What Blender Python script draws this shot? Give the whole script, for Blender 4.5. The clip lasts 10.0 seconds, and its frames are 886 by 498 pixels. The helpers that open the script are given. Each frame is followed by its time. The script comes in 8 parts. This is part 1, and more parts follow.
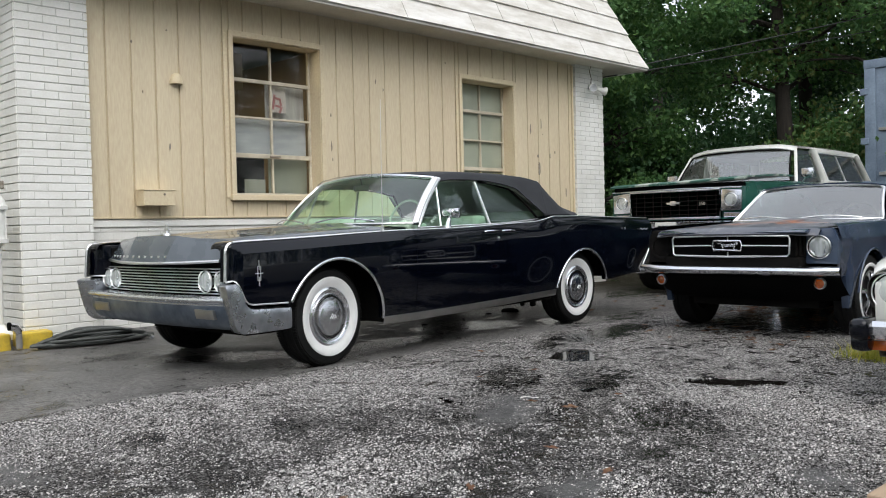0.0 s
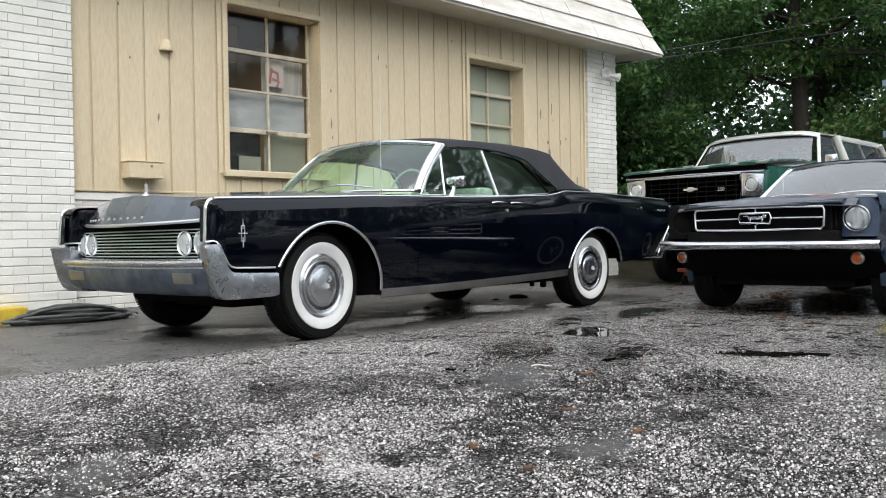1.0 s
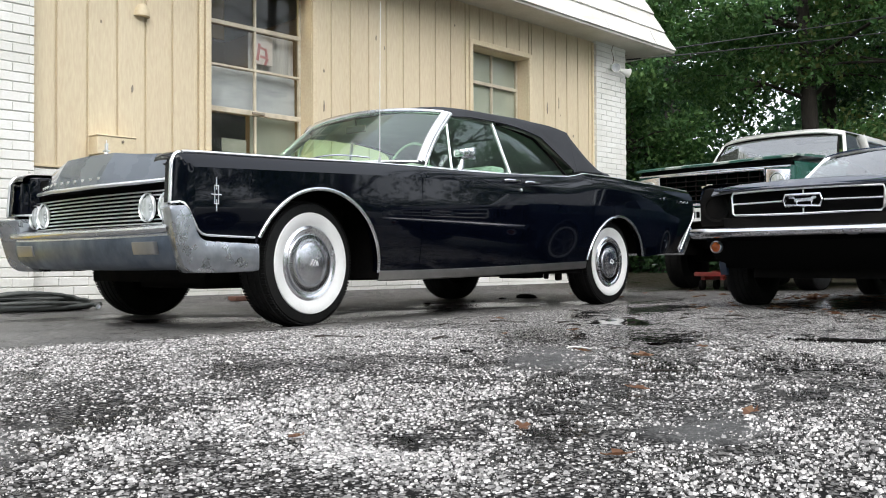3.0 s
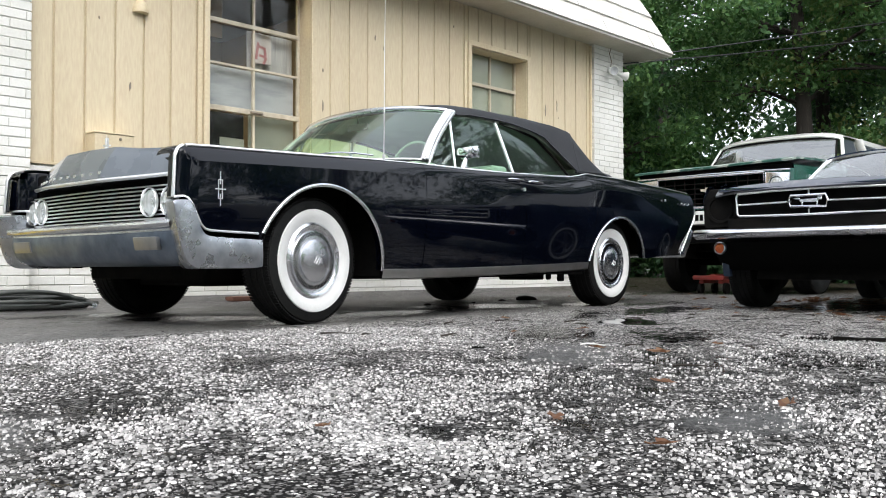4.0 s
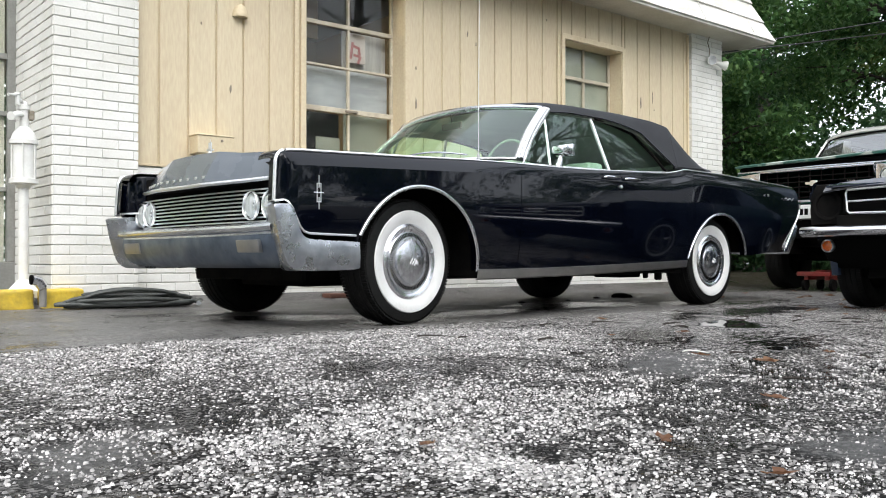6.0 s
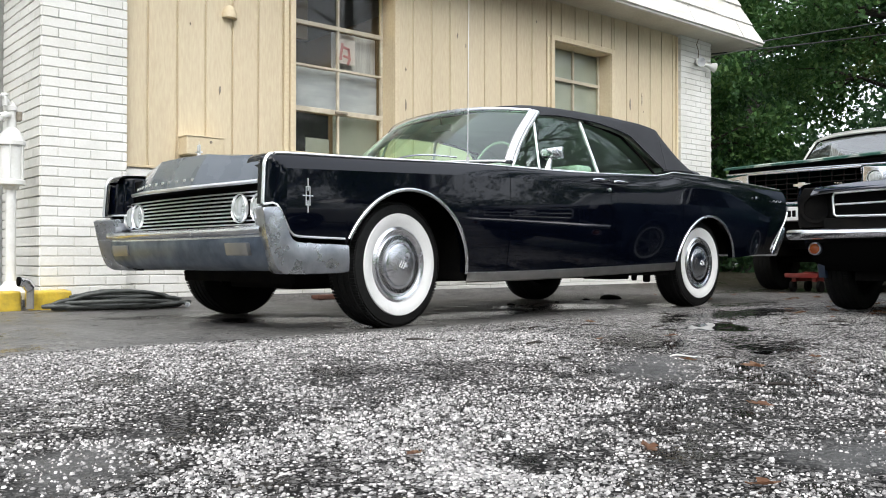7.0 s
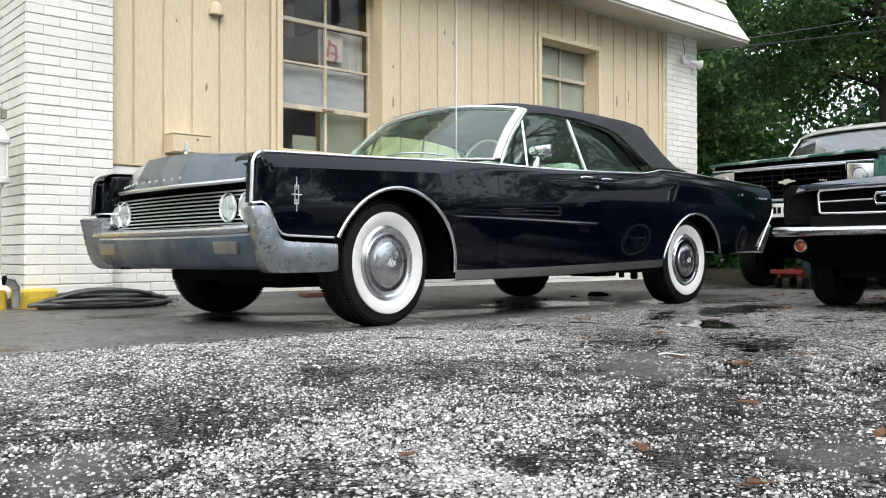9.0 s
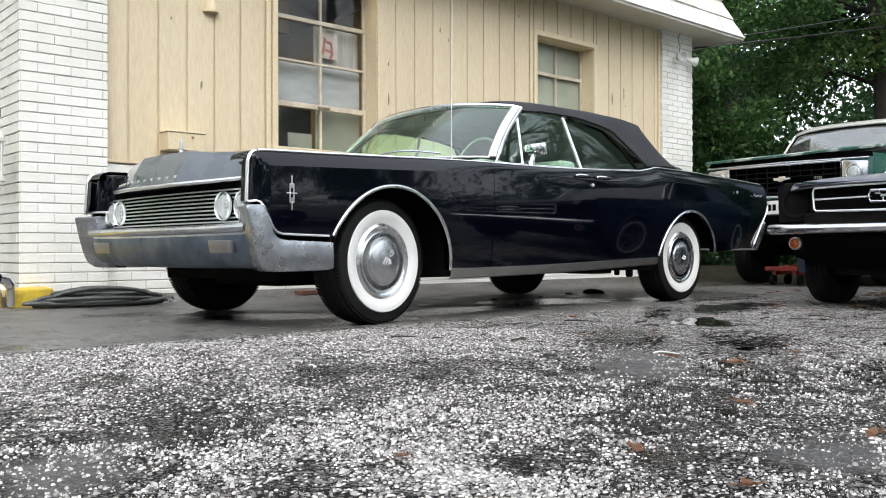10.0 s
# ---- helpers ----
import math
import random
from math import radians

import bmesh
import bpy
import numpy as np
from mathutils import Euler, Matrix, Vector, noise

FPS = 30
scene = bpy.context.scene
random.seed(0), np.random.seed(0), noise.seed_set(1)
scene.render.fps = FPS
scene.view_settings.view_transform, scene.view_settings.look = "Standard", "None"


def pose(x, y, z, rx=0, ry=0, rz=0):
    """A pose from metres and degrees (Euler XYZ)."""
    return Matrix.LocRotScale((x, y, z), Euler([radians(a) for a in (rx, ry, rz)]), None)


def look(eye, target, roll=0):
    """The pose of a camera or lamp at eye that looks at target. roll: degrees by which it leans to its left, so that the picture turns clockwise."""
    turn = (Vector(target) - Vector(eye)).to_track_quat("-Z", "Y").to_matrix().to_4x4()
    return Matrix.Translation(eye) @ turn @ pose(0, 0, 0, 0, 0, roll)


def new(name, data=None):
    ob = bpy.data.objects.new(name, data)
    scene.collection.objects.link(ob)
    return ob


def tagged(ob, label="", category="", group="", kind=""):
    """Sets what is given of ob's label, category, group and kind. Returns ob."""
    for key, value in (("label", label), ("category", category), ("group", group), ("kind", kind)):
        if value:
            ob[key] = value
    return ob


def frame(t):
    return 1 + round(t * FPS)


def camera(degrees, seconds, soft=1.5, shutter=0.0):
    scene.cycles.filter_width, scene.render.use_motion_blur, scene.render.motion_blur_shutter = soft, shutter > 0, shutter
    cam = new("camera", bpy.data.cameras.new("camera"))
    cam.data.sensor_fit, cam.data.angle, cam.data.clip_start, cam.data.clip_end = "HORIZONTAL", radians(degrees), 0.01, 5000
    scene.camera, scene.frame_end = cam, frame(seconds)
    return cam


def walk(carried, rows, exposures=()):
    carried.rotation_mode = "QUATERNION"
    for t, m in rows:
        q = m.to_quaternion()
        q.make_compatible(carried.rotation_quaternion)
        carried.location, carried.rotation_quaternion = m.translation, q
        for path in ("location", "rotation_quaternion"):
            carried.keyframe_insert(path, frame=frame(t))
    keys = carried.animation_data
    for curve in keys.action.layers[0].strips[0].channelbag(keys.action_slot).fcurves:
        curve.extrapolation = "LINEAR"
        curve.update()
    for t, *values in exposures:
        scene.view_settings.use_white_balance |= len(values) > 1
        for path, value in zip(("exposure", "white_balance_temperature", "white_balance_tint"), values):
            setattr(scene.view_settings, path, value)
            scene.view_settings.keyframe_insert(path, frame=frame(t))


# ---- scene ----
cam = camera(53.97, 10.0, soft=1.0)
PATH = [
    (0, (-3.805, -4.919, 0.954), (-2.3852, -3.5120, 0.9056), -1.37),
    (0.5, (-3.586, -4.733, 0.753), (-2.1702, -3.3207, 0.7167), -1.18),
    (1, (-3.415, -4.559, 0.632), (-2.0060, -3.1404, 0.6101), -0.96),
    (1.5, (-3.293, -4.378, 0.537), (-1.8894, -2.9538, 0.5319), -0.62),
    (2, (-3.197, -4.234, 0.470), (-1.7929, -2.8100, 0.4818), -0.34),
    (2.5, (-3.027, -4.084, 0.423), (-1.6124, -2.6707, 0.4459), -0.35),
    (3, (-2.915, -3.914, 0.348), (-1.4911, -2.5096, 0.3781), -0.28),
    (4.5, (-2.940, -3.791, 0.303), (-1.4997, -2.4050, 0.3492), 0.05),
    (5, (-2.952, -3.759, 0.327), (-1.6148, -2.2720, 0.3514), 0.33),
    (5.5, (-2.937, -3.772, 0.343), (-1.6548, -2.2370, 0.3673), -0.07),
    (7, (-2.936, -3.793, 0.376), (-1.6323, -2.2765, 0.3988), 0.03),
    (7.5, (-2.940, -3.791, 0.379), (-1.6313, -2.2788, 0.3997), 0.05),
    (8, (-2.945, -3.791, 0.384), (-1.6291, -2.2844, 0.4029), 0.03),
    (8.5, (-2.945, -3.789, 0.385), (-1.6235, -2.2877, 0.4006), 0.01),
    (9, (-2.948, -3.788, 0.388), (-1.6211, -2.2921, 0.4018), -0.09),
    (9.5, (-2.950, -3.790, 0.391), (-1.6190, -2.2971, 0.4015), -0.15),
    (10, (-2.948, -3.792, 0.397), (-1.6139, -2.3022, 0.4030), -0.15),
]
walk(cam, [(t, look(eye, target, roll)) for t, eye, target, roll in PATH],
     [(0.0, 0.70), (1.0, 0.90), (2.0, 1.01), (3.0, 1.14), (4.5, 1.17), (5.5, 1.17), (7.5, 1.15), (10.0, 1.15)])

# ---- world and light ----
world = bpy.data.worlds.new("overcast_sky")
scene.world = world
world.use_nodes = True
wn = world.node_tree.nodes
wl = world.node_tree.links
sky = wn.new("ShaderNodeTexSky")
sky.sky_type = "NISHITA"
sky.sun_disc = False
sky.sun_elevation = radians(48)
sky.sun_rotation = radians(215)
sky.air_density = 1.0
sky.dust_density = 2.5
grey = wn.new("ShaderNodeHueSaturation")
grey.inputs["Saturation"].default_value = 0.30
wl.new(sky.outputs[0], grey.inputs["Color"])
cloud = wn.new("ShaderNodeMix")
cloud.data_type = "RGBA"
cloud.inputs[0].default_value = 0.6
wl.new(grey.outputs[0], cloud.inputs[6])
cloud.inputs[7].default_value = (6.15, 6.55, 7.25, 1)
wl.new(cloud.outputs[2], wn["Background"].inputs["Color"])
wn["Background"].inputs["Strength"].default_value = 0.15
sun_data = bpy.data.lights.new("sun", "SUN")
sun_data.energy = 1.25
sun_data.angle = radians(60)
sun_data.color = (1.0, 0.985, 0.96)
sun = new("sun", sun_data)
sun.matrix_world = look((-6, -9, 13), (0, 0, 0))


# ---- materials ----
def mat(name, color=(0.5, 0.5, 0.5), rough=0.6, metal=0.0, coat=0.0, spec=0.5):
    m = bpy.data.materials.new(name)
    m.use_nodes = True
    b = m.node_tree.nodes["Principled BSDF"]
    b.inputs["Base Color"].default_value = (*color, 1)
    b.inputs["Roughness"].default_value = rough
    b.inputs["Metallic"].default_value = metal
    b.inputs["Coat Weight"].default_value = coat
    b.inputs["Coat Roughness"].default_value = 0.04
    b.inputs["Coat IOR"].default_value = 1.48
    b.inputs["Specular IOR Level"].default_value = spec
    return m


def bsdf(m):
    return m.node_tree.nodes["Principled BSDF"]


def node(m, kind, **values):
    n = m.node_tree.nodes.new(kind)
    for key, value in values.items():
        n.inputs[key.replace("_", " ")].default_value = value
    return n


def link(m, a, b):
    m.node_tree.links.new(a, b)


def coords(m, kind="Object", scale=(1, 1, 1)):
    c = m.node_tree.nodes.new("ShaderNodeTexCoord")
    p = m.node_tree.nodes.new("ShaderNodeMapping")
    p.inputs["Scale"].default_value = scale
    link(m, c.outputs[kind], p.inputs["Vector"])
    return p.outputs["Vector"]


def noise_tex(m, vec, scale, detail=4.0, rough=0.55):
    n = node(m, "ShaderNodeTexNoise", Scale=scale, Detail=detail, Roughness=rough)
    link(m, vec, n.inputs["Vector"])
    return n.outputs["Fac"]


def ramp(m, fac, stops):
    r = m.node_tree.nodes.new("ShaderNodeValToRGB")
    e = r.color_ramp.elements
    while len(e) < len(stops):
        e.new(0.5)
    for el, (pos, col) in zip(e, stops):
        el.position = pos
        el.color = (*col, 1) if len(col) == 3 else col
    link(m, fac, r.inputs["Fac"])
    return r.outputs["Color"]


def g3(v):
    return (v, v, v)


def mix(m, fac, a, b, mode="MIX"):
    x = m.node_tree.nodes.new("ShaderNodeMix")
    x.data_type = "RGBA"
    x.blend_type = mode
    for val, key in ((fac, 0), (a, 6), (b, 7)):
        if hasattr(val, "is_output"):
            link(m, val, x.inputs[key])
        elif key == 0:
            x.inputs[0].default_value = val
        else:
            x.inputs[key].default_value = (*val, 1)
    return x.outputs[2]


def math_node(m, op, a, b=0.5, clamp=False):
    x = m.node_tree.nodes.new("ShaderNodeMath")
    x.operation = op
    x.use_clamp = clamp
    for i, val in enumerate((a, b)):
        if hasattr(val, "is_output"):
            link(m, val, x.inputs[i])
        else:
            x.inputs[i].default_value = val
    return x.outputs[0]


def bump(m, height, strength=0.3, dist=0.01):
    b = node(m, "ShaderNodeBump", Strength=strength, Distance=dist)
    link(m, height, b.inputs["Height"])
    link(m, b.outputs["Normal"], bsdf(m).inputs["Normal"])
    return b


def mottled(name, col_a, col_b, scale=6.0, rough=(0.5, 0.7), fine=60.0, strength=0.2, dist=0.002, metal=0.0, coat=0.0, world_space=False, stretch=(1, 1, 1), random=0.0):
    """A surface that varies at two scales in colour, gloss and relief."""
    m = mat(name, col_a, rough[0], metal, coat)
    vec = coords(m, "Object", stretch)
    if world_space:
        gn = m.node_tree.nodes.new("ShaderNodeNewGeometry")
        mp = m.node_tree.nodes.new("ShaderNodeMapping")
        mp.inputs["Scale"].default_value = stretch
        link(m, gn.outputs["Position"], mp.inputs["Vector"])
        vec = mp.outputs["Vector"]
    big = noise_tex(m, vec, scale, 5.0)
    small = noise_tex(m, vec, fine, 4.0)
    fac = ramp(m, big, [(0.35, g3(0)), (0.65, g3(1))])
    col = mix(m, fac, col_a, col_b)
    col = mix(m, 0.35, col, ramp(m, small, [(0.3, g3(0.35)), (0.7, g3(0.65))]), "OVERLAY")
    if random:
        oi = m.node_tree.nodes.new("ShaderNodeObjectInfo")
        col = mix(m, random, col, ramp(m, oi.outputs["Random"], [(0.0, g3(0.2)), (1.0, g3(0.8))]), "OVERLAY")
    link(m, col, bsdf(m).inputs["Base Color"])
    r = ramp(m, small, [(0.3, g3(rough[0])), (0.7, g3(rough[1]))])
    link(m, r, bsdf(m).inputs["Roughness"])
    bump(m, small, strength, dist)
    return m


def thin_glass(name, tint=(0.8, 0.9, 0.85), rough=0.02, gloss=1.0, ior=1.5, streaks=0.0, sheen=(1.0, 1.0, 1.0)):
    m = bpy.data.materials.new(name)
    m.use_nodes = True
    t = m.node_tree
    t.nodes.remove(t.nodes["Principled BSDF"])
    tr = t.nodes.new("ShaderNodeBsdfTransparent")
    tr.inputs["Color"].default_value = (*tint, 1)
    gl = t.nodes.new("ShaderNodeBsdfGlossy")
    gl.inputs["Roughness"].default_value = rough
    gl.inputs["Color"].default_value = (gloss * sheen[0], gloss * sheen[1], gloss * sheen[2], 1)
    lw = t.nodes.new("ShaderNodeLayerWeight")
    lw.inputs["Blend"].default_value = 0.5
    f0 = ((ior - 1) / (ior + 1)) ** 2
    edge = math_node(m, "POWER", lw.outputs["Facing"], 5.0)
    share = math_node(m, "ADD", math_node(m, "MULTIPLY", edge, 1.0 - f0), f0, True)
    ms = t.nodes.new("ShaderNodeMixShader")
    link(m, share, ms.inputs[0])
    link(m, tr.outputs[0], ms.inputs[1])
    link(m, gl.outputs[0], ms.inputs[2])
    out = t.nodes["Material Output"]
    last = ms.outputs[0]
    vec = coords(m)
    n = noise_tex(m, vec, 14.0, 3.0)
    bp = node(m, "ShaderNodeBump", Strength=0.02, Distance=0.002)
    link(m, n, bp.inputs["Height"])
    link(m, bp.outputs["Normal"], gl.inputs["Normal"])
    if streaks:
        df = t.nodes.new("ShaderNodeBsdfDiffuse")
        df.inputs["Color"].default_value = (0.60 * sheen[0], 0.62 * sheen[1], 0.60 * sheen[2], 1)
        m2 = t.nodes.new("ShaderNodeMixShader")
        v2 = coords(m, "Object", (9, 9, 1.5))
        k = noise_tex(m, v2, 3.0, 5.0)
        link(m, math_node(m, "MULTIPLY", k, streaks), m2.inputs[0])
        link(m, last, m2.inputs[1])
        link(m, df.outputs[0], m2.inputs[2])
        last = m2.outputs[0]
    link(m, last, out.inputs["Surface"])
    return m


def metal(name, a, b, rough, scale=2.5, pits=0.0, waves=0.0):
    """Plated or polished metal with broad, soft variation and a few dull specks."""
    m = mat(name, a, rough[0], 1.0)
    vec = coords(m)
    n = noise_tex(m, vec, scale, 4.0)
    col = mix(m, ramp(m, n, [(0.35, g3(0)), (0.7, g3(1))]), a, b)
    r = ramp(m, n, [(0.3, g3(rough[0])), (0.75, g3(rough[1]))])
    if pits:
        k = noise_tex(m, vec, 38.0, 5.0, 0.7)
        spot = ramp(m, k, [(0.66, g3(0)), (0.72, g3(pits))])
        col = mix(m, spot, col, (0.16, 0.15, 0.14))
        r = mix(m, spot, r, g3(0.6))
    link(m, col, bsdf(m).inputs["Base Color"])
    link(m, r, bsdf(m).inputs["Roughness"])
    if waves:
        bump(m, noise_tex(m, vec, 9.0, 3.0), waves, 0.01)
    return m


M_BRICK = mottled("white_painted_brick", (0.80, 0.79, 0.75), (0.70, 0.69, 0.64), 2.2, (0.55, 0.8), 55, 0.5, 0.004, world_space=True, random=0.10)
# same white paint as the bricks, greyed for the shade in the joints
M_MORTAR = mottled("joint_shaded_mortar", (0.66, 0.65, 0.61), (0.56, 0.55, 0.51), 3.0, (0.7, 0.9), 80, 0.4, 0.003, world_space=True)
M_SIDING = mottled("tan_painted_siding", (0.655, 0.552, 0.382), (0.612, 0.512, 0.350), 0.9, (0.5, 0.7), 30, 0.22, 0.002, world_space=True, stretch=(2.2, 2.2, 0.35), random=0.05)
M_TRIM = mottled("tan_painted_trim", (0.68, 0.575, 0.395), (0.63, 0.525, 0.35), 2.0, (0.45, 0.65), 40, 0.3, 0.002, world_space=True)
# the siding's tan taken darker: groove shade is put into this colour
M_GROOVE = mottled("shaded_groove_paint", (0.60, 0.495, 0.33), (0.56, 0.458, 0.30), 2.0, (0.6, 0.8), 40, 0.2, 0.002, world_space=True)
M_CHIP = mottled("bare_chipped_wood", (0.20, 0.16, 0.11), (0.30, 0.27, 0.22), 30.0, (0.7, 0.9), 90, 0.4, 0.003)
M_SHINGLE = mottled("weathered_white_shingle", (0.68, 0.66, 0.62), (0.52, 0.49, 0.44), 2.0, (0.6, 0.85), 26, 0.6, 0.004, world_space=True, stretch=(1.2, 1.0, 6.0), random=0.12)
M_SOFFIT = mottled("soffit_paint", (0.62, 0.58, 0.50), (0.52, 0.48, 0.40), 2.0, (0.6, 0.8), 40, 0.2, 0.002, world_space=True)
M_SASH = mottled("cream_metal_sash", (0.62, 0.56, 0.44), (0.48, 0.42, 0.32), 9.0, (0.4, 0.6), 50, 0.3, 0.001)
M_WINGLASS = thin_glass("window_glass", (0.88, 0.88, 0.84), 0.02, 1.0, 1.34, 0.018)
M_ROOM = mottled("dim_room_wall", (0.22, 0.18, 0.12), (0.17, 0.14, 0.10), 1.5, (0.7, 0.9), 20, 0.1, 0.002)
M_BLIND = mottled("white_window_sheet", (0.64, 0.68, 0.76), (0.46, 0.49, 0.56), 3.0, (0.5, 0.7), 30, 0.2, 0.003, stretch=(1, 1, 4))
M_CURTAIN = mottled("pale_curtain", (0.68, 0.68, 0.70), (0.48, 0.48, 0.50), 2.0, (0.7, 0.9), 30, 0.2, 0.003, stretch=(14, 1, 0.6))
M_FROST = mottled("grey_green_board", (0.36, 0.39, 0.35), (0.28, 0.31, 0.28), 3.0, (0.5, 0.8), 30, 0.1, 0.002)
M_PAPER = mottled("paper_poster", (0.84, 0.78, 0.78), (0.74, 0.68, 0.69), 5.0, (0.6, 0.8), 40, 0.1, 0.001)
M_RED = mottled("faded_red_print", (0.66, 0.30, 0.32), (0.58, 0.26, 0.28), 9.0, (0.5, 0.7), 40, 0.1, 0.001)
M_ALU = mottled("dull_aluminium", (0.36, 0.36, 0.34), (0.28, 0.28, 0.26), 4.0, (0.35, 0.5), 50, 0.2, 0.001, metal=0.6)
M_YELLOW = mottled("yellow_kerb_paint", (0.66, 0.47, 0.05), (0.46, 0.33, 0.05), 14.0, (0.35, 0.6), 40, 0.6, 0.004)
M_CONC = mottled("bare_concrete", (0.26, 0.25, 0.23), (0.19, 0.18, 0.165), 5.0, (0.6, 0.85), 60, 0.5, 0.004)
M_WHITEPIPE = mottled("white_painted_iron", (0.80, 0.80, 0.76), (0.70, 0.69, 0.65), 9.0, (0.4, 0.6), 60, 0.3, 0.002)
M_HOSE = mottled("black_rubber_hose", (0.045, 0.050, 0.046), (0.07, 0.075, 0.07), 20.0, (0.35, 0.55), 80, 0.2, 0.001)
M_CHROME = metal("chrome", (0.80, 0.81, 0.83), (0.70, 0.71, 0.74), (0.05, 0.14))
M_OLDCHROME = metal("weathered_chrome", (0.82, 0.83, 0.87), (0.64, 0.66, 0.72), (0.14, 0.32), 4.0, 0.8)
M_BRIGHT = metal("bright_trim", (0.92, 0.92, 0.91), (0.84, 0.84, 0.84), (0.28, 0.36))
M_BUMPER = metal("worn_bumper_chrome", (0.84, 0.86, 0.89), (0.68, 0.71, 0.76), (0.16, 0.28), 5.0, 0.6)
M_BLADE = metal("pitted_bumper_chrome", (0.62, 0.64, 0.67), (0.36, 0.38, 0.42), (0.20, 0.42), 9.0, 0.95, 0.15)
M_STEEL = metal("polished_hubcap_steel", (0.80, 0.81, 0.83), (0.70, 0.71, 0.74), (0.18, 0.30), 4.0)
M_ROCKER = metal("dull_rocker_trim", (0.50, 0.49, 0.47), (0.38, 0.37, 0.35), (0.30, 0.45), 6.0, 0.5)
M_TYRE = mottled("tyre_rubber", (0.004, 0.004, 0.004), (0.008, 0.008, 0.0075), 14.0, (0.5, 0.75), 90, 0.3, 0.002)
M_WHITEWALL = mottled("whitewall_rubber", (0.78, 0.78, 0.77), (0.72, 0.72, 0.70), 9.0, (0.45, 0.6), 70, 0.1, 0.001)
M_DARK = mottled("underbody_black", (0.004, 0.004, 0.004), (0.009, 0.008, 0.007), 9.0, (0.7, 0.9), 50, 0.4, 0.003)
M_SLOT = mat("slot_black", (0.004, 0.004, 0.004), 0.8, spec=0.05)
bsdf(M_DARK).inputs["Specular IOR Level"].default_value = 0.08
bsdf(M_TYRE).inputs["Specular IOR Level"].default_value = 0.25
M_LENS = mottled("lamp_lens_glass", (0.44, 0.45, 0.46), (0.30, 0.31, 0.32), 14.0, (0.35, 0.5), 60, 0.4, 0.003, coat=0.15)
M_CLEARLENS = thin_glass("clear_lamp_glass", (0.86, 0.88, 0.88), 0.06, 1.0, 1.6, 0.75, (1.3, 1.32, 1.32))
M_PANEBOARD = mottled("pale_grey_green_board", (0.60, 0.64, 0.58), (0.48, 0.52, 0.47), 3.0, (0.5, 0.8), 30, 0.1, 0.002)
# worn chrome whose dark blue-grey reflections are put into the colour
M_APRON = metal("reflection_toned_bumper_face", (0.30, 0.35, 0.42), (0.13, 0.16, 0.21), (0.34, 0.50), 5.0, 0.9, 0.12)
M_AMBER = mottled("amber_lens", (0.62, 0.13, 0.01), (0.48, 0.09, 0.01), 25.0, (0.12, 0.2), 120, 0.3, 0.002, coat=1.0)
M_CARGLASS = thin_glass("tinted_car_glass", (0.80, 1.0, 0.88), 0.008, 1.0, 1.8, 0.02, (0.86, 1.0, 0.96))
M_WSGLASS = thin_glass("windscreen_glass", (0.80, 1.0, 0.82), 0.012, 1.0, 2.1, 0.05, (0.94, 1.0, 0.98))
M_DARKGLASS = thin_glass("dark_side_glass", (0.40, 0.50, 0.48), 0.02, 1.0, 1.6, 0.04)
M_SKYGLASS = thin_glass("dusty_windscreen_glass", (0.62, 0.72, 0.72), 0.02, 1.0, 3.0, 0.08)
M_TOP = mottled("black_canvas_top", (0.017, 0.019, 0.023), (0.027, 0.029, 0.034), 2.5, (0.75, 0.95), 220, 0.35, 0.002)
M_SEAT = mottled("pale_green_leather", (0.45, 0.52, 0.43), (0.38, 0.45, 0.37), 6.0, (0.4, 0.6), 50, 0.2, 0.003)
M_DASH = mottled("dark_dash", (0.03, 0.035, 0.03), (0.05, 0.05, 0.045), 6.0, (0.4, 0.6), 50, 0.2, 0.002)
M_PLATE = mottled("number_plate_white", (0.72, 0.72, 0.70), (0.62, 0.62, 0.60), 9.0, (0.3, 0.5), 60, 0.1, 0.001)
M_REDPAINT = mottled("red_jack_paint", (0.20, 0.02, 0.015), (0.12, 0.02, 0.015), 9.0, (0.3, 0.5), 60, 0.2, 0.002)
M_TRAILER = mottled("blue_grey_trailer_paint", (0.17, 0.22, 0.28), (0.12, 0.16, 0.21), 3.0, (0.4, 0.6), 30, 0.2, 0.003)
M_BARK = mottled("dark_bark", (0.045, 0.036, 0.028), (0.028, 0.023, 0.018), 7.0, (0.8, 0.95), 40, 0.9, 0.02, stretch=(3, 3, 0.5))
M_RUST = mottled("rusty_brick", (0.16, 0.07, 0.045), (0.11, 0.05, 0.035), 12.0, (0.7, 0.9), 60, 0.4, 0.003)
M_BOARD = mottled("weathered_tan_board", (0.40, 0.29, 0.19), (0.29, 0.21, 0.14), 8.0, (0.6, 0.8), 60, 0.4, 0.003, stretch=(0.4, 3, 3))
M_CABLE = mat("cable_black", (0.02, 0.02, 0.02), 0.6)
M_WHITEPLASTIC = mottled("white_lamp_housing", (0.74, 0.74, 0.70), (0.66, 0.66, 0.62), 9.0, (0.35, 0.5), 50, 0.1, 0.001)


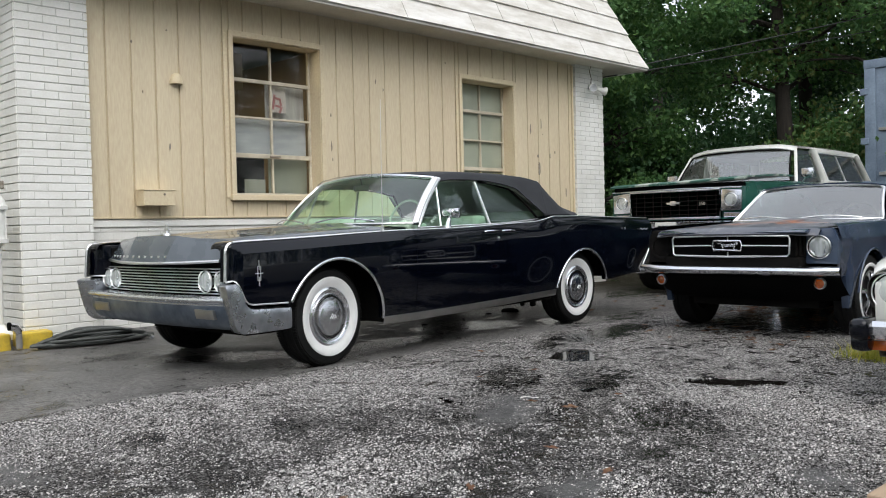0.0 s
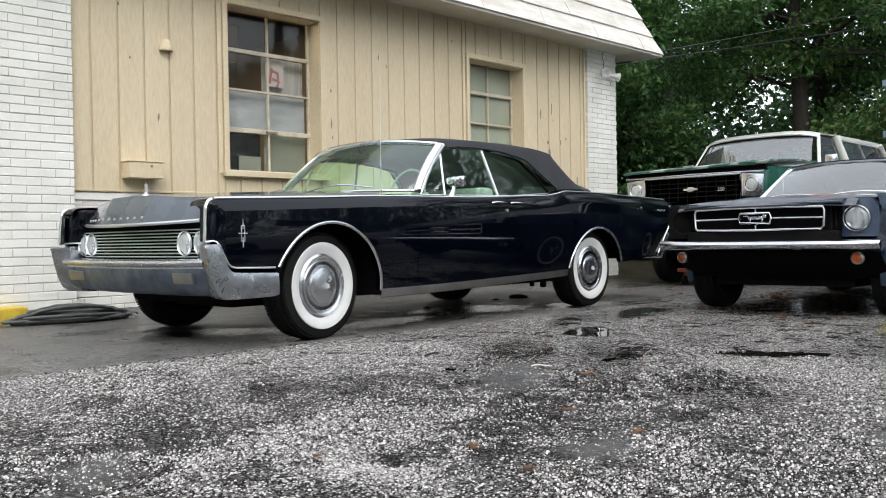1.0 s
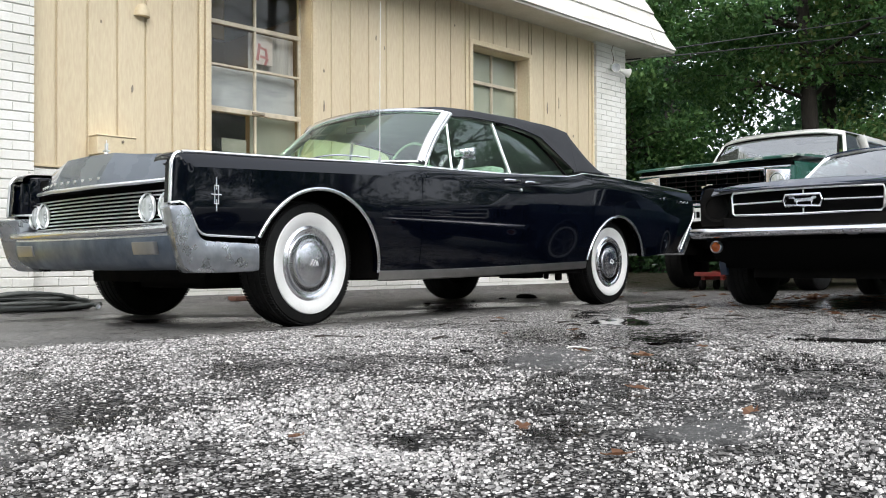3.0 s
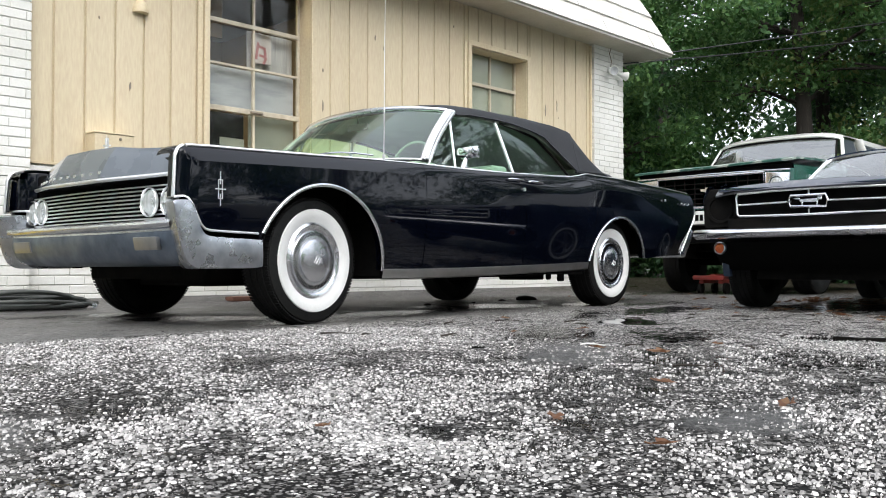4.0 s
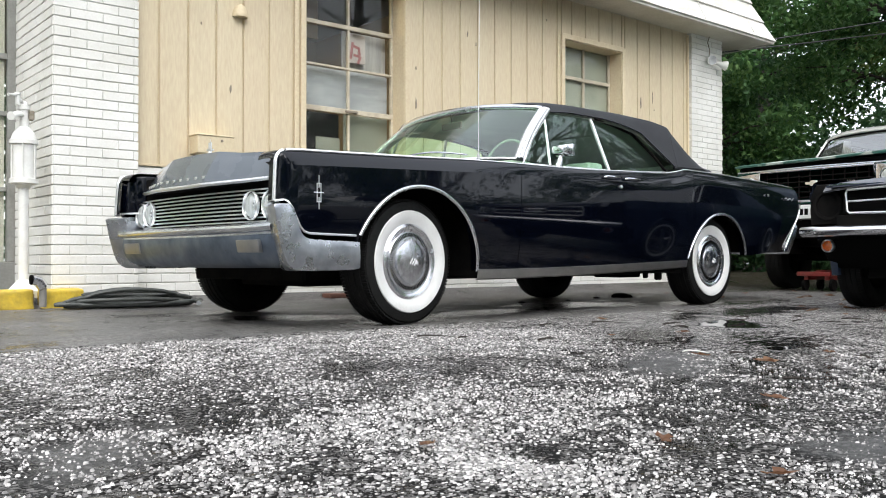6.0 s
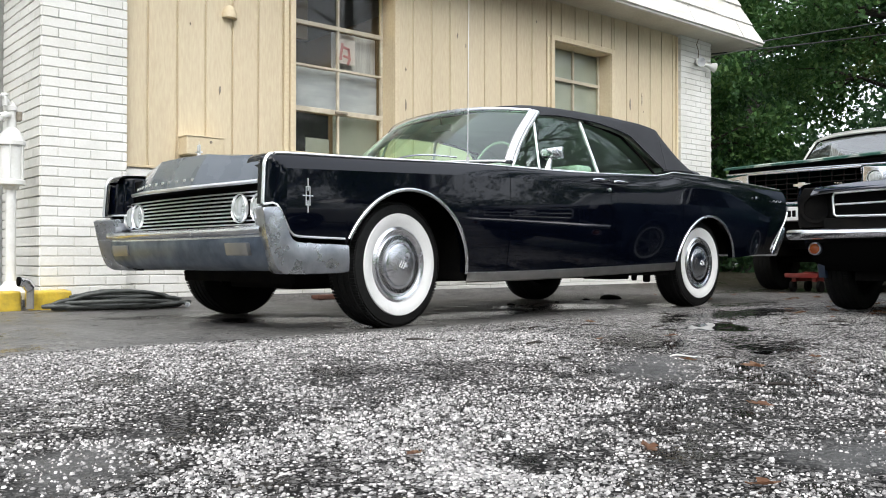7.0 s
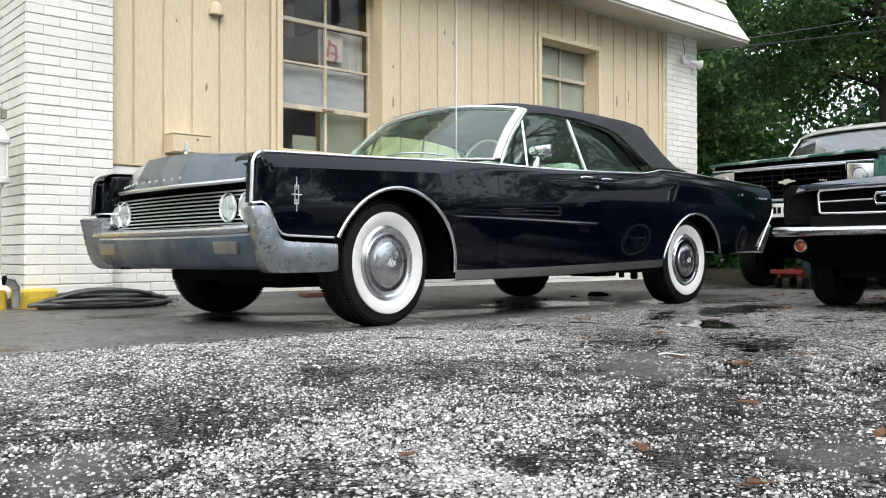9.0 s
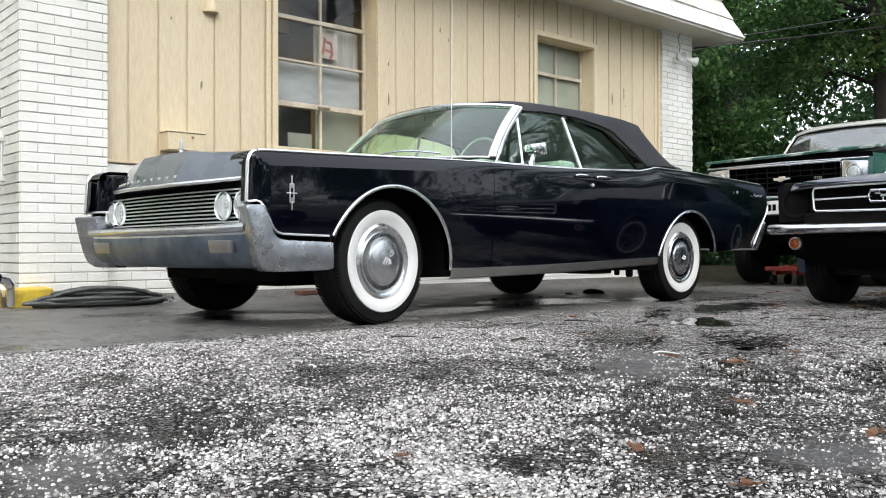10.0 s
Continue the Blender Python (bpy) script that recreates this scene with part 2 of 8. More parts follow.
def car_paint(name, base, flake, rough=0.05, dirt=0.25, coat=(0.05, 0.11)):
    """Clear-coated paint with faint dust and rain marks in its gloss."""
    m = mat(name, base, rough, 0.0, 1.0)
    vec = coords(m)
    big = noise_tex(m, vec, 2.3, 6.0)
    fine = noise_tex(m, vec, 140.0, 2.0)
    col = mix(m, ramp(m, big, [(0.4, g3(0)), (0.75, g3(dirt))]), base, flake)
    link(m, col, bsdf(m).inputs["Base Color"])
    link(m, ramp(m, big, [(0.3, g3(rough)), (0.8, g3(rough + 0.12))]), bsdf(m).inputs["Roughness"])
    link(m, ramp(m, fine, [(0.35, g3(coat[0])), (0.75, g3(coat[1]))]), bsdf(m).inputs["Coat Roughness"])
    bsdf(m).inputs["Specular IOR Level"].default_value = 0.1
    bump(m, noise_tex(m, vec, 4.0, 2.0), 0.05, 0.01)
    return m


M_BLACK = car_paint("black_car_paint", (0.0009, 0.0015, 0.0042), (0.004, 0.006, 0.011), 0.04, 0.12, (0.02, 0.05))
bsdf(M_BLACK).inputs["Coat Weight"].default_value = 0.58
# the black hood's grey-blue reflections are put into this paint's colour
M_HOODREFLECT = car_paint("hood_paint_with_reflection", (0.062, 0.075, 0.088), (0.100, 0.115, 0.128), 0.22, 0.9, (0.05, 0.10))
M_NAVY = car_paint("faded_navy_paint", (0.022, 0.036, 0.070), (0.070, 0.092, 0.130), 0.18, 0.9)
M_GREEN = car_paint("weathered_green_paint", (0.010, 0.075, 0.055), (0.035, 0.11, 0.085), 0.2, 0.7)
M_TRUCKWHITE = car_paint("truck_white_paint", (0.62, 0.62, 0.58), (0.45, 0.44, 0.40), 0.25, 0.6)
M_IVORY = car_paint("ivory_car_paint", (0.62, 0.62, 0.58), (0.5, 0.5, 0.46), 0.2, 0.5)


def peeled_paint(name, base, bare, rust, z_low=None):
    """Old bonnet paint, worn through to chalk and rust."""
    m = mat(name, base, 0.4, 0.0, 0.2)
    vec = coords(m)
    n = noise_tex(m, vec, 3.2, 8.0, 0.65)
    k = noise_tex(m, vec, 1.1, 3.0)
    col = mix(m, ramp(m, n, [(0.50, g3(0)), (0.56, g3(1))]), base, bare)
    col = mix(m, ramp(m, k, [(0.52, g3(0)), (0.60, g3(0.9))]), col, rust)
    link(m, col, bsdf(m).inputs["Base Color"])
    bump(m, n, 0.3, 0.003)
    return m


M_GREENHOOD = peeled_paint("peeled_green_bonnet", (0.030, 0.105, 0.080), (0.42, 0.46, 0.42), (0.20, 0.26, 0.22))
M_NAVYHOOD = peeled_paint("rusted_navy_bonnet", (0.075, 0.082, 0.10), (0.15, 0.15, 0.16), (0.34, 0.14, 0.075))


def leaf_material(name, a, b, c):
    m = mat(name, a, 0.5, spec=0.3)
    gn = m.node_tree.nodes.new("ShaderNodeNewGeometry")
    col = ramp(m, gn.outputs["Random Per Island"], [(0.0, a), (0.55, b), (1.0, c)])
    big = noise_tex(m, coords(m), 0.35, 3.0)
    col = mix(m, ramp(m, big, [(0.35, g3(0)), (0.65, g3(0.5))]), col, b)
    link(m, col, bsdf(m).inputs["Base Color"])
    tr = m.node_tree.nodes.new("ShaderNodeBsdfTranslucent")
    link(m, col, tr.inputs["Color"])
    ms = m.node_tree.nodes.new("ShaderNodeMixShader")
    ms.inputs[0].default_value = 0.42
    link(m, bsdf(m).outputs[0], ms.inputs[1])
    link(m, tr.outputs[0], ms.inputs[2])
    link(m, ms.outputs[0], m.node_tree.nodes["Material Output"].inputs["Surface"])
    return m


M_LEAF_A = leaf_material("broadleaf_green", (0.038, 0.098, 0.032), (0.074, 0.166, 0.050), (0.145, 0.250, 0.075))
M_LEAF_B = leaf_material("dark_leaf_green", (0.026, 0.072, 0.030), (0.046, 0.108, 0.042), (0.078, 0.150, 0.052))
M_LEAF_C = leaf_material("autumn_tinged_leaf", (0.050, 0.122, 0.036), (0.088, 0.185, 0.052), (0.17, 0.185, 0.058))
M_GRASS = leaf_material("yellowing_grass", (0.20, 0.24, 0.03), (0.36, 0.36, 0.05), (0.46, 0.36, 0.10))
M_DEADLEAF = leaf_material("fallen_leaf", (0.10, 0.048, 0.026), (0.17, 0.080, 0.042), (0.28, 0.17, 0.095))


# spots of the yard: x, y, half length, half breadth, turn; damp and mottled, smooth with a film of water, and standing water
DAMP = [(0.33, -1.35, 0.75, 0.34, 38), (-1.05, -2.51, 0.60, 0.22, 40), (-0.02, -2.70, 0.62, 0.40, 30), (-1.48, -2.82, 0.20, 0.10, 40), (-1.35, -1.34, 0.34, 0.13, 55), (-2.03, -1.97, 0.24, 0.17, 50),
        (-1.95, -1.06, 0.16, 0.10, 60), (2.1, -0.55, 1.1, 0.30, 12), (3.6, 0.1, 1.3, 0.25, 6), (6.5, 1.6, 1.5, 0.7, 0), (4.9, -1.2, 0.7, 0.6, 0), (-1.67, -2.67, 0.26, 0.06, 10), (-0.68, -3.0, 0.12, 0.09, -50), (0.5, -2.02, 0.4, 0.14, 20), (-0.3, -2.35, 0.6, 0.25, 35), (0.6, -1.85, 0.7, 0.3, 30), (-0.55, -2.0, 0.2, 0.5, 40)]
FILM = [(-0.40, -1.99, 0.52, 0.22, 40), (-2.40, -2.12, 0.36, 0.17, 55), (-1.22, -3.02, 0.26, 0.12, 25), (-2.57, -1.21, 0.30, 0.10, 75), (-0.55, -3.66, 0.22, 0.14, 40)]
POOL = [(1.36, -1.12, 0.34, 0.24, 38), (1.08, -2.51, 0.36, 0.15, -53), (-0.43, -1.59, 0.15, 0.05, 40), (0.31, -2.03, 0.15, 0.08, 35)]
# soaked ground together with the shade under cars and wheels, painted dark
SOAK_SHADE = [(0.15, 0.25, 0.55, 0.22, 10), (-0.6, 1.75, 0.6, 0.22, 8), (3.1, 0.30, 0.5, 0.22, 8), (4.5, -1.6, 1.7, 0.95, 0), (2.75, -0.55, 1.1, 0.30, 8), (7.6, 1.0, 1.6, 0.9, 0), (-0.15, 0.95, 0.75, 0.35, -40), (0.9, 0.55, 1.1, 0.28, 4), (2.3, 0.85, 0.7, 0.5, 4), (3.3, 0.4, 0.6, 0.35, 10), (-1.9, 0.1, 0.30, 0.10, 40)]


def asphalt_material():
    """Wet, worn asphalt: coarse pale stones in the old part, smooth dark patching by the building, damp and puddled in places."""
    m = mat("wet_asphalt", (0.05, 0.05, 0.05), 0.5)
    gn = m.node_tree.nodes.new("ShaderNodeNewGeometry")
    pos = gn.outputs["Position"]
    warp = node(m, "ShaderNodeTexNoise", Scale=2.6, Detail=8.0, Roughness=0.7)
    link(m, pos, warp.inputs["Vector"])
    off = m.node_tree.nodes.new("ShaderNodeVectorMath")
    off.operation = "MULTIPLY_ADD"
    link(m, warp.outputs["Color"], off.inputs[0])
    off.inputs[1].default_value = (0.62, 0.62, 0.0)
    off.inputs[2].default_value = (-0.31, -0.31, 0.0)
    bent = m.node_tree.nodes.new("ShaderNodeVectorMath")
    link(m, pos, bent.inputs[0])
    link(m, off.outputs[0], bent.inputs[1])

    def spots(table, inner=0.70, outer=1.0):
        total = None
        for x, y, a, b, turn in table:
            mp = m.node_tree.nodes.new("ShaderNodeMapping")
            mp.vector_type = "TEXTURE"
            mp.inputs["Location"].default_value = (x, y, 0)
            mp.inputs["Rotation"].default_value = (0, 0, radians(turn))
            mp.inputs["Scale"].default_value = (a, b, 1)
            link(m, bent.outputs[0], mp.inputs["Vector"])
            ln = m.node_tree.nodes.new("ShaderNodeVectorMath")
            ln.operation = "LENGTH"
            link(m, mp.outputs[0], ln.inputs[0])
            one = ramp(m, ln.outputs["Value"], [(inner, g3(1)), (outer, g3(0))])
            total = one if total is None else math_node(m, "MAXIMUM", total, one)
        return total
    sep = m.node_tree.nodes.new("ShaderNodeSeparateXYZ")
    link(m, pos, sep.inputs[0])
    # the patch line by the building, wavering a little
    wav = noise_tex(m, pos, 1.1, 4.0)
    edge = math_node(m, "ADD", sep.outputs["Y"], math_node(m, "MULTIPLY", wav, 0.30))
    patch = ramp(m, math_node(m, "ADD", edge, 0.34), [(0.42, g3(0)), (0.45, g3(1))])
    fade = ramp(m, math_node(m, "MULTIPLY", sep.outputs["X"], 0.25), [(0.10, g3(1)), (0.35, g3(0.35))])
    patch = math_node(m, "MULTIPLY", patch, fade)
    # stones of two sizes
    v1 = node(m, "ShaderNodeTexVoronoi", Scale=70.0)
    link(m, pos, v1.inputs["Vector"])
    v2 = node(m, "ShaderNodeTexVoronoi", Scale=150.0)
    link(m, pos, v2.inputs["Vector"])
    pick1 = node(m, "ShaderNodeSeparateColor")
    link(m, v1.outputs["Color"], pick1.inputs[0])
    pick2 = node(m, "ShaderNodeSeparateColor")
    link(m, v2.outputs["Color"], pick2.inputs[0])
    density = noise_tex(m, pos, 1.7, 6.0, 0.6)
    dens2 = noise_tex(m, pos, 9.0, 5.0, 0.65)
    cover = math_node(m, "ADD", math_node(m, "MULTIPLY", density, 0.9), math_node(m, "MULTIPLY", dens2, 0.8))
    broad = m.node_tree.nodes.new("ShaderNodeMapping")
    broad.vector_type = "TEXTURE"
    broad.inputs["Location"].default_value = (0.5, -1.75, 0)
    broad.inputs["Rotation"].default_value = (0, 0, radians(12))
    broad.inputs["Scale"].default_value = (2.3, 1.1, 1)
    link(m, bent.outputs[0], broad.inputs["Vector"])
    bl = m.node_tree.nodes.new("ShaderNodeVectorMath")
    bl.operation = "LENGTH"
    link(m, broad.outputs[0], bl.inputs[0])
    wet_zone = ramp(m, bl.outputs["Value"], [(0.45, g3(1)), (1.0, g3(0))])
    cover = math_node(m, "SUBTRACT", cover, math_node(m, "ADD", 0.16, math_node(m, "MULTIPLY", wet_zone, 0.12)))
    shape1 = ramp(m, v1.outputs["Distance"], [(0.38, g3(1)), (0.50, g3(0))])
    shape2 = ramp(m, v2.outputs["Distance"], [(0.38, g3(1)), (0.52, g3(0))])
    on1 = math_node(m, "MULTIPLY", shape1, math_node(m, "LESS_THAN", pick1.outputs[0], cover))
    on2 = math_node(m, "MULTIPLY", shape2, math_node(m, "LESS_THAN", pick2.outputs[0], math_node(m, "MULTIPLY", cover, 0.95)))
    stone = math_node(m, "MAXIMUM", on1, on2)
    # damp, dark patches, films of water and pools
    fine = noise_tex(m, pos, 30.0, 6.0, 0.7)
    gaps = noise_tex(m, pos, 5.5, 6.0, 0.7)
    soft = spots(DAMP, 0.25, 1.2)
    tear = math_node(m, "ADD", math_node(m, "MULTIPLY", math_node(m, "SUBTRACT", fine, 0.5), 3.4), math_node(m, "MULTIPLY", math_node(m, "SUBTRACT", gaps, 0.5), 2.2))
    ragged = math_node(m, "ADD", math_node(m, "MULTIPLY", soft, 0.80), math_node(m, "MULTIPLY", tear, 1.25))
    damp = ramp(m, ragged, [(0.44, g3(0)), (0.58, g3(1))])
    stray = math_node(m, "ADD", math_node(m, "MULTIPLY", gaps, 0.75), math_node(m, "MULTIPLY", fine, 0.35))
    damp = math_node(m, "MAXIMUM", damp, ramp(m, stray, [(0.585, g3(0)), (0.64, g3(0.9))]))
    film = math_node(m, "MULTIPLY", spots(FILM, 0.35, 1.25), math_node(m, "ADD", 0.15, gaps), True)
    pool = spots(POOL, 0.78, 0.95)
    wet = math_node(m, "MULTIPLY", damp, math_node(m, "SUBTRACT", 1.0, math_node(m, "MULTIPLY", film, 0.8)))
    off_patch = math_node(m, "SUBTRACT", 1.0, math_node(m, "MULTIPLY", patch, 0.97))
    stone_vis = math_node(m, "MULTIPLY", stone, math_node(m, "SUBTRACT", 1.0, math_node(m, "MULTIPLY", wet, 0.80)), True)
    stone_vis = math_node(m, "MULTIPLY", stone_vis, math_node(m, "SUBTRACT", 1.0, math_node(m, "MULTIPLY", film, 0.85)), True)
    stone_vis = math_node(m, "MULTIPLY", stone_vis, off_patch, True)
    # where loose-standing stones carry the relief, few flat ones show between them
    away = m.node_tree.nodes.new("ShaderNodeVectorMath")
    away.operation = "DISTANCE"
    link(m, pos, away.inputs[0])
    away.inputs[1].default_value = (-1.9, -2.7, 0.0)
    stone_vis = math_node(m, "MULTIPLY", stone_vis, ramp(m, math_node(m, "MULTIPLY", away.outputs["Value"], 0.1), [(0.12, g3(0.24)), (0.27, g3(1.0))]), True)
    binder = mix(m, fine, (0.001, 0.001, 0.001), (0.020, 0.0195, 0.019))
    stone_col = mix(m, pick1.outputs[1], (0.27, 0.257, 0.242), (0.76, 0.73, 0.70))
    col = mix(m, stone_vis, binder, stone_col)
    col = mix(m, math_node(m, "MULTIPLY", wet, 0.97), col, mix(m, gaps, (0.002, 0.002, 0.002), (0.012, 0.010, 0.008)))
    col = mix(m, math_node(m, "MULTIPLY", film, 0.8), col, mix(m, fine, (0.03, 0.03, 0.03), (0.19, 0.188, 0.184)))
    blotch = noise_tex(m, pos, 1.3, 6.0, 0.62)
    smooth = ramp(m, blotch, [(0.33, (0.058, 0.056, 0.054)), (0.50, (0.125, 0.120, 0.114)), (0.68, (0.190, 0.182, 0.172))])
    grit = ramp(m, fine, [(0.40, g3(0.10)), (0.62, g3(0.90))])
    smooth = mix(m, 0.65, smooth, grit, "OVERLAY")
    smooth = mix(m, 0.5, smooth, ramp(m, noise_tex(m, pos, 140.0, 3.0, 0.6), [(0.38, g3(0.05)), (0.62, g3(0.95))]), "OVERLAY")
    speck = math_node(m, "MULTIPLY", on2, math_node(m, "LESS_THAN", pick2.outputs[1], 0.16))
    smooth = mix(m, math_node(m, "MULTIPLY", speck, 0.7), smooth, (0.30, 0.295, 0.28))
    drips = ramp(m, gaps, [(0.60, g3(0)), (0.68, g3(0.8))])
    smooth = mix(m, drips, smooth, (0.018, 0.017, 0.016))
    col = mix(m, patch, col, smooth)
    # soaked spots and contact shade under the cars, both put into the colour
    soak_shade = ramp(m, math_node(m, "ADD", spots(SOAK_SHADE, 0.3, 1.2), tear), [(0.34, g3(0)), (0.46, g3(0.97))])
    col = mix(m, soak_shade, col, (0.010, 0.009, 0.009))
    col = mix(m, math_node(m, "MULTIPLY", pool, 0.95), col, (0.008, 0.007, 0.006))
    # dark ground tone added past the yard keeps the car's side reflections dark
    col = mix(m, ramp(m, math_node(m, "MULTIPLY", away.outputs["Value"], 0.05), [(0.42, g3(0)), (0.55, g3(1))]), col, mix(m, blotch, (0.018, 0.015, 0.010), (0.05, 0.042, 0.028)))
    link(m, col, bsdf(m).inputs["Base Color"])
    rough = mix(m, wet, g3(0.60), g3(0.10))
    rough = mix(m, math_node(m, "MULTIPLY", patch, 0.9), rough, ramp(m, blotch, [(0.35, g3(0.22)), (0.62, g3(0.55))]))
    rough = mix(m, math_node(m, "MULTIPLY", soak_shade, 0.9), rough, g3(0.07))
    rough = mix(m, film, rough, g3(0.34))
    rough = mix(m, pool, rough, g3(0.03))
    link(m, rough, bsdf(m).inputs["Roughness"])
    h = math_node(m, "ADD", stone, math_node(m, "MULTIPLY", dens2, 0.6))
    h = math_node(m, "MULTIPLY", h, math_node(m, "SUBTRACT", 1.0, math_node(m, "MULTIPLY", film, 0.85)))
    h = math_node(m, "MULTIPLY", h, math_node(m, "SUBTRACT", 1.0, math_node(m, "MULTIPLY", patch, 0.75)))
    h = math_node(m, "ADD", h, math_node(m, "MULTIPLY", fine, math_node(m, "MULTIPLY", patch, 0.5)))
    h = math_node(m, "MULTIPLY", h, math_node(m, "SUBTRACT", 1.0, pool))
    bump(m, h, 0.9, 0.006)
    spec = mix(m, wet, g3(0.02), g3(0.10))
    spec = mix(m, patch, spec, g3(0.22))
    spec = mix(m, soak_shade, spec, g3(0.28))
    spec = mix(m, pool, mix(m, film, spec, g3(0.25)), g3(0.5))
    link(m, spec, bsdf(m).inputs["Specular IOR Level"])
    return m


def pebble_material():
    m = mat("pale_road_stone", (0.5, 0.5, 0.48), 0.45)
    gn = m.node_tree.nodes.new("ShaderNodeNewGeometry")
    col = ramp(m, gn.outputs["Random Per Island"], [(0.0, (0.07, 0.068, 0.065)), (0.35, (0.25, 0.24, 0.229)), (0.75, (0.475, 0.456, 0.437)), (1.0, (0.73, 0.705, 0.678))])
    n = noise_tex(m, coords(m), 160.0, 3.0)
    col = mix(m, 0.5, col, ramp(m, n, [(0.3, g3(0.3)), (0.7, g3(0.7))]), "OVERLAY")
    link(m, col, bsdf(m).inputs["Base Color"])
    return m


M_PEBBLE = pebble_material()
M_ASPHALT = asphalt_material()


# ---- mesh helpers ----
def finish(name, bm, material, parent=None, label="", smooth=30):
    me = bpy.data.meshes.new(name)
    bm.normal_update()
    bm.to_mesh(me)
    bm.free()
    me.materials.append(material)
    if smooth:
        for p in me.polygons:
            p.use_smooth = True
        me.set_sharp_from_angle(angle=radians(smooth))
    ob = new(name, me)
    if parent:
        ob.parent = parent
    if label:
        tagged(ob, label)
    return ob


def part(name, bm, material, parent, label="", smooth=30):
    return finish(name, bm, material, parent, label, smooth)


def thing(name, m, label, category, group="", kind=""):
    e = new(name)
    e.empty_display_size = 0.2
    e.matrix_basis = m
    return tagged(e, label, category, group, kind)


def box(bm, x0, x1, y0, y1, z0, z1, bevel=0.0, seg=2):
    vs = [bm.verts.new((x, y, z)) for x in (x0, x1) for y in (y0, y1) for z in (z0, z1)]
    f = [(0, 1, 3, 2), (4, 6, 7, 5), (0, 4, 5, 1), (2, 3, 7, 6), (0, 2, 6, 4), (1, 5, 7, 3)]
    faces = [bm.faces.new([vs[i] for i in q]) for q in f]
    if bevel:
        es = list({e for fc in faces for e in fc.edges})
        bmesh.ops.bevel(bm, geom=es, offset=bevel, segments=seg, affect="EDGES", profile=0.6)
    return vs


def boxed(x0, x1, y0, y1, z0, z1, bevel=0.0, seg=2):
    bm = bmesh.new()
    box(bm, x0, x1, y0, y1, z0, z1, bevel, seg)
    return bm


def tube(bm, pts, r, n=8, closed=False, squash=1.0, cap=True):
    """A round bar along a line of points."""
    pts = [Vector(p) for p in pts]
    rings = []
    count = len(pts)
    ref = None
    for i, p in enumerate(pts):
        a = pts[(i - 1) % count] if closed or i > 0 else p
        b = pts[(i + 1) % count] if closed or i < count - 1 else p
        d = (b - a).normalized()
        if ref is None or abs(ref.dot(d)) > 0.98:
            ref = Vector((0, 0, 1)) if abs(d.z) < 0.9 else Vector((1, 0, 0))
        s = d.cross(ref).normalized()
        u = s.cross(d).normalized()
        rr = r(i / max(count - 1, 1)) if callable(r) else r
        rings.append([bm.verts.new(p + s * rr * math.cos(2 * math.pi * k / n) + u * rr * squash * math.sin(2 * math.pi * k / n)) for k in range(n)])
    last = count if closed else count - 1
    for i in range(last):
        a, b = rings[i], rings[(i + 1) % count]
        for k in range(n):
            bm.faces.new((a[k], a[(k + 1) % n], b[(k + 1) % n], b[k]))
    if cap and not closed:
        bm.faces.new(rings[0][::-1])
        bm.faces.new(rings[-1])


def tubed(pts, r, n=8, closed=False, squash=1.0):
    bm = bmesh.new()
    tube(bm, pts, r, n, closed, squash)
    bmesh.ops.recalc_face_normals(bm, faces=bm.faces)
    return bm


def lathe(bm, profile, n=32, axis="y", centre=(0, 0, 0), close=True):
    """A turned form: profile of (radius, along) about an axis through centre."""
    c = Vector(centre)
    rings = []
    for r, h in profile:
        ring = []
        for k in range(n):
            a = 2 * math.pi * k / n
            u, v = r * math.cos(a), r * math.sin(a)
            p = {"y": (u, h, v), "z": (u, v, h), "x": (h, u, v)}[axis]
            ring.append(bm.verts.new(c + Vector(p)))
        rings.append(ring)
    for a, b in zip(rings, rings[1:]):
        for k in range(n):
            bm.faces.new((a[k], a[(k + 1) % n], b[(k + 1) % n], b[k]))
    if close:
        for ring in (rings[0], rings[-1]):
            bm.faces.new(ring)
    bmesh.ops.recalc_face_normals(bm, faces=bm.faces)


def lathed(profile, n=32, axis="y", centre=(0, 0, 0), close=True):
    bm = bmesh.new()
    lathe(bm, profile, n, axis, centre, close)
    return bm


def sheet(bm, us, vs, f):
    """A surface through f(u, v)."""
    g = [[bm.verts.new(f(u, v)) for v in vs] for u in us]
    for i in range(len(us) - 1):
        for j in range(len(vs) - 1):
            bm.faces.new((g[i][j], g[i + 1][j], g[i + 1][j + 1], g[i][j + 1]))
    return g


def sheeted(us, vs, f, thick=0.0):
    bm = bmesh.new()
    sheet(bm, us, vs, f)
    bmesh.ops.remove_doubles(bm, verts=bm.verts, dist=0.0003)
    bmesh.ops.recalc_face_normals(bm, faces=bm.faces)
    if thick:
        bmesh.ops.solidify(bm, geom=bm.faces[:], thickness=thick)
    return bm


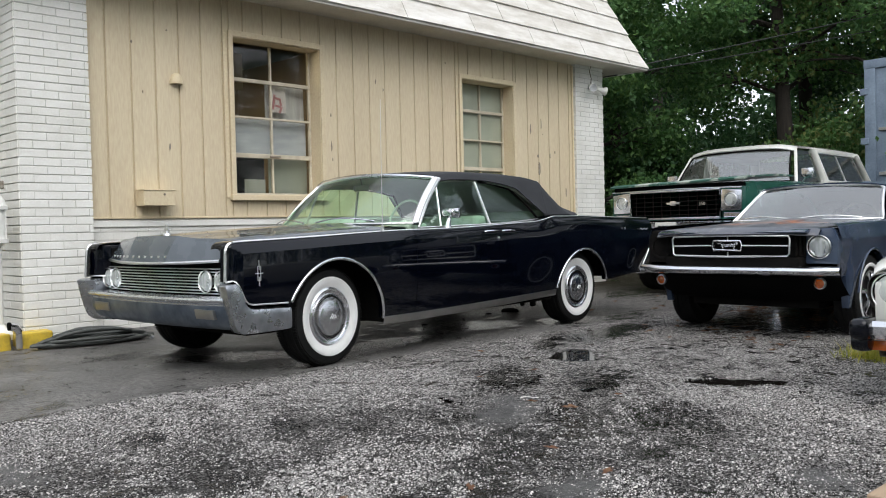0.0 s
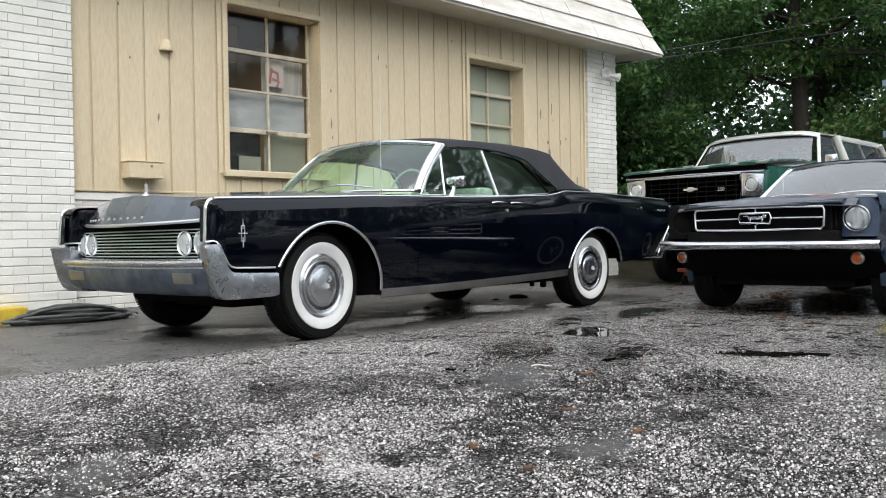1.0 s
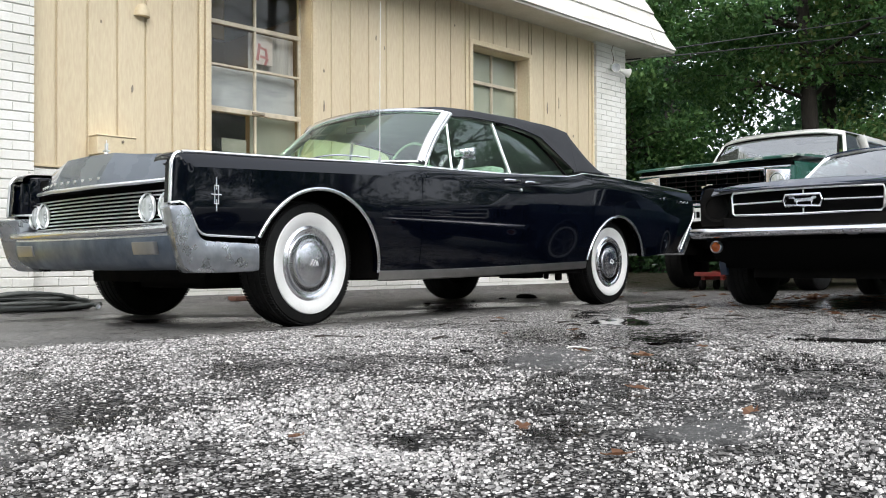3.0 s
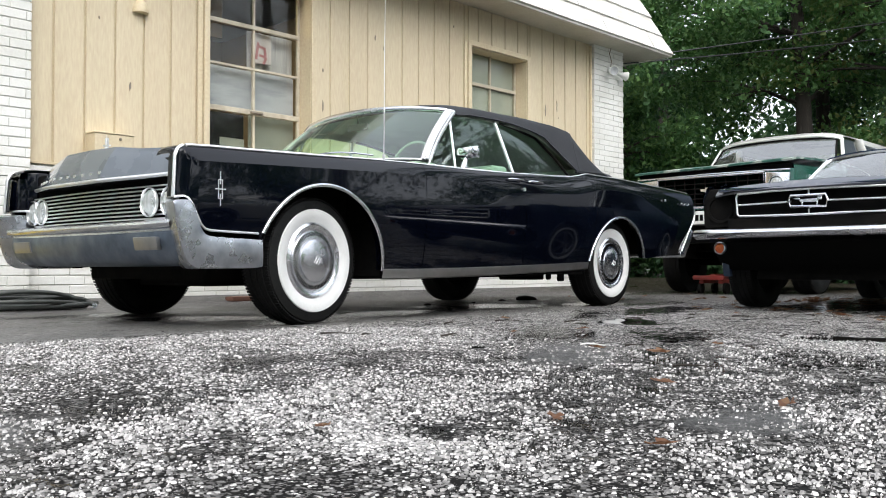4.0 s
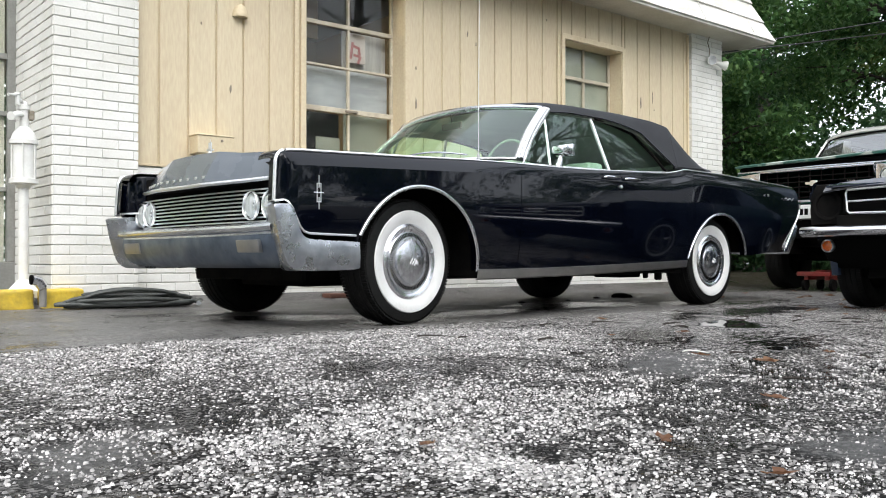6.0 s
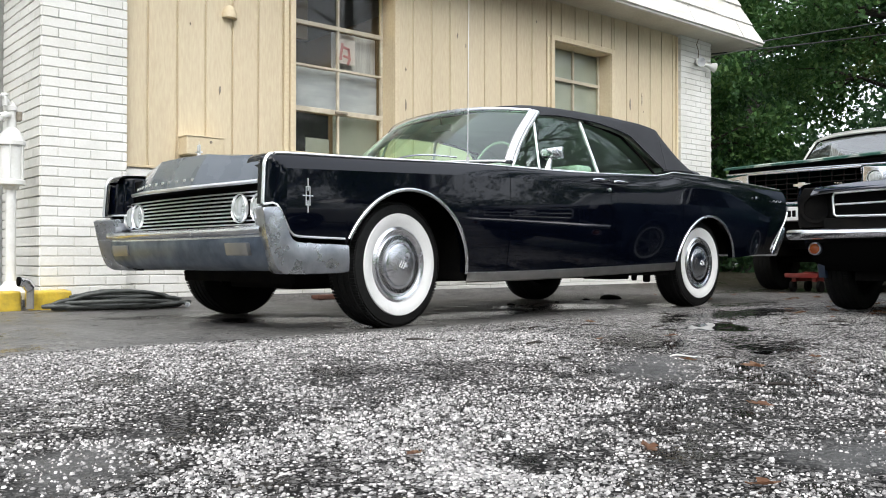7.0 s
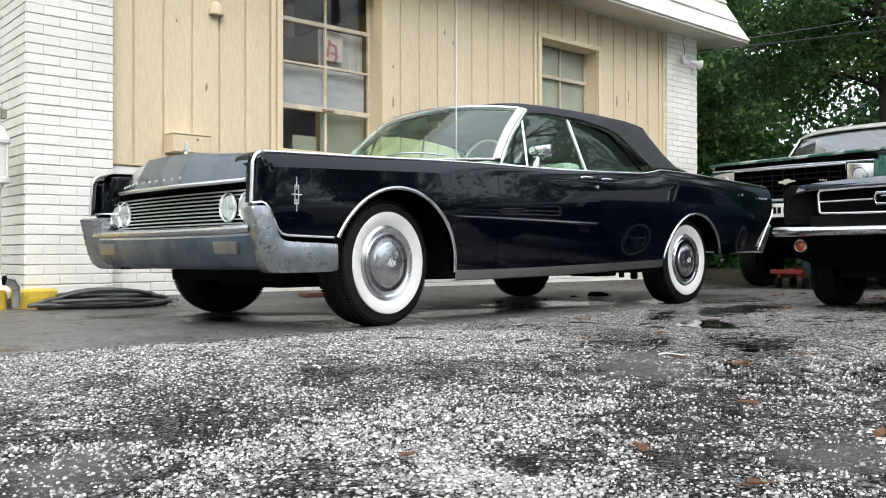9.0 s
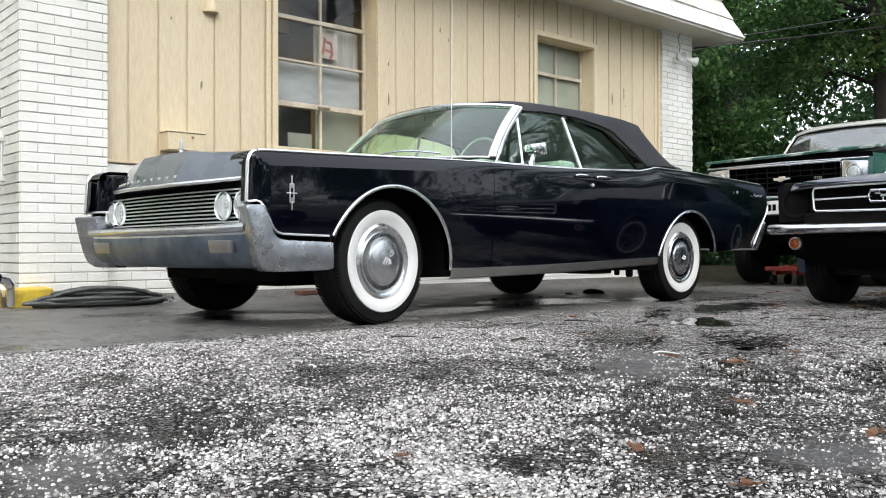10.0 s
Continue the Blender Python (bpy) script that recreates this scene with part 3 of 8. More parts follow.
def prism(bm, outline, y0, y1, bevel=0.0, axis="y", seg=2):
    """An outline in (x, z) drawn out along y (or (y, z) along x)."""
    def at(p, h):
        return (p[0], h, p[1]) if axis == "y" else (h, p[0], p[1]) if axis == "x" else (p[0], p[1], h)
    a = [bm.verts.new(at(p, y0)) for p in outline]
    b = [bm.verts.new(at(p, y1)) for p in outline]
    n = len(outline)
    faces = [bm.faces.new(a), bm.faces.new(b[::-1])]
    for i in range(n):
        faces.append(bm.faces.new((a[i], b[i], b[(i + 1) % n], a[(i + 1) % n])))
    bmesh.ops.recalc_face_normals(bm, faces=faces)
    if bevel:
        es = list({e for f in faces for e in f.edges})
        bmesh.ops.bevel(bm, geom=es, offset=bevel, segments=seg, affect="EDGES", profile=0.6)


def prismed(outline, y0, y1, bevel=0.0, axis="y", seg=2):
    bm = bmesh.new()
    prism(bm, outline, y0, y1, bevel, axis, seg)
    return bm


def curve(points):
    """Smooth value through (x, y) knots."""
    xs = [p[0] for p in points]
    ys = [p[1] for p in points]

    def f(x):
        if x <= xs[0]:
            return ys[0]
        if x >= xs[-1]:
            return ys[-1]
        i = max(k for k in range(len(xs) - 1) if xs[k] <= x)
        h = xs[i + 1] - xs[i]
        t = (x - xs[i]) / h

        def slope(k):
            if k == 0 or k == len(xs) - 1:
                return 0.0 if len(xs) < 3 else (ys[min(k + 1, len(xs) - 1)] - ys[max(k - 1, 0)]) / (xs[min(k + 1, len(xs) - 1)] - xs[max(k - 1, 0)])
            a = (ys[k] - ys[k - 1]) / (xs[k] - xs[k - 1])
            b = (ys[k + 1] - ys[k]) / (xs[k + 1] - xs[k])
            return 0.0 if a * b <= 0 else 2 * a * b / (a + b)
        m0, m1 = slope(i) * h, slope(i + 1) * h
        return (2 * t ** 3 - 3 * t ** 2 + 1) * ys[i] + (t ** 3 - 2 * t ** 2 + t) * m0 + (-2 * t ** 3 + 3 * t ** 2) * ys[i + 1] + (t ** 3 - t ** 2) * m1
    return f


def span(a, b, n):
    return [a + (b - a) * i / n for i in range(n + 1)]


def mirrored(bm):
    """Adds the other side of a half that lies on y < 0."""
    g = bmesh.ops.duplicate(bm, geom=bm.verts[:] + bm.edges[:] + bm.faces[:])
    vs = [v for v in g["geom"] if isinstance(v, bmesh.types.BMVert)]
    for v in vs:
        v.co.y = -v.co.y
    fs = [f for f in g["geom"] if isinstance(f, bmesh.types.BMFace)]
    bmesh.ops.reverse_faces(bm, faces=fs)
    bmesh.ops.remove_doubles(bm, verts=bm.verts, dist=0.0003)


# ---- ground ----
WALL_Y = 3.11
GROUND_RISE = curve([(-50, 0), (2.5, 0), (2.9, 0.006), (3.02, 0.040), (3.15, 0.065), (3.3, 0.10), (60, 0.10)])


def ground_z(x, y):
    z = GROUND_RISE(y)
    return z


def build_ground():
    xs = [-600, -200, -60, -20, -8] + span(-5, 12, 136) + [16, 24, 40, 90, 250, 600]
    ys = [-600, -200, -60, -20, -9] + span(-6, 4, 100) + [6, 10, 20, 60, 200, 600]

    def f(x, y):
        d = 0.0
        if -6 < x < 12 and -6.5 < y < 3:
            d = 0.006 * (noise.noise((x * 0.9, y * 0.9, 3.0))) + 0.0025 * noise.noise((x * 4, y * 4, 8.0))
            near_car = min(1.0, max(0.0, (abs(y - 0.9) - 0.9) / 0.6))
            d *= 0.25 + 0.75 * near_car
        return (x, y, ground_z(x, y) + d - 0.002)
    bm = sheeted(xs, ys, f)
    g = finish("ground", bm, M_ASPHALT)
    tagged(g, "wet worn asphalt yard with pale exposed stones and puddles", "ground", kind="structure")


build_ground()

# ---- building ----
BRICK_L, BRICK_H = 0.240, 0.0745


def brick_mesh(length, depth=0.05):
    bm = boxed(0, length - 0.0025, 0, depth, 0.0, BRICK_H - 0.0085, 0.003, 1)
    me = bpy.data.meshes.new("brick")
    bm.to_mesh(me)
    bm.free()
    me.materials.append(M_BRICK)
    for p in me.polygons:
        p.use_smooth = False
    return me


BRICKS = {}


def lay(parent, runs, rng, limit=300, turn=0.0, far=None):
    """Lays bricks along local x from runs of (x0, x1, course); the first ones as single pieces, the rest joined."""
    count = 0
    rest = bmesh.new()
    for x0, x1, z, shift in runs:
        x = x0 - (BRICK_L * 0.5 if shift else 0.0)
        while x < x1 - 0.02:
            a, b = max(x, x0), min(x + BRICK_L, x1 + 0.007)
            x += BRICK_L
            size = round((b - a) / 0.02) * 0.02
            if size < 0.03:
                continue
            proud = -0.0085 + rng.uniform(-0.0022, 0.0022)
            if count < limit:
                if size not in BRICKS:
                    BRICKS[size] = brick_mesh(size)
                ob = new("brick", BRICKS[size])
                ob.parent = parent
                ob.matrix_basis = pose(a, proud, z, 0, rng.uniform(-0.35, 0.35), rng.uniform(-0.3, 0.3))
                count += 1
            else:
                box(rest, a, b - 0.0025, proud, proud + 0.05, z, z + BRICK_H - 0.0085)
    if len(rest.verts):
        ob = finish("brickwork", rest, M_BRICK, parent, smooth=0)
        tagged(ob, "white painted brickwork", kind="stuff")
    else:
        rest.free()


def brick_wall(name, m, width, z0, z1, thick, label, seed, limit=300):
    z0 -= BRICK_H
    rng = random.Random(seed)
    bm = boxed(0.0, width, 0.0, thick, z0 - 0.15, z1)
    core = finish(name, bm, M_MORTAR, smooth=0)
    core.matrix_basis = m
    tagged(core, label, "wall", kind="structure")
    runs = []
    k = 0
    z = z0
    while z < z1 - 0.03:
        runs.append((0.0, width, z, k % 2))
        z += BRICK_H
        k += 1
    return core, runs, rng


def build_building():
    # front pier by the shop corner, with its side facing the forecourt
    front, runs_f, rng_f = brick_wall("wall_pier_front", pose(-1.0, 3.03, 0), 0.626, 0.10, 3.46, 0.5, "white painted brick pier", 3)
    side, runs_s, rng_s = brick_wall("wall_pier_side", pose(-1.0, 4.05, 0, 0, 0, -90), 1.012, 0.10, 3.46, 0.3, "white painted brick pier side", 4)
    right, runs_r, rng_r = brick_wall("wall_pier_corner", pose(7.20, 3.05, 0), 0.74, 0.10, 3.46, 0.5, "white painted brick corner pier", 5)
    knee, runs_k, rng_k = brick_wall("wall_knee", pose(-0.372, 3.135, 0), 7.572, 0.10, 1.125, 0.2, "low white painted brick wall under the siding", 6)

    # siding between the piers: boards with open grooves, round two windows
    bm = bmesh.new()
    y0, y1 = WALL_Y + 0.014, WALL_Y + 0.16
    w1 = (1.17, 2.36, 1.345, 3.03)
    w2 = (4.67, 5.79, 1.345, 2.955)
    for x0, x1, z0, z1 in ((-0.372, w1[0], 1.125, 3.46), (w1[1], w2[0], 1.125, 3.46), (w2[1], 7.2, 1.125, 3.46),
                           (w1[0], w1[1], 1.125, w1[2]), (w1[0], w1[1], w1[3], 3.46), (w2[0], w2[1], 1.125, w2[2]), (w2[0], w2[1], w2[3], 3.46)):
        box(bm, x0, x1, y0, y1, z0, z1)
    back = finish("wall_siding", bm, M_GROOVE, smooth=0)
    tagged(back, "tan painted vertical board siding with chipped spots", "wall", kind="structure")
    gx = [-0.372, -0.163]
    while gx[-1] < 7.0:
        gx.append(gx[-1] + 0.2505)
    gx.append(7.2)

    def plank(a, b, z0, z1):
        if b - a < 0.02:
            return
        part("plank", boxed(a + 0.009, b - 0.009, WALL_Y, WALL_Y + 0.013, z0, z1, 0.003, 1), M_SIDING, back, smooth=0)
    for a, b in zip(gx, gx[1:]):
        cuts = [(a, b, [(1.125, 3.46)])]
        for w in (w1, w2):
            nxt = []
            for p, q, zs in cuts:
                lo, hi = max(p, w[0]), min(q, w[1])
                if lo < hi - 0.001:
                    if p < lo:
                        nxt.append((p, lo, zs))
                    nxt.append((lo, hi, [(1.125, w[2]), (w[3], 3.46)]))
                    if hi < q:
                        nxt.append((hi, q, zs))
                else:
                    nxt.append((p, q, zs))
            cuts = nxt
        for p, q, zs in cuts:
            for z0, z1 in zs:
                plank(p, q, z0, z1)
    # drip board under the siding and corner battens
    t = finish("trim_drip", boxed(-0.372, 7.2, WALL_Y - 0.012, WALL_Y + 0.012, 1.112, 1.132, 0.003, 1), M_GROOVE, smooth=0)
    tagged(t, "dark drip edge under the tan siding", "trim", kind="structure")
    t = finish("trim_sill_course", boxed(-0.372, 7.2, WALL_Y + 0.0, WALL_Y + 0.03, 1.035, 1.1, 0.004, 1), M_BRICK, smooth=0)
    tagged(t, "white painted brick ledge", "trim", kind="structure")
    t = finish("trim_batten", boxed(7.165, 7.198, WALL_Y - 0.03, WALL_Y - 0.002, 1.13, 3.4, 0.004, 1), M_TRIM, smooth=0)
    tagged(t, "tan wooden corner batten", "trim", kind="structure")

    # chipped spots in the boards
    rng = random.Random(11)
    spots = [(6.17, 2.36, 0.03, 0.16), (6.42, 2.46, 0.02, 0.16), (6.33, 1.98, 0.05, 0.06), (6.36, 1.80, 0.055, 0.20), (6.62, 2.00, 0.02, 0.09), (6.74, 2.05, 0.03, 0.04),
             (7.0, 1.45, 0.03, 0.14), (2.50, 2.29, 0.02, 0.05), (2.50, 1.93, 0.018, 0.13), (2.51, 1.78, 0.02, 0.04), (0.10, 2.82, 0.02, 0.035), (0.47, 2.98, 0.02, 0.02),
             (3.20, 2.75, 0.018, 0.07), (3.32, 2.66, 0.016, 0.05), (0.2, 2.35, 0.015, 0.03), (0.47, 1.83, 0.02, 0.09), (6.45, 2.3, 0.015, 0.02), (4.42, 3.12, 0.016, 0.03)]
    for x, z, w, h in spots:
        bm = bmesh.new()
        vs = []
        for k in range(10):
            a = 2 * math.pi * k / 10
            s = rng.uniform(0.65, 1.1)
            vs.append((x + 0.5 * w * s * math.cos(a), z + 0.5 * h * s * math.sin(a)))
        prism(bm, vs, WALL_Y - 0.0035, WALL_Y + 0.004)
        part("chip", bm, M_CHIP, back, "bare chipped patch", smooth=0)

    build_window("window_1", w1, [2.615, 2.212, 1.795], 1.805, 1)
    build_window("window_2", w2, [2.56, 2.16, 1.765], 5.275, 2)

    # room behind
    bm = bmesh.new()
    for b in ((-0.3, 7.9, 3.29, 6.8, 0.0, 0.08), (-0.3, 7.9, 3.29, 6.8, 3.42, 3.5), (-0.3, 7.9, 6.72, 6.8, 0.08, 3.42), (3.55, 3.62, 3.29, 6.72, 0.08, 3.42), (-0.36, -0.3, 3.29, 6.8, 0.0, 3.42), (7.86, 7.93, 3.6, 6.8, 0.0, 3.42)):
        box(bm, *b)
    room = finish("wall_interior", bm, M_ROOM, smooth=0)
    tagged(room, "dim brown room walls behind the windows", "wall", kind="structure")
    lamp_data = bpy.data.lights.new("room_lamp", "AREA")
    lamp_data.energy = 30
    lamp_data.size = 0.5
    lamp_data.color = (1.0, 0.78, 0.42)
    lamp = new("room_lamp", lamp_data)
    lamp.matrix_basis = pose(1.45, 5.3, 3.35)
    shop_wall = finish("wall_east", boxed(7.74, 7.94, 3.56, 12.0, -0.1, 3.46), M_MORTAR, smooth=0)
    tagged(shop_wall, "plain painted end wall", "wall", kind="structure")

    # shopfront glazing set back beside the pier
    sf = thing("shopfront_window", pose(-1.0, 4.05, 0.0), "aluminium framed shopfront glazing set back by the pier", "window", kind="structure")
    frame_bars = [(-4.0, 0.0, 0.10, 0.34), (-4.0, 0.0, 3.3, 3.46), (-0.07, 0.0, 0.34, 3.3), (-0.30, -0.25, 0.34, 3.3), (-1.55, -1.48, 0.34, 3.3), (-3.0, -2.93, 0.34, 3.3), (-1.48, -0.07, 2.02, 2.07), (-1.48, -0.07, 0.92, 0.96), (-1.48, -0.07, 1.55, 1.59)]
    for i, (x0, x1, z0, z1) in enumerate(frame_bars):
        dy = 0.001 * i
        part("window_frame", boxed(x0, x1, 0.0 + dy, 0.06 + dy, z0, z1, 0.004, 1), M_ALU, sf, smooth=0)
    for x0, x1 in ((-0.25, -0.07), (-1.48, -0.30), (-2.93, -1.55)):
        part("pane", boxed(x0, x1, 0.03, 0.036, 0.34, 3.3), M_WINGLASS, sf, smooth=0)
    # white panel added to brighten what the convertible's nose reflects
    bl = finish("shop_blind", boxed(-3.95, -1.08, 4.11, 4.12, 0.34, 3.3), M_WHITEPIPE, smooth=0)
    tagged(bl, "white reflector panel added behind the shopfront glass", "blind", kind="structure")
    bm = bmesh.new()
    box(bm, -5.0, -1.05, 6.6, 6.7, -0.1, 3.4)
    box(bm, -5.0, -1.05, 4.2, 6.7, 3.4, 3.5)
    box(bm, -5.1, -5.0, 4.05, 6.7, -0.1, 3.5)
    ob = finish("wall_shop", bm, M_ROOM, smooth=0)
    tagged(ob, "dim shop interior wall", "wall", kind="structure")
    return [(front, runs_f, rng_f), (side, runs_s, rng_s), (right, runs_r, rng_r), (knee, runs_k, rng_k)]


def build_window(name, w, rows, mull, style):
    x0, x1, z0, z1 = w
    win = thing(name, pose(0, 0, 0), "cream framed steel window with eight dusty panes" if style == 1 else "cream framed steel window with grey-green panes", "window", kind="structure")
    fy = WALL_Y
    # surround boards and the deep reveal
    t = 0.062
    part("window_frame", boxed(x0 - 0.075, x0 - 0.03, fy - 0.016, fy - 0.002, z0 - 0.02, z1 + 0.02, 0.004, 1), M_TRIM, win, smooth=0)
    part("window_frame", boxed(x0 - 0.02, x0 + 0.035, fy - 0.035, fy - 0.002, z0 - 0.03, z1 + 0.05, 0.004, 1), M_TRIM, win, smooth=0)
    part("window_frame", boxed(x1 - 0.012, x1 + 0.045, fy - 0.024, fy - 0.002, z0 - 0.03, z1 + 0.05, 0.004, 1), M_TRIM, win, smooth=0)
    part("window_frame", boxed(x0 + 0.035, x1 - 0.012, fy - 0.028, fy - 0.002, z1 - 0.006, z1 + 0.055, 0.004, 1), M_TRIM, win, smooth=0)
    part("window_sill", boxed(x0 - 0.03, x1 + 0.05, fy - 0.06, fy + 0.20, z0 - 0.05, z0 + 0.012, 0.005, 1), M_TRIM, win, smooth=0)
    part("window_reveal", boxed(x1 - 0.014, x1 + 0.0, fy + 0.0, fy + 0.23, z0 + 0.012, z1, 0.0), M_TRIM, win, smooth=0)
    part("window_reveal", boxed(x0, x0 + 0.014, fy + 0.0, fy + 0.23, z0 + 0.012, z1, 0.0), M_TRIM, win, smooth=0)
    part("window_reveal", boxed(x0 + 0.014, x1 - 0.014, fy + 0.0, fy + 0.23, z1 - 0.012, z1, 0.0), M_TRIM, win, smooth=0)
    gy = fy + 0.19
    a, b = x0 + 0.014, x1 - 0.014
    part("sash", boxed(a, a + 0.03, gy - 0.015, gy + 0.02, z0 + 0.012, z1 - 0.012, 0.003, 1), M_SASH, win, smooth=0)
    part("sash", boxed(b - 0.03, b, gy - 0.015, gy + 0.02, z0 + 0.012, z1 - 0.012, 0.003, 1), M_SASH, win, smooth=0)
    part("sash", boxed(a + 0.03, b - 0.03, gy - 0.015, gy + 0.02, z0 + 0.012, z0 + 0.04, 0.003, 1), M_SASH, win, smooth=0)
    part("sash", boxed(mull - 0.011, mull + 0.011, gy - 0.017, gy + 0.018, z0 + 0.04, z1 - 0.013, 0.003, 1), M_SASH, win, smooth=0)
    for i, z in enumerate(rows):
        h = (0.02, 0.011, 0.024)[i]
        part("sash", boxed(a + 0.03, b - 0.03, gy - 0.022 - 0.004 * (i == 2), gy + 0.016, z - h, z + h, 0.003, 1), M_SASH, win, smooth=0)
    if style == 1:
        part("latch", boxed(mull - 0.05, mull + 0.09, gy - 0.045, gy - 0.027, rows[2] - 0.012, rows[2] + 0.01, 0.003, 1), M_CHIP, win, "rusty window latch", smooth=0)
        part("latch", boxed(a + 0.03, a + 0.13, gy - 0.042, gy - 0.027, rows[2] + 0.0, rows[2] + 0.014, 0.003, 1), M_CHIP, win, "rusty window latch", smooth=0)
    zs = [z1 - 0.013] + rows + [z0 + 0.03]
    rng = random.Random(7 + style)
    for zt, zb in zip(zs, zs[1:]):
        for p, q in ((a + 0.028, mull - 0.009), (mull + 0.009, b - 0.028)):
            bm = boxed(p, q, -0.002, 0.002, zb, zt)
            ob = part("pane", bm, M_WINGLASS, win, smooth=0)
            ob.matrix_basis = pose(0, gy + 0.004, 0, rng.uniform(-0.25, 0.25), 0, 0)
            ob.visible_shadow = False
    # what stands close behind the panes
    if style == 1:
        def up(p, q, zb, zt, dy, material, label, cat, nm):
            o = finish(nm, boxed(p, q, gy + dy, gy + dy + 0.012, zb, zt, 0.002, 1), material, smooth=0)
            tagged(o, label, cat)
        up(a + 0.02, b - 0.02, rows[2] + 0.0, rows[1] - 0.0, 0.07, M_BLIND, "bluish-white sheet close behind the window panes", "sheet", "window_sheet")
        up(mull + 0.0, b - 0.01, rows[1] + 0.004, rows[0] + 0.0, 0.11, M_CURTAIN, "pale curtain hanging behind the window", "curtain", "curtain")
        up(mull + 0.0, b - 0.01, z0 + 0.03, rows[2] - 0.004, 0.08, M_FROST, "grey board leaning behind the window", "board", "window_board")
        up(mull + 0.015, mull + 0.24, rows[1] + 0.09, rows[0] - 0.03, 0.05, M_PAPER, "faded paper poster with red print on the glass", "poster", "poster")
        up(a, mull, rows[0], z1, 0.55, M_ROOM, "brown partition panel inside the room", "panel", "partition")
        # no real cabinet: a black sheet added to darken the lower left pane
        up(a, mull - 0.002, z0 + 0.03, rows[2] - 0.004, 0.16, M_SLOT, "black sheet behind the lower pane standing for the dark room", "cabinet", "cabinet")
        up(mull - 0.30, mull - 0.03, z0 + 0.03, z0 + 0.20, 0.10, M_FROST, "grey-green box on the inner window ledge", "box", "box")
        poster = bpy.data.objects["poster"]
        for k, (px, pz, w_, h_, rot) in enumerate(((mull + 0.075, 2.42, 0.028, 0.17, 8), (mull + 0.125, 2.46, 0.09, 0.026, 12), (mull + 0.165, 2.42, 0.026, 0.08, -8), (mull + 0.13, 2.375, 0.07, 0.024, 10), (mull + 0.165, 2.335, 0.026, 0.08, 24))):
            ob = part("print_bar", boxed(-w_ / 2, w_ / 2, -0.0015, 0.0015, -h_ / 2, h_ / 2), M_RED, poster, smooth=0)
            ob.matrix_basis = pose(px, gy + 0.0462, pz, 0, rot, 0)
    else:
        # board added so that clear panes read as frosted grey-green glass
        o = finish("window_board", boxed(a + 0.0, b, gy + 0.03, gy + 0.045, z0 + 0.03, z1 - 0.02, 0.002, 1), M_PANEBOARD, smooth=0)
        tagged(o, "added grey-green board that gives the panes a frosted look", "board")


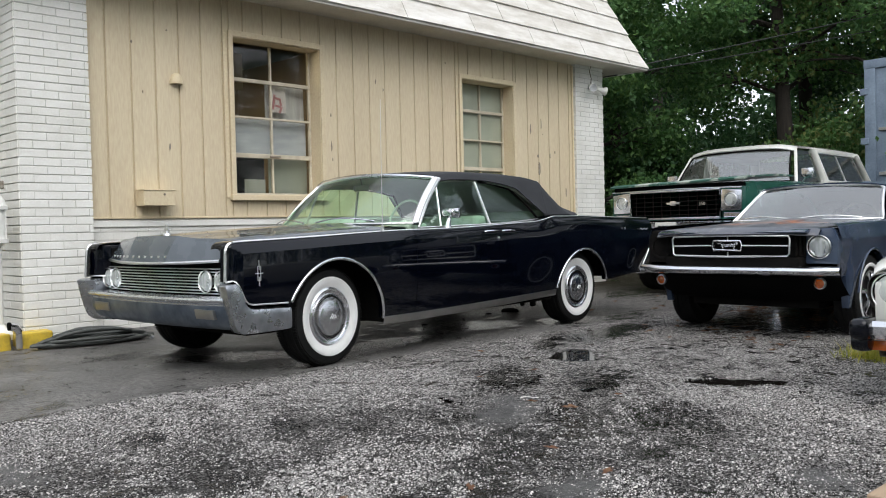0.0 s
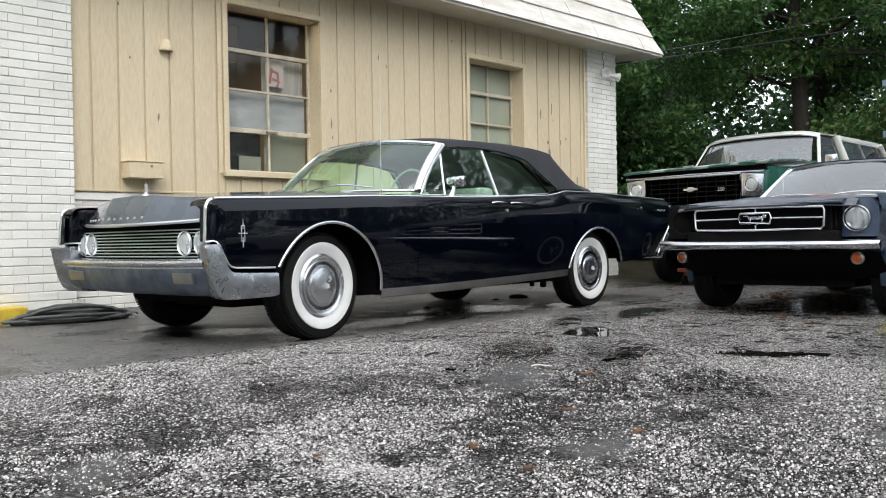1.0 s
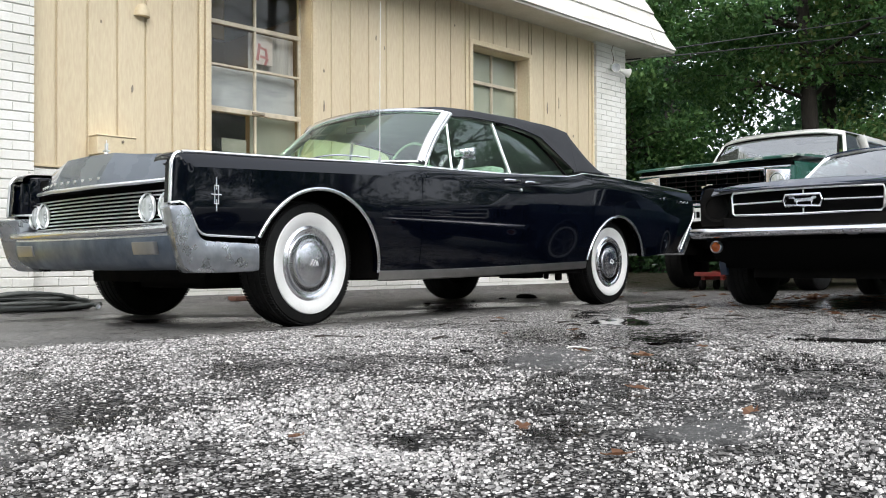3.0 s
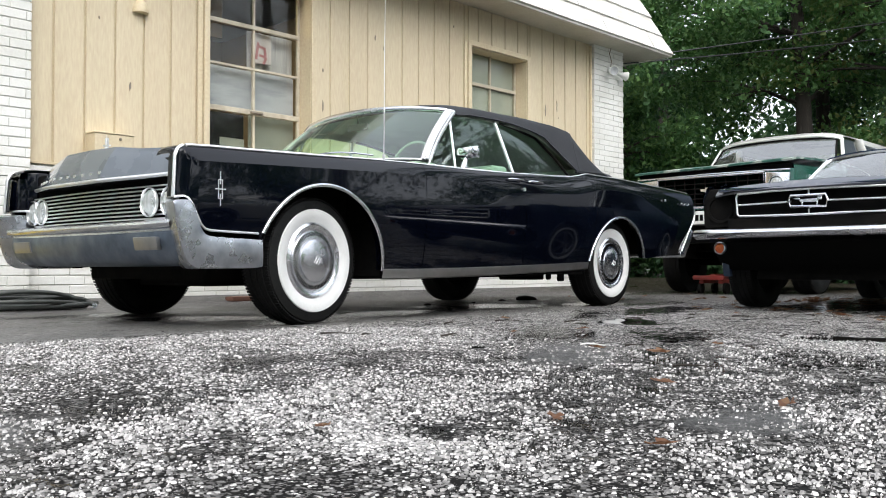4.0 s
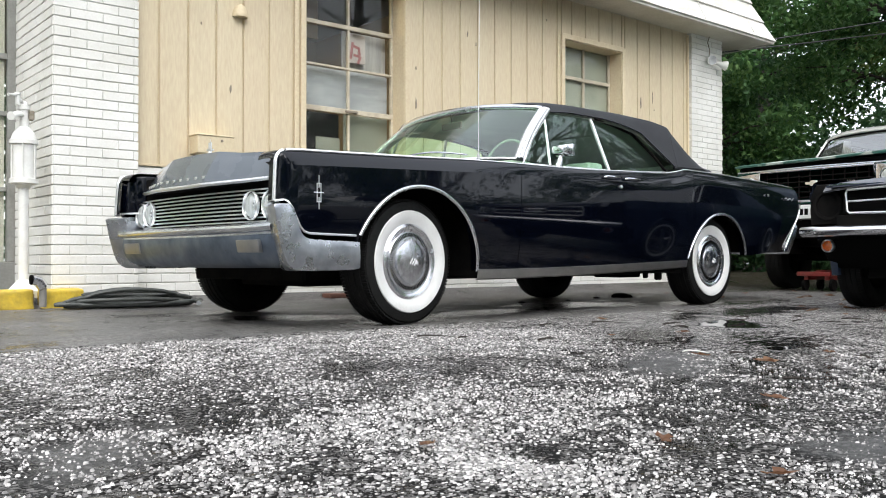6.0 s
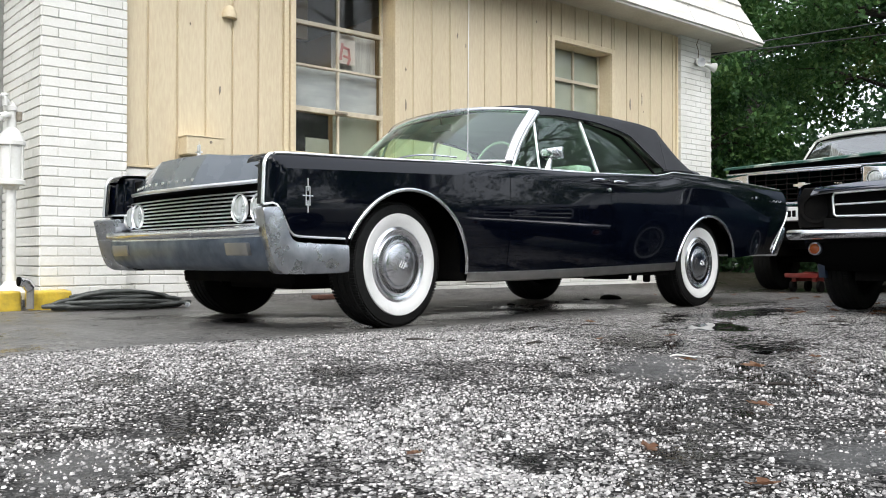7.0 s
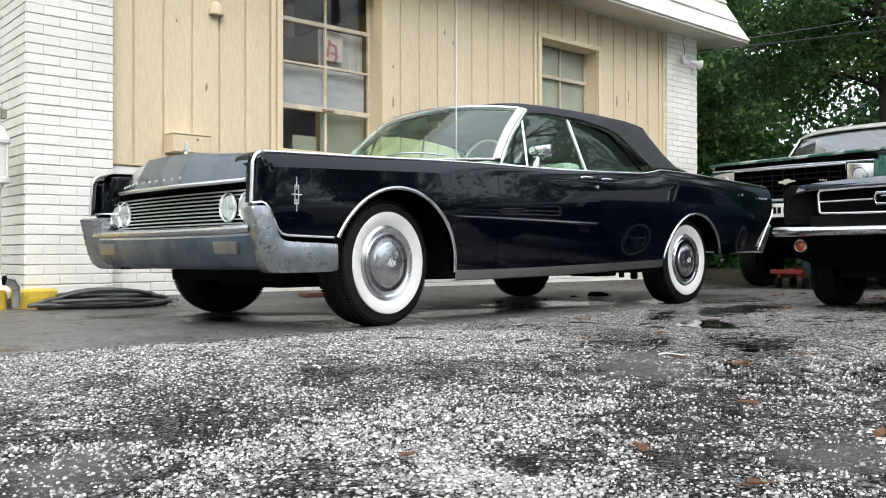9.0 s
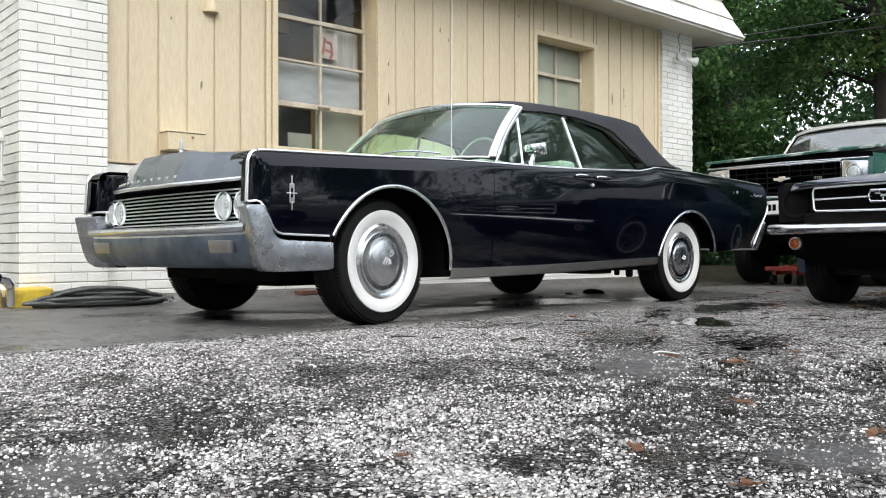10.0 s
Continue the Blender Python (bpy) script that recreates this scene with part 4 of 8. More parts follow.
def build_roof():
    # left end cut short, out of view, so the car's nose reflects sky
    ex0, ex1, ey, ez = -1.45, 8.59, 2.62, 3.44
    rise, run = 1.9, 0.80
    bm = bmesh.new()
    # backing of the sloped front and of the sloped end
    o = 0.03
    pts = {"a": (ex0, ey + o, ez), "b": (ex1 - o, ey + o, ez), "c": (ex1 - run - o, ey + run + o, ez + rise), "d": (ex0, ey + run + o, ez + rise), "e": (ex1 - o, 12.0, ez), "f": (ex1 - run - o, 12.0, ez + rise), "g": (ex0, 12.0, ez + rise), "h": (ex0, 12.0, ez)}
    v = {k: bm.verts.new(p) for k, p in pts.items()}
    for f in ("abcd", "befc", "dcfg", "efgh", "adgh"):
        bm.faces.new([v[k] for k in f])
    bmesh.ops.recalc_face_normals(bm, faces=bm.faces)
    roof = finish("roof", bm, M_MORTAR, smooth=0)
    tagged(roof, "steep white painted shingle roof skirt with wide overhang", "roof", kind="structure")
    s = finish("ceiling_soffit", boxed(ex0, ex1 - 0.04, ey + 0.04, 12.0, ez - 0.02, ez - 0.003), M_SOFFIT, smooth=0)
    tagged(s, "painted soffit under the roof overhang", "soffit", kind="structure")
    f = finish("trim_fascia", boxed(ex0, ex1, ey - 0.004, ey + 0.035, ez - 0.035, ez + 0.012, 0.004, 1), M_SHINGLE, smooth=0)
    tagged(f, "white painted fascia strip at the eaves", "trim", kind="structure")
    f = finish("trim_fascia", boxed(ex1 - 0.039, ex1, ey + 0.035, 12.0, ez - 0.034, ez + 0.012, 0.004, 1), M_SHINGLE, smooth=0)
    tagged(f, "white painted fascia strip at the eaves", "trim", kind="structure")
    rows = 7
    rng = random.Random(21)
    slope = math.atan2(rise, run)
    ln = math.hypot(rise, run) / rows
    for r in range(rows):
        t0 = r / rows
        z0, y0 = ez + rise * t0, ey + run * t0
        xe = ex1 - run * t0
        xe1 = ex1 - run * (r + 1) / rows
        x = xe - 0.55 - 0.4 * (r % 3)
        cuts = [xe]
        while x > ex0:
            cuts.append(x)
            x -= 1.19 + rng.uniform(-0.02, 0.02)
        for i, (b, a) in enumerate(zip(cuts, cuts[1:] + [ex0])):
            # a shingle panel: thick at its lower edge, thin above, cut along the hip at the end
            th = 0.034
            b2 = b - 0.004 if i else b
            top_b = b2 if i else xe1
            n = (-math.sin(slope), math.cos(slope))
            dy, dz = -math.sin(slope), math.cos(slope)
            up_y, up_z = math.cos(slope), math.sin(slope)
            bm = bmesh.new()
            dev = rng.uniform(-0.004, 0.004)
            lo = ((y0 + dy * (th + dev), z0 + dz * (th + dev) - 0.01), (y0, z0 - 0.01))
            hi = ((y0 + up_y * ln * 1.03 + dy * 0.006, z0 + up_z * ln * 1.03 + dz * 0.006), (y0 + up_y * ln * 1.03, z0 + up_z * ln * 1.03))
            q = [(a + 0.004, *lo[0]), (b2, *lo[0]), (b2, *lo[1]), (a + 0.004, *lo[1]), (a + 0.004, *hi[0]), (top_b, *hi[0]), (top_b, *hi[1]), (a + 0.004, *hi[1])]
            vs = [bm.verts.new(p) for p in q]
            for fc in ((0, 1, 5, 4), (0, 3, 2, 1), (4, 5, 6, 7), (3, 7, 6, 2), (0, 4, 7, 3), (1, 2, 6, 5)):
                bm.faces.new([vs[k] for k in fc])
            bmesh.ops.recalc_face_normals(bm, faces=bm.faces)
            part("shingle", bm, M_SHINGLE, roof, smooth=0)
    # end face shingles, one course a row
    for r in range(rows):
        t0, t1 = r / rows, (r + 1) / rows
        bm = bmesh.new()
        z0, x0, z1, x1 = ez + rise * t0, ex1 - run * t0, ez + rise * t1, ex1 - run * t1
        q = [(x0 + 0.026, ey + run * t0, z0), (x0 + 0.026, 12.0, z0), (x0, 12.0, z0 - 0.01), (x0, ey + run * t0 + 0.01, z0 - 0.01), (x1 + 0.006, ey + run * t1, z1), (x1 + 0.006, 12.0, z1), (x1, 12.0, z1), (x1, ey + run * t1, z1)]
        vs = [bm.verts.new(p) for p in q]
        for fc in ((0, 1, 5, 4), (0, 3, 2, 1), (4, 5, 6, 7), (3, 7, 6, 2), (0, 4, 7, 3), (1, 2, 6, 5)):
            bm.faces.new([vs[k] for k in fc])
        bmesh.ops.recalc_face_normals(bm, faces=bm.faces)
        part("shingle", bm, M_SHINGLE, roof, smooth=0)


def build_shop_roof():
    # unseen roof, kept low to leave open sky for the nose's reflection
    ob = finish("roof_shop", boxed(-5.1, -1.46, 3.98, 12.0, 3.46, 3.62, 0.01), M_SOFFIT, smooth=0)
    tagged(ob, "plain unseen flat roof over the shopfront, kept low to leave sky", "roof", kind="structure")


build_shop_roof()
BRICK_JOBS = build_building()
build_roof()


# ---- wheels ----
def wheel_parts(parent, at, out, radius, rim, width, cap, whitewall=None, turn=0.0, slots=76):
    """A wheel on its parent; out is -1 or 1 for the side that its face looks to."""
    w = part("wheel", lathed([(0.02, 0.06), (rim, 0.06), (rim, -0.06), (rim * 0.9, -0.075), (0.02, -0.075)], 40), M_DARK, parent, "wheel")
    rot = turn if out < 0 else 180 + turn
    w.matrix_basis = pose(*at, 0, 0, rot)
    h = width / 2
    s = radius
    prof = [(rim * 0.98, -h * 0.72), (rim + 0.012, -h * 0.9), (rim + (s - rim) * 0.45, -h * 1.06), (s * 0.955, -h * 0.93), (s * 0.985, -h * 0.76), (s, -h * 0.5), (s, h * 0.5), (s * 0.985, h * 0.76), (s * 0.955, h * 0.93), (rim + (s - rim) * 0.45, h * 1.06), (rim + 0.012, h * 0.9), (rim * 0.98, h * 0.72)]
    bm = lathed(prof, 72, close=False)
    # tread ribs and shoulder blocks
    for k in range(110):
        a = 2 * math.pi * k / 110
        for sgn in (-1, 1):
            c = Vector((math.cos(a) * (s * 0.988), sgn * h * 0.72, math.sin(a) * (s * 0.988)))
            t = Vector((-math.sin(a), 0, math.cos(a)))
            n = Vector((math.cos(a), 0, math.sin(a)))
            y = Vector((0, 1, 0))
            q = [c + t * i * 0.006 + y * j * h * 0.2 + n * l for i in (-1, 1) for j in (-1, 1) for l in (-0.004, 0.003)]
            vs = [bm.verts.new(p) for p in q]
            for fc in ((0, 1, 3, 2), (4, 6, 7, 5), (0, 4, 5, 1), (2, 3, 7, 6), (1, 5, 7, 3)):
                bm.faces.new([vs[i] for i in fc])
    for yy in (-0.42, 0.0, 0.42):
        lathe(bm, [(s, h * (yy - 0.16)), (s + 0.005, h * (yy - 0.14)), (s + 0.005, h * (yy + 0.14)), (s, h * (yy + 0.16))], 72, close=False)
    part("tyre", bm, M_TYRE, w, "black tyre", 35)
    if whitewall:
        a, b = whitewall

        def side_y(r):
            f = (r - rim) / (s - rim)
            return -h * (0.9 + 0.16 * math.sin(min(1.0, max(0.0, f / 0.9)) * math.pi)) - 0.004
        rr = span(a, b, 8)
        bm = lathed([(a - 0.004, side_y(a) + 0.008)] + [(r, side_y(r)) for r in rr] + [(b + 0.004, side_y(b) + 0.008)], 72, close=False)
        part("whitewall", bm, M_WHITEWALL, w, "clean white sidewall band")
    y = -h * 0.9
    if cap == "dome":
        bm = lathed([(rim + 0.008, y + 0.012), (rim + 0.008, y - 0.004), (rim * 0.955, y - 0.016), (rim * 0.9, y - 0.012), (rim * 0.86, y - 0.005), (rim * 0.80, y - 0.002), (rim * 0.79, y - 0.007), (rim * 0.61, y - 0.011),
                     (rim * 0.60, y - 0.004), (rim * 0.565, y - 0.004), (rim * 0.555, y - 0.018), (rim * 0.48, y - 0.027), (rim * 0.3, y - 0.034), (rim * 0.12, y - 0.036), (0.001, y - 0.036)], 72, close=False)
        part("hubcap", bm, M_STEEL, w, "polished steel hubcap with slotted ring", 25)
        bm = bmesh.new()
        for k in range(slots):
            a = 2 * math.pi * k / slots
            m = Matrix.Rotation(a, 4, "Y")
            q = [(rim * 0.665, -0.0015), (rim * 0.775, -0.0019), (rim * 0.775, 0.0019), (rim * 0.665, 0.0015)]
            lo = [bm.verts.new(m @ Vector((px, y - 0.008, pz))) for px, pz in q]
            hi = [bm.verts.new(m @ Vector((px, y - 0.0125 + 0.002 * (px > rim * 0.7), pz))) for px, pz in q]
            bm.faces.new(hi)
            for i in range(4):
                bm.faces.new((lo[i], lo[(i + 1) % 4], hi[(i + 1) % 4], hi[i]))
        bmesh.ops.recalc_face_normals(bm, faces=bm.faces)
        part("slotted_ring", bm, M_SLOT, w, "ring of black slots", 0)
        bm = bmesh.new()
        for dx in (-0.017, 0.0, 0.017):
            tube(bm, [(dx - 0.012, y - 0.0360, -0.017 - dx * 0.3), (dx + 0.012, y - 0.0360, 0.017 - dx * 0.3)], 0.0016, 6)
        part("hubcap_badge", bm, M_BRIGHT, w, "small slanted bar badge")
    elif cap == "spoke":
        bm = lathed([(rim + 0.006, y + 0.012), (rim + 0.004, y - 0.006), (rim * 0.93, y - 0.004), (rim * 0.86, y + 0.035)], 56, close=False)
        for k in range(5):
            a = 2 * math.pi * (k + 0.3) / 5
            d = Vector((math.cos(a), 0, math.sin(a)))
            tube(bm, [d * 0.03 + Vector((0, y - 0.004, 0)), d * rim * 0.5 + Vector((0, y + 0.004, 0)), d * rim * 0.9 + Vector((0, y + 0.022, 0))], lambda t: 0.020 + 0.010 * t, 8)
        lathe(bm, [(0.055, y + 0.02), (0.05, y - 0.012), (0.03, y - 0.026), (0.001, y - 0.028)], 28, close=False)
        part("hubcap", bm, M_CHROME, w, "five-spoke chrome wheel trim", 35)
        part("wheel_disc", lathed([(rim * 0.9, y + 0.04), (0.001, y + 0.04)], 40, close=False), M_SLOT, w)
    else:
        bm = lathed([(rim + 0.004, y + 0.012), (rim * 0.95, y - 0.002), (rim * 0.8, y + 0.03), (rim * 0.5, y + 0.02), (rim * 0.35, y - 0.01), (0.001, y - 0.02)], 40, close=False)
        part("hubcap", bm, M_OLDCHROME, w, "dull steel wheel centre", 35)
    return w


def lamp_unit(parent, at, r):
    """A round headlight looking to -x: thin ring, black cup, bright bowl and a domed glass lens."""
    ring = part("headlight", lathed([(r * 0.93, 0.006), (r * 0.935, -0.006), (r * 0.965, -0.009), (r * 0.995, -0.006), (r * 1.0, 0.006)], 40, "x", close=False), M_BRIGHT, parent, "thin bright headlight ring", 50)
    ring.matrix_basis = pose(*at)
    part("cup", lathed([(r * 0.94, 0.0), (r * 0.92, 0.030), (r * 0.74, 0.034)], 36, "x", close=False), M_SLOT, ring, "black lamp cup", 50)
    part("bowl", lathed([(r * 0.80, 0.020), (r * 0.60, 0.040), (0.001, 0.050)], 32, "x", close=False), M_CHROME, ring, "bright reflector bowl", 60)
    part("lens", lathed([(r * 0.88, 0.022), (r * 0.86, 0.006), (r * 0.68, -0.007), (r * 0.42, -0.014), (0.001, -0.017)], 36, "x", close=False), M_CLEARLENS, ring, "clear ribbed glass lens", 60)
    return ring


# ---- the long black convertible ----
CAR_Z = curve([(-0.850, 0.842), (-0.843, 0.864), (-0.832, 0.877), (-0.815, 0.885), (-0.785, 0.890), (-0.44, 0.901), (0.0, 0.916), (0.37, 0.931), (0.81, 0.942), (1.07, 0.944), (1.42, 0.950), (2.07, 0.975), (2.45, 0.990), (2.62, 1.012), (2.76, 1.036), (3.17, 1.036), (3.6, 1.026), (4.2, 1.014), (4.70, 1.004)])
CREASE = curve([(-0.92, 0.812), (-0.36, 0.832), (0.82, 0.872), (1.7, 0.886), (2.3, 0.896), (2.5, 0.894), (2.66, 0.912), (2.86, 0.948), (3.0, 0.954), (3.6, 0.950), (4.7, 0.935)])
TUCK = curve([(0.0, -0.058), (0.2, -0.030), (0.45, -0.008), (0.66, 0.0), (1.0, -0.005)])
CAR_W = curve([(-0.95, 0.978), (-0.4, 0.992), (0.6, 1.0), (3.2, 1.0), (4.0, 0.988), (4.7, 0.955)])
SILL = curve([(-0.95, 0.300), (0.5, 0.292), (2.75, 0.345), (3.7, 0.388), (4.42, 0.436), (4.75, 0.45)])


def arch_z(x):
    z = 0.0
    for c, h, top in ((0.035, 0.468, 0.505), (3.236, 0.462, 0.466)):
        u = (x - c) / h
        if abs(u) < 1:
            z = max(z, 0.25 + top * (1 - u * u) ** 0.5)
    return z


FENDER_FOOT = curve([(-0.95, 0.643), (-0.825, 0.643), (-0.800, 0.632), (-0.775, 0.578), (-0.75, 0.520), (-0.722, 0.492), (-0.69, 0.484), (-0.40, 0.476)])


def side_point(s, v):
    """The body side at station s; v 0..1 up to the crease, 1..2 up to the shoulder; the nose rolls in along a crease of its own."""
    zb = max(SILL(s), arch_z(s))
    if s < -0.40:
        zb = max(zb, FENDER_FOOT(s))
    zc, zt = CREASE(s), CAR_Z(s)
    z = zb + (zc - zb) * v if v <= 1 else zc + (zt - zc) * (v - 1)
    y = CAR_W(s) + TUCK((z - 0.25) / (zc - 0.25))
    rise = max(0.0, v - 1.0)
    front = min(1.0, max(0.0, (-0.755 - s) / 0.095))
    y -= max(SHOULDER_IN(s) * rise, 0.040 * front) + 0.006 * max(rise ** 4, front ** 4)
    x = s
    if s < -0.5:
        f = (-0.5 - s) / 0.42
        x += -0.022 * (0.89 - z) / 0.25 * f * f
    if s > 4.2:
        f = min(1.0, (s - 4.2) / 0.45)
        x += TAIL_END(z) * f * f
    return x, y, z


SHOULDER_IN = curve([(-0.9, 0.040), (0.4, 0.037), (1.2, 0.022), (2.5, 0.018), (4.7, 0.018)])
TAIL_END = curve([(0.40, -0.26), (0.44, -0.245), (0.62, -0.10), (0.82, 0.045), (0.93, 0.022), (1.02, -0.022)])


def side_panel(parent, name, xa, xb, sgn, label):
    st = span(xa, xb, max(6, int((xb - xa) / 0.03)))
    for c, h in ((0.035, 0.468), (3.236, 0.462)):
        for k in range(25):
            x = c + h * math.cos(math.pi * k / 24)
            if xa < x < xb:
                st.append(x)
    if xa < -0.8:
        st += [-0.848, -0.845, -0.842, -0.836, -0.829, -0.82, -0.81, -0.795, -0.78, -0.765, -0.755, -0.745]
    st = sorted(set(round(x, 4) for x in st))
    vs = span(0, 1, 9) + [1.25, 1.5, 1.72, 1.88, 2.0]

    def f(s, v):
        x, y, z = side_point(s, v)
        return (x, sgn * y, z)
    bm = bmesh.new()
    g = sheet(bm, st, vs, f)
    # rolled-over shoulder and turned-in lips
    for i in range(len(st) - 1):
        row = []
        for s in (st[i], st[i + 1]):
            x, y, z = side_point(s, 2.0)
            row.append([bm.verts.new((x, sgn * (y - d), z + e)) for d, e in ((0.012, 0.006), (0.05, 0.010), (0.12, 0.012), (0.17, 0.008))])
        a = [g[i][-1]] + row[0]
        b = [g[i + 1][-1]] + row[1]
        for k in range(4):
            bm.faces.new((a[k], b[k], b[k + 1], a[k + 1]))
        lo = []
        for s in (st[i], st[i + 1]):
            x, y, z = side_point(s, 0.0)
            lo.append(bm.verts.new((x, sgn * (y - 0.05), z + 0.004)))
        bm.faces.new((g[i][0], lo[0], lo[1], g[i + 1][0]))
    for col, s in ((0, st[0]), (len(st) - 1, st[-1])):
        inn = [bm.verts.new((v.co.x, v.co.y - sgn * 0.06, v.co.z)) for v in g[col]]
        for k in range(len(vs) - 1):
            bm.faces.new((g[col][k], g[col][k + 1], inn[k + 1], inn[k]))
    bmesh.ops.remove_doubles(bm, verts=bm.verts, dist=0.0004)
    bmesh.ops.recalc_face_normals(bm, faces=bm.faces)
    return part(name, bm, M_BLACK, parent, label, 16)


def strip(parent, name, pts, r, material, squash=1.0, label="", n=8):
    return part(name, tubed(pts, r, n, squash=squash), material, parent, label, 50)


def build_convertible():
    car = thing("convertible_car", pose(-0.0496, 0.9237, 0, 0, 0, 3.075), "long black sixties convertible with raised black canvas top and whitewall tyres", "car")
    for sgn in (-1, 1):
        side_panel(car, "front_fender", -0.850, 0.842, sgn, "glossy black front fender")
        side_panel(car, "front_door", 0.848, 1.892, sgn, "glossy black front door")
        side_panel(car, "rear_door", 1.898, 2.832, sgn, "glossy black rear door")
        side_panel(car, "rear_quarter", 2.838, 4.655, sgn, "glossy black rear quarter panel")
        # bright strip along the shoulder
        pts = []
        for k in range(11):
            x, y, z = side_point(-0.850, 2.0 * k / 10)
            pts.append((x - 0.003, sgn * (y - 0.002), z))
        for s in [-0.847, -0.842, -0.836, -0.827, -0.815, -0.80] + span(-0.78, 4.62, 108):
            x, y, z = side_point(s, 2.0)
            pts.append((x, sgn * (y - 0.004), z + 0.004))
        strip(car, "shoulder_trim", pts, lambda t: 0.0115 - 0.0045 * min(1.0, max(0.0, (t - 0.25) / 0.1)), M_BRIGHT, 0.8, "bright shoulder moulding")
        pts = []
        for z in span(0.46, 0.86, 14):
            pts.append((4.659 + TAIL_END(z), sgn * 0.958, z))
        strip(car, "tail_trim", pts, 0.007, M_BRIGHT, 1.0, "bright tail edge moulding")
        # arches and the sill
        for c, h, top in ((0.035, 0.468, 0.505), (3.236, 0.462, 0.466)):
            pts = []
            for k in range(41):
                a = math.pi * (1 - k / 40)
                x = c + h * math.cos(a)
                z = 0.25 + top * math.sin(a)
                lim = SILL(x) if c > 1 or x > 0 else 0.480
                if z >= lim - 0.004:
                    y = CAR_W(x) + TUCK((z - 0.25) / (CREASE(x) - 0.25))
                    pts.append((x, sgn * (y + 0.001), z))
            strip(car, "arch_trim", pts, 0.012, M_OLDCHROME if c > 1 else M_CHROME, 1.0, "bright wheel arch moulding")
        bm = bmesh.new()
        us = span(0.495, 2.775, 20)
        prof = [(0.940, 0.008), (0.968, 0.004), (0.969, -0.004), (0.960, -0.048), (0.938, -0.056), (0.90, -0.056)]

        def sill_f(u, v):
            y, dz = prof[int(v)]
            return (u, sgn * y, SILL(u) + dz)
        sheet(bm, us, list(range(6)), sill_f)
        bmesh.ops.recalc_face_normals(bm, faces=bm.faces)
        part("rocker_trim", bm, M_ROCKER, car, "dull bright rocker moulding", 30)
        # star-shaped fender badge, drawn as a plain slim cross
        bm = bmesh.new()
        yy = sgn * (side_point(-0.645, 0.6)[1] + 0.004)
        for z0, z1, dx in ((0.605, 0.665, 0), (0.712, 0.775, 0), (0.64, 0.735, -0.011), (0.64, 0.735, 0.011)):
            tube(bm, [(-0.645 + dx, yy, z0), (-0.645 + dx, yy, z1)], 0.0035, 6)
        tube(bm, [(-0.675, yy, 0.688), (-0.615, yy, 0.688)], 0.003, 6)
        for z in (0.642, 0.733):
            tube(bm, [(-0.656, yy, z), (-0.634, yy, z)], 0.003, 6)
        part("fender_badge", bm, M_BRIGHT, car, "slim chrome cross badge")
        # front end of the fender, curving in to the lamps
        plan = [(-0.847, sgn * 0.926), (-0.843, sgn * 0.88), (-0.828, sgn * 0.83), (-0.80, sgn * 0.785), (-0.75, sgn * 0.755), (-0.5, sgn * 0.745), (-0.5, sgn * 0.926)]
        bm = prismed(plan, 0.652, 0.884, 0.010, "z", 3)
        for v in bm.verts:
            if v.co.z > 0.8:
                v.co.z = min(v.co.z, CAR_Z(v.co.x) - 0.004)
        part("fender_nose", bm, M_BLACK, car, "black fender nose", 40)
        strip(car, "nose_moulding", [(x - 0.004, y, 0.648) for x, y in plan[:5]], 0.006, M_BRIGHT, 1.0, "thin bright moulding under the fender nose")
    # core; its black boxes stand for the shade in door gaps and wheel wells
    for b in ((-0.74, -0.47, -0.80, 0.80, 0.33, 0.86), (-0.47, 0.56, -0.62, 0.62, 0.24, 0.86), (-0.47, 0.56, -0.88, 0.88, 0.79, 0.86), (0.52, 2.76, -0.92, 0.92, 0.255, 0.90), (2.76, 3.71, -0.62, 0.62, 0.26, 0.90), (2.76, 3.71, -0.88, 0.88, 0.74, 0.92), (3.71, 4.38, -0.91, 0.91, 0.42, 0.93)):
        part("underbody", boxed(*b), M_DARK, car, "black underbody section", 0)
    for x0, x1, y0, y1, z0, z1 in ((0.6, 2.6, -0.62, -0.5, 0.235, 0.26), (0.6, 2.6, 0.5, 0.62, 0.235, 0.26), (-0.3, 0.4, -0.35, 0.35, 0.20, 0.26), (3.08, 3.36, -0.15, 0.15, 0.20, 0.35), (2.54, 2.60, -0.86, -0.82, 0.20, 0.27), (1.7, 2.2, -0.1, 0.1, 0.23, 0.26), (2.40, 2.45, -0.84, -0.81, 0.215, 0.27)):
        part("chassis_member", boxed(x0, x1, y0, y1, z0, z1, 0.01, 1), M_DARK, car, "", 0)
    for x in (0.02, 3.2):
        part("axle", tubed([(x, -0.72, 0.33), (x, 0.72, 0.33)], 0.04, 10), M_DARK, car)
    # hood with a raised, crisp-edged centre and a leaning nose
    ys = [-0.80, -0.79, -0.775, -0.75, -0.72, -0.66, -0.58, -0.50, -0.49, -0.48, -0.40, -0.31, -0.30, -0.29, -0.2, -0.1, 0]
    ys = ys + [-y for y in ys[-2::-1]]

    def bent(knots):
        return lambda a: float(np.interp(a, [k[0] for k in knots], [k[1] for k in knots]))
    crown = bent([(0, 0.0), (0.30, -0.004), (0.49, -0.026), (0.70, -0.036), (0.75, -0.045), (0.78, -0.060), (0.80, -0.085)])
    spine = curve([(-0.82, 0.936), (-0.6, 0.950), (-0.3, 0.966), (0.2, 0.988), (0.70, 1.008)])
    nose = bent([(0, 0.0), (0.30, 0.008), (0.49, 0.047), (0.80, 0.135)])
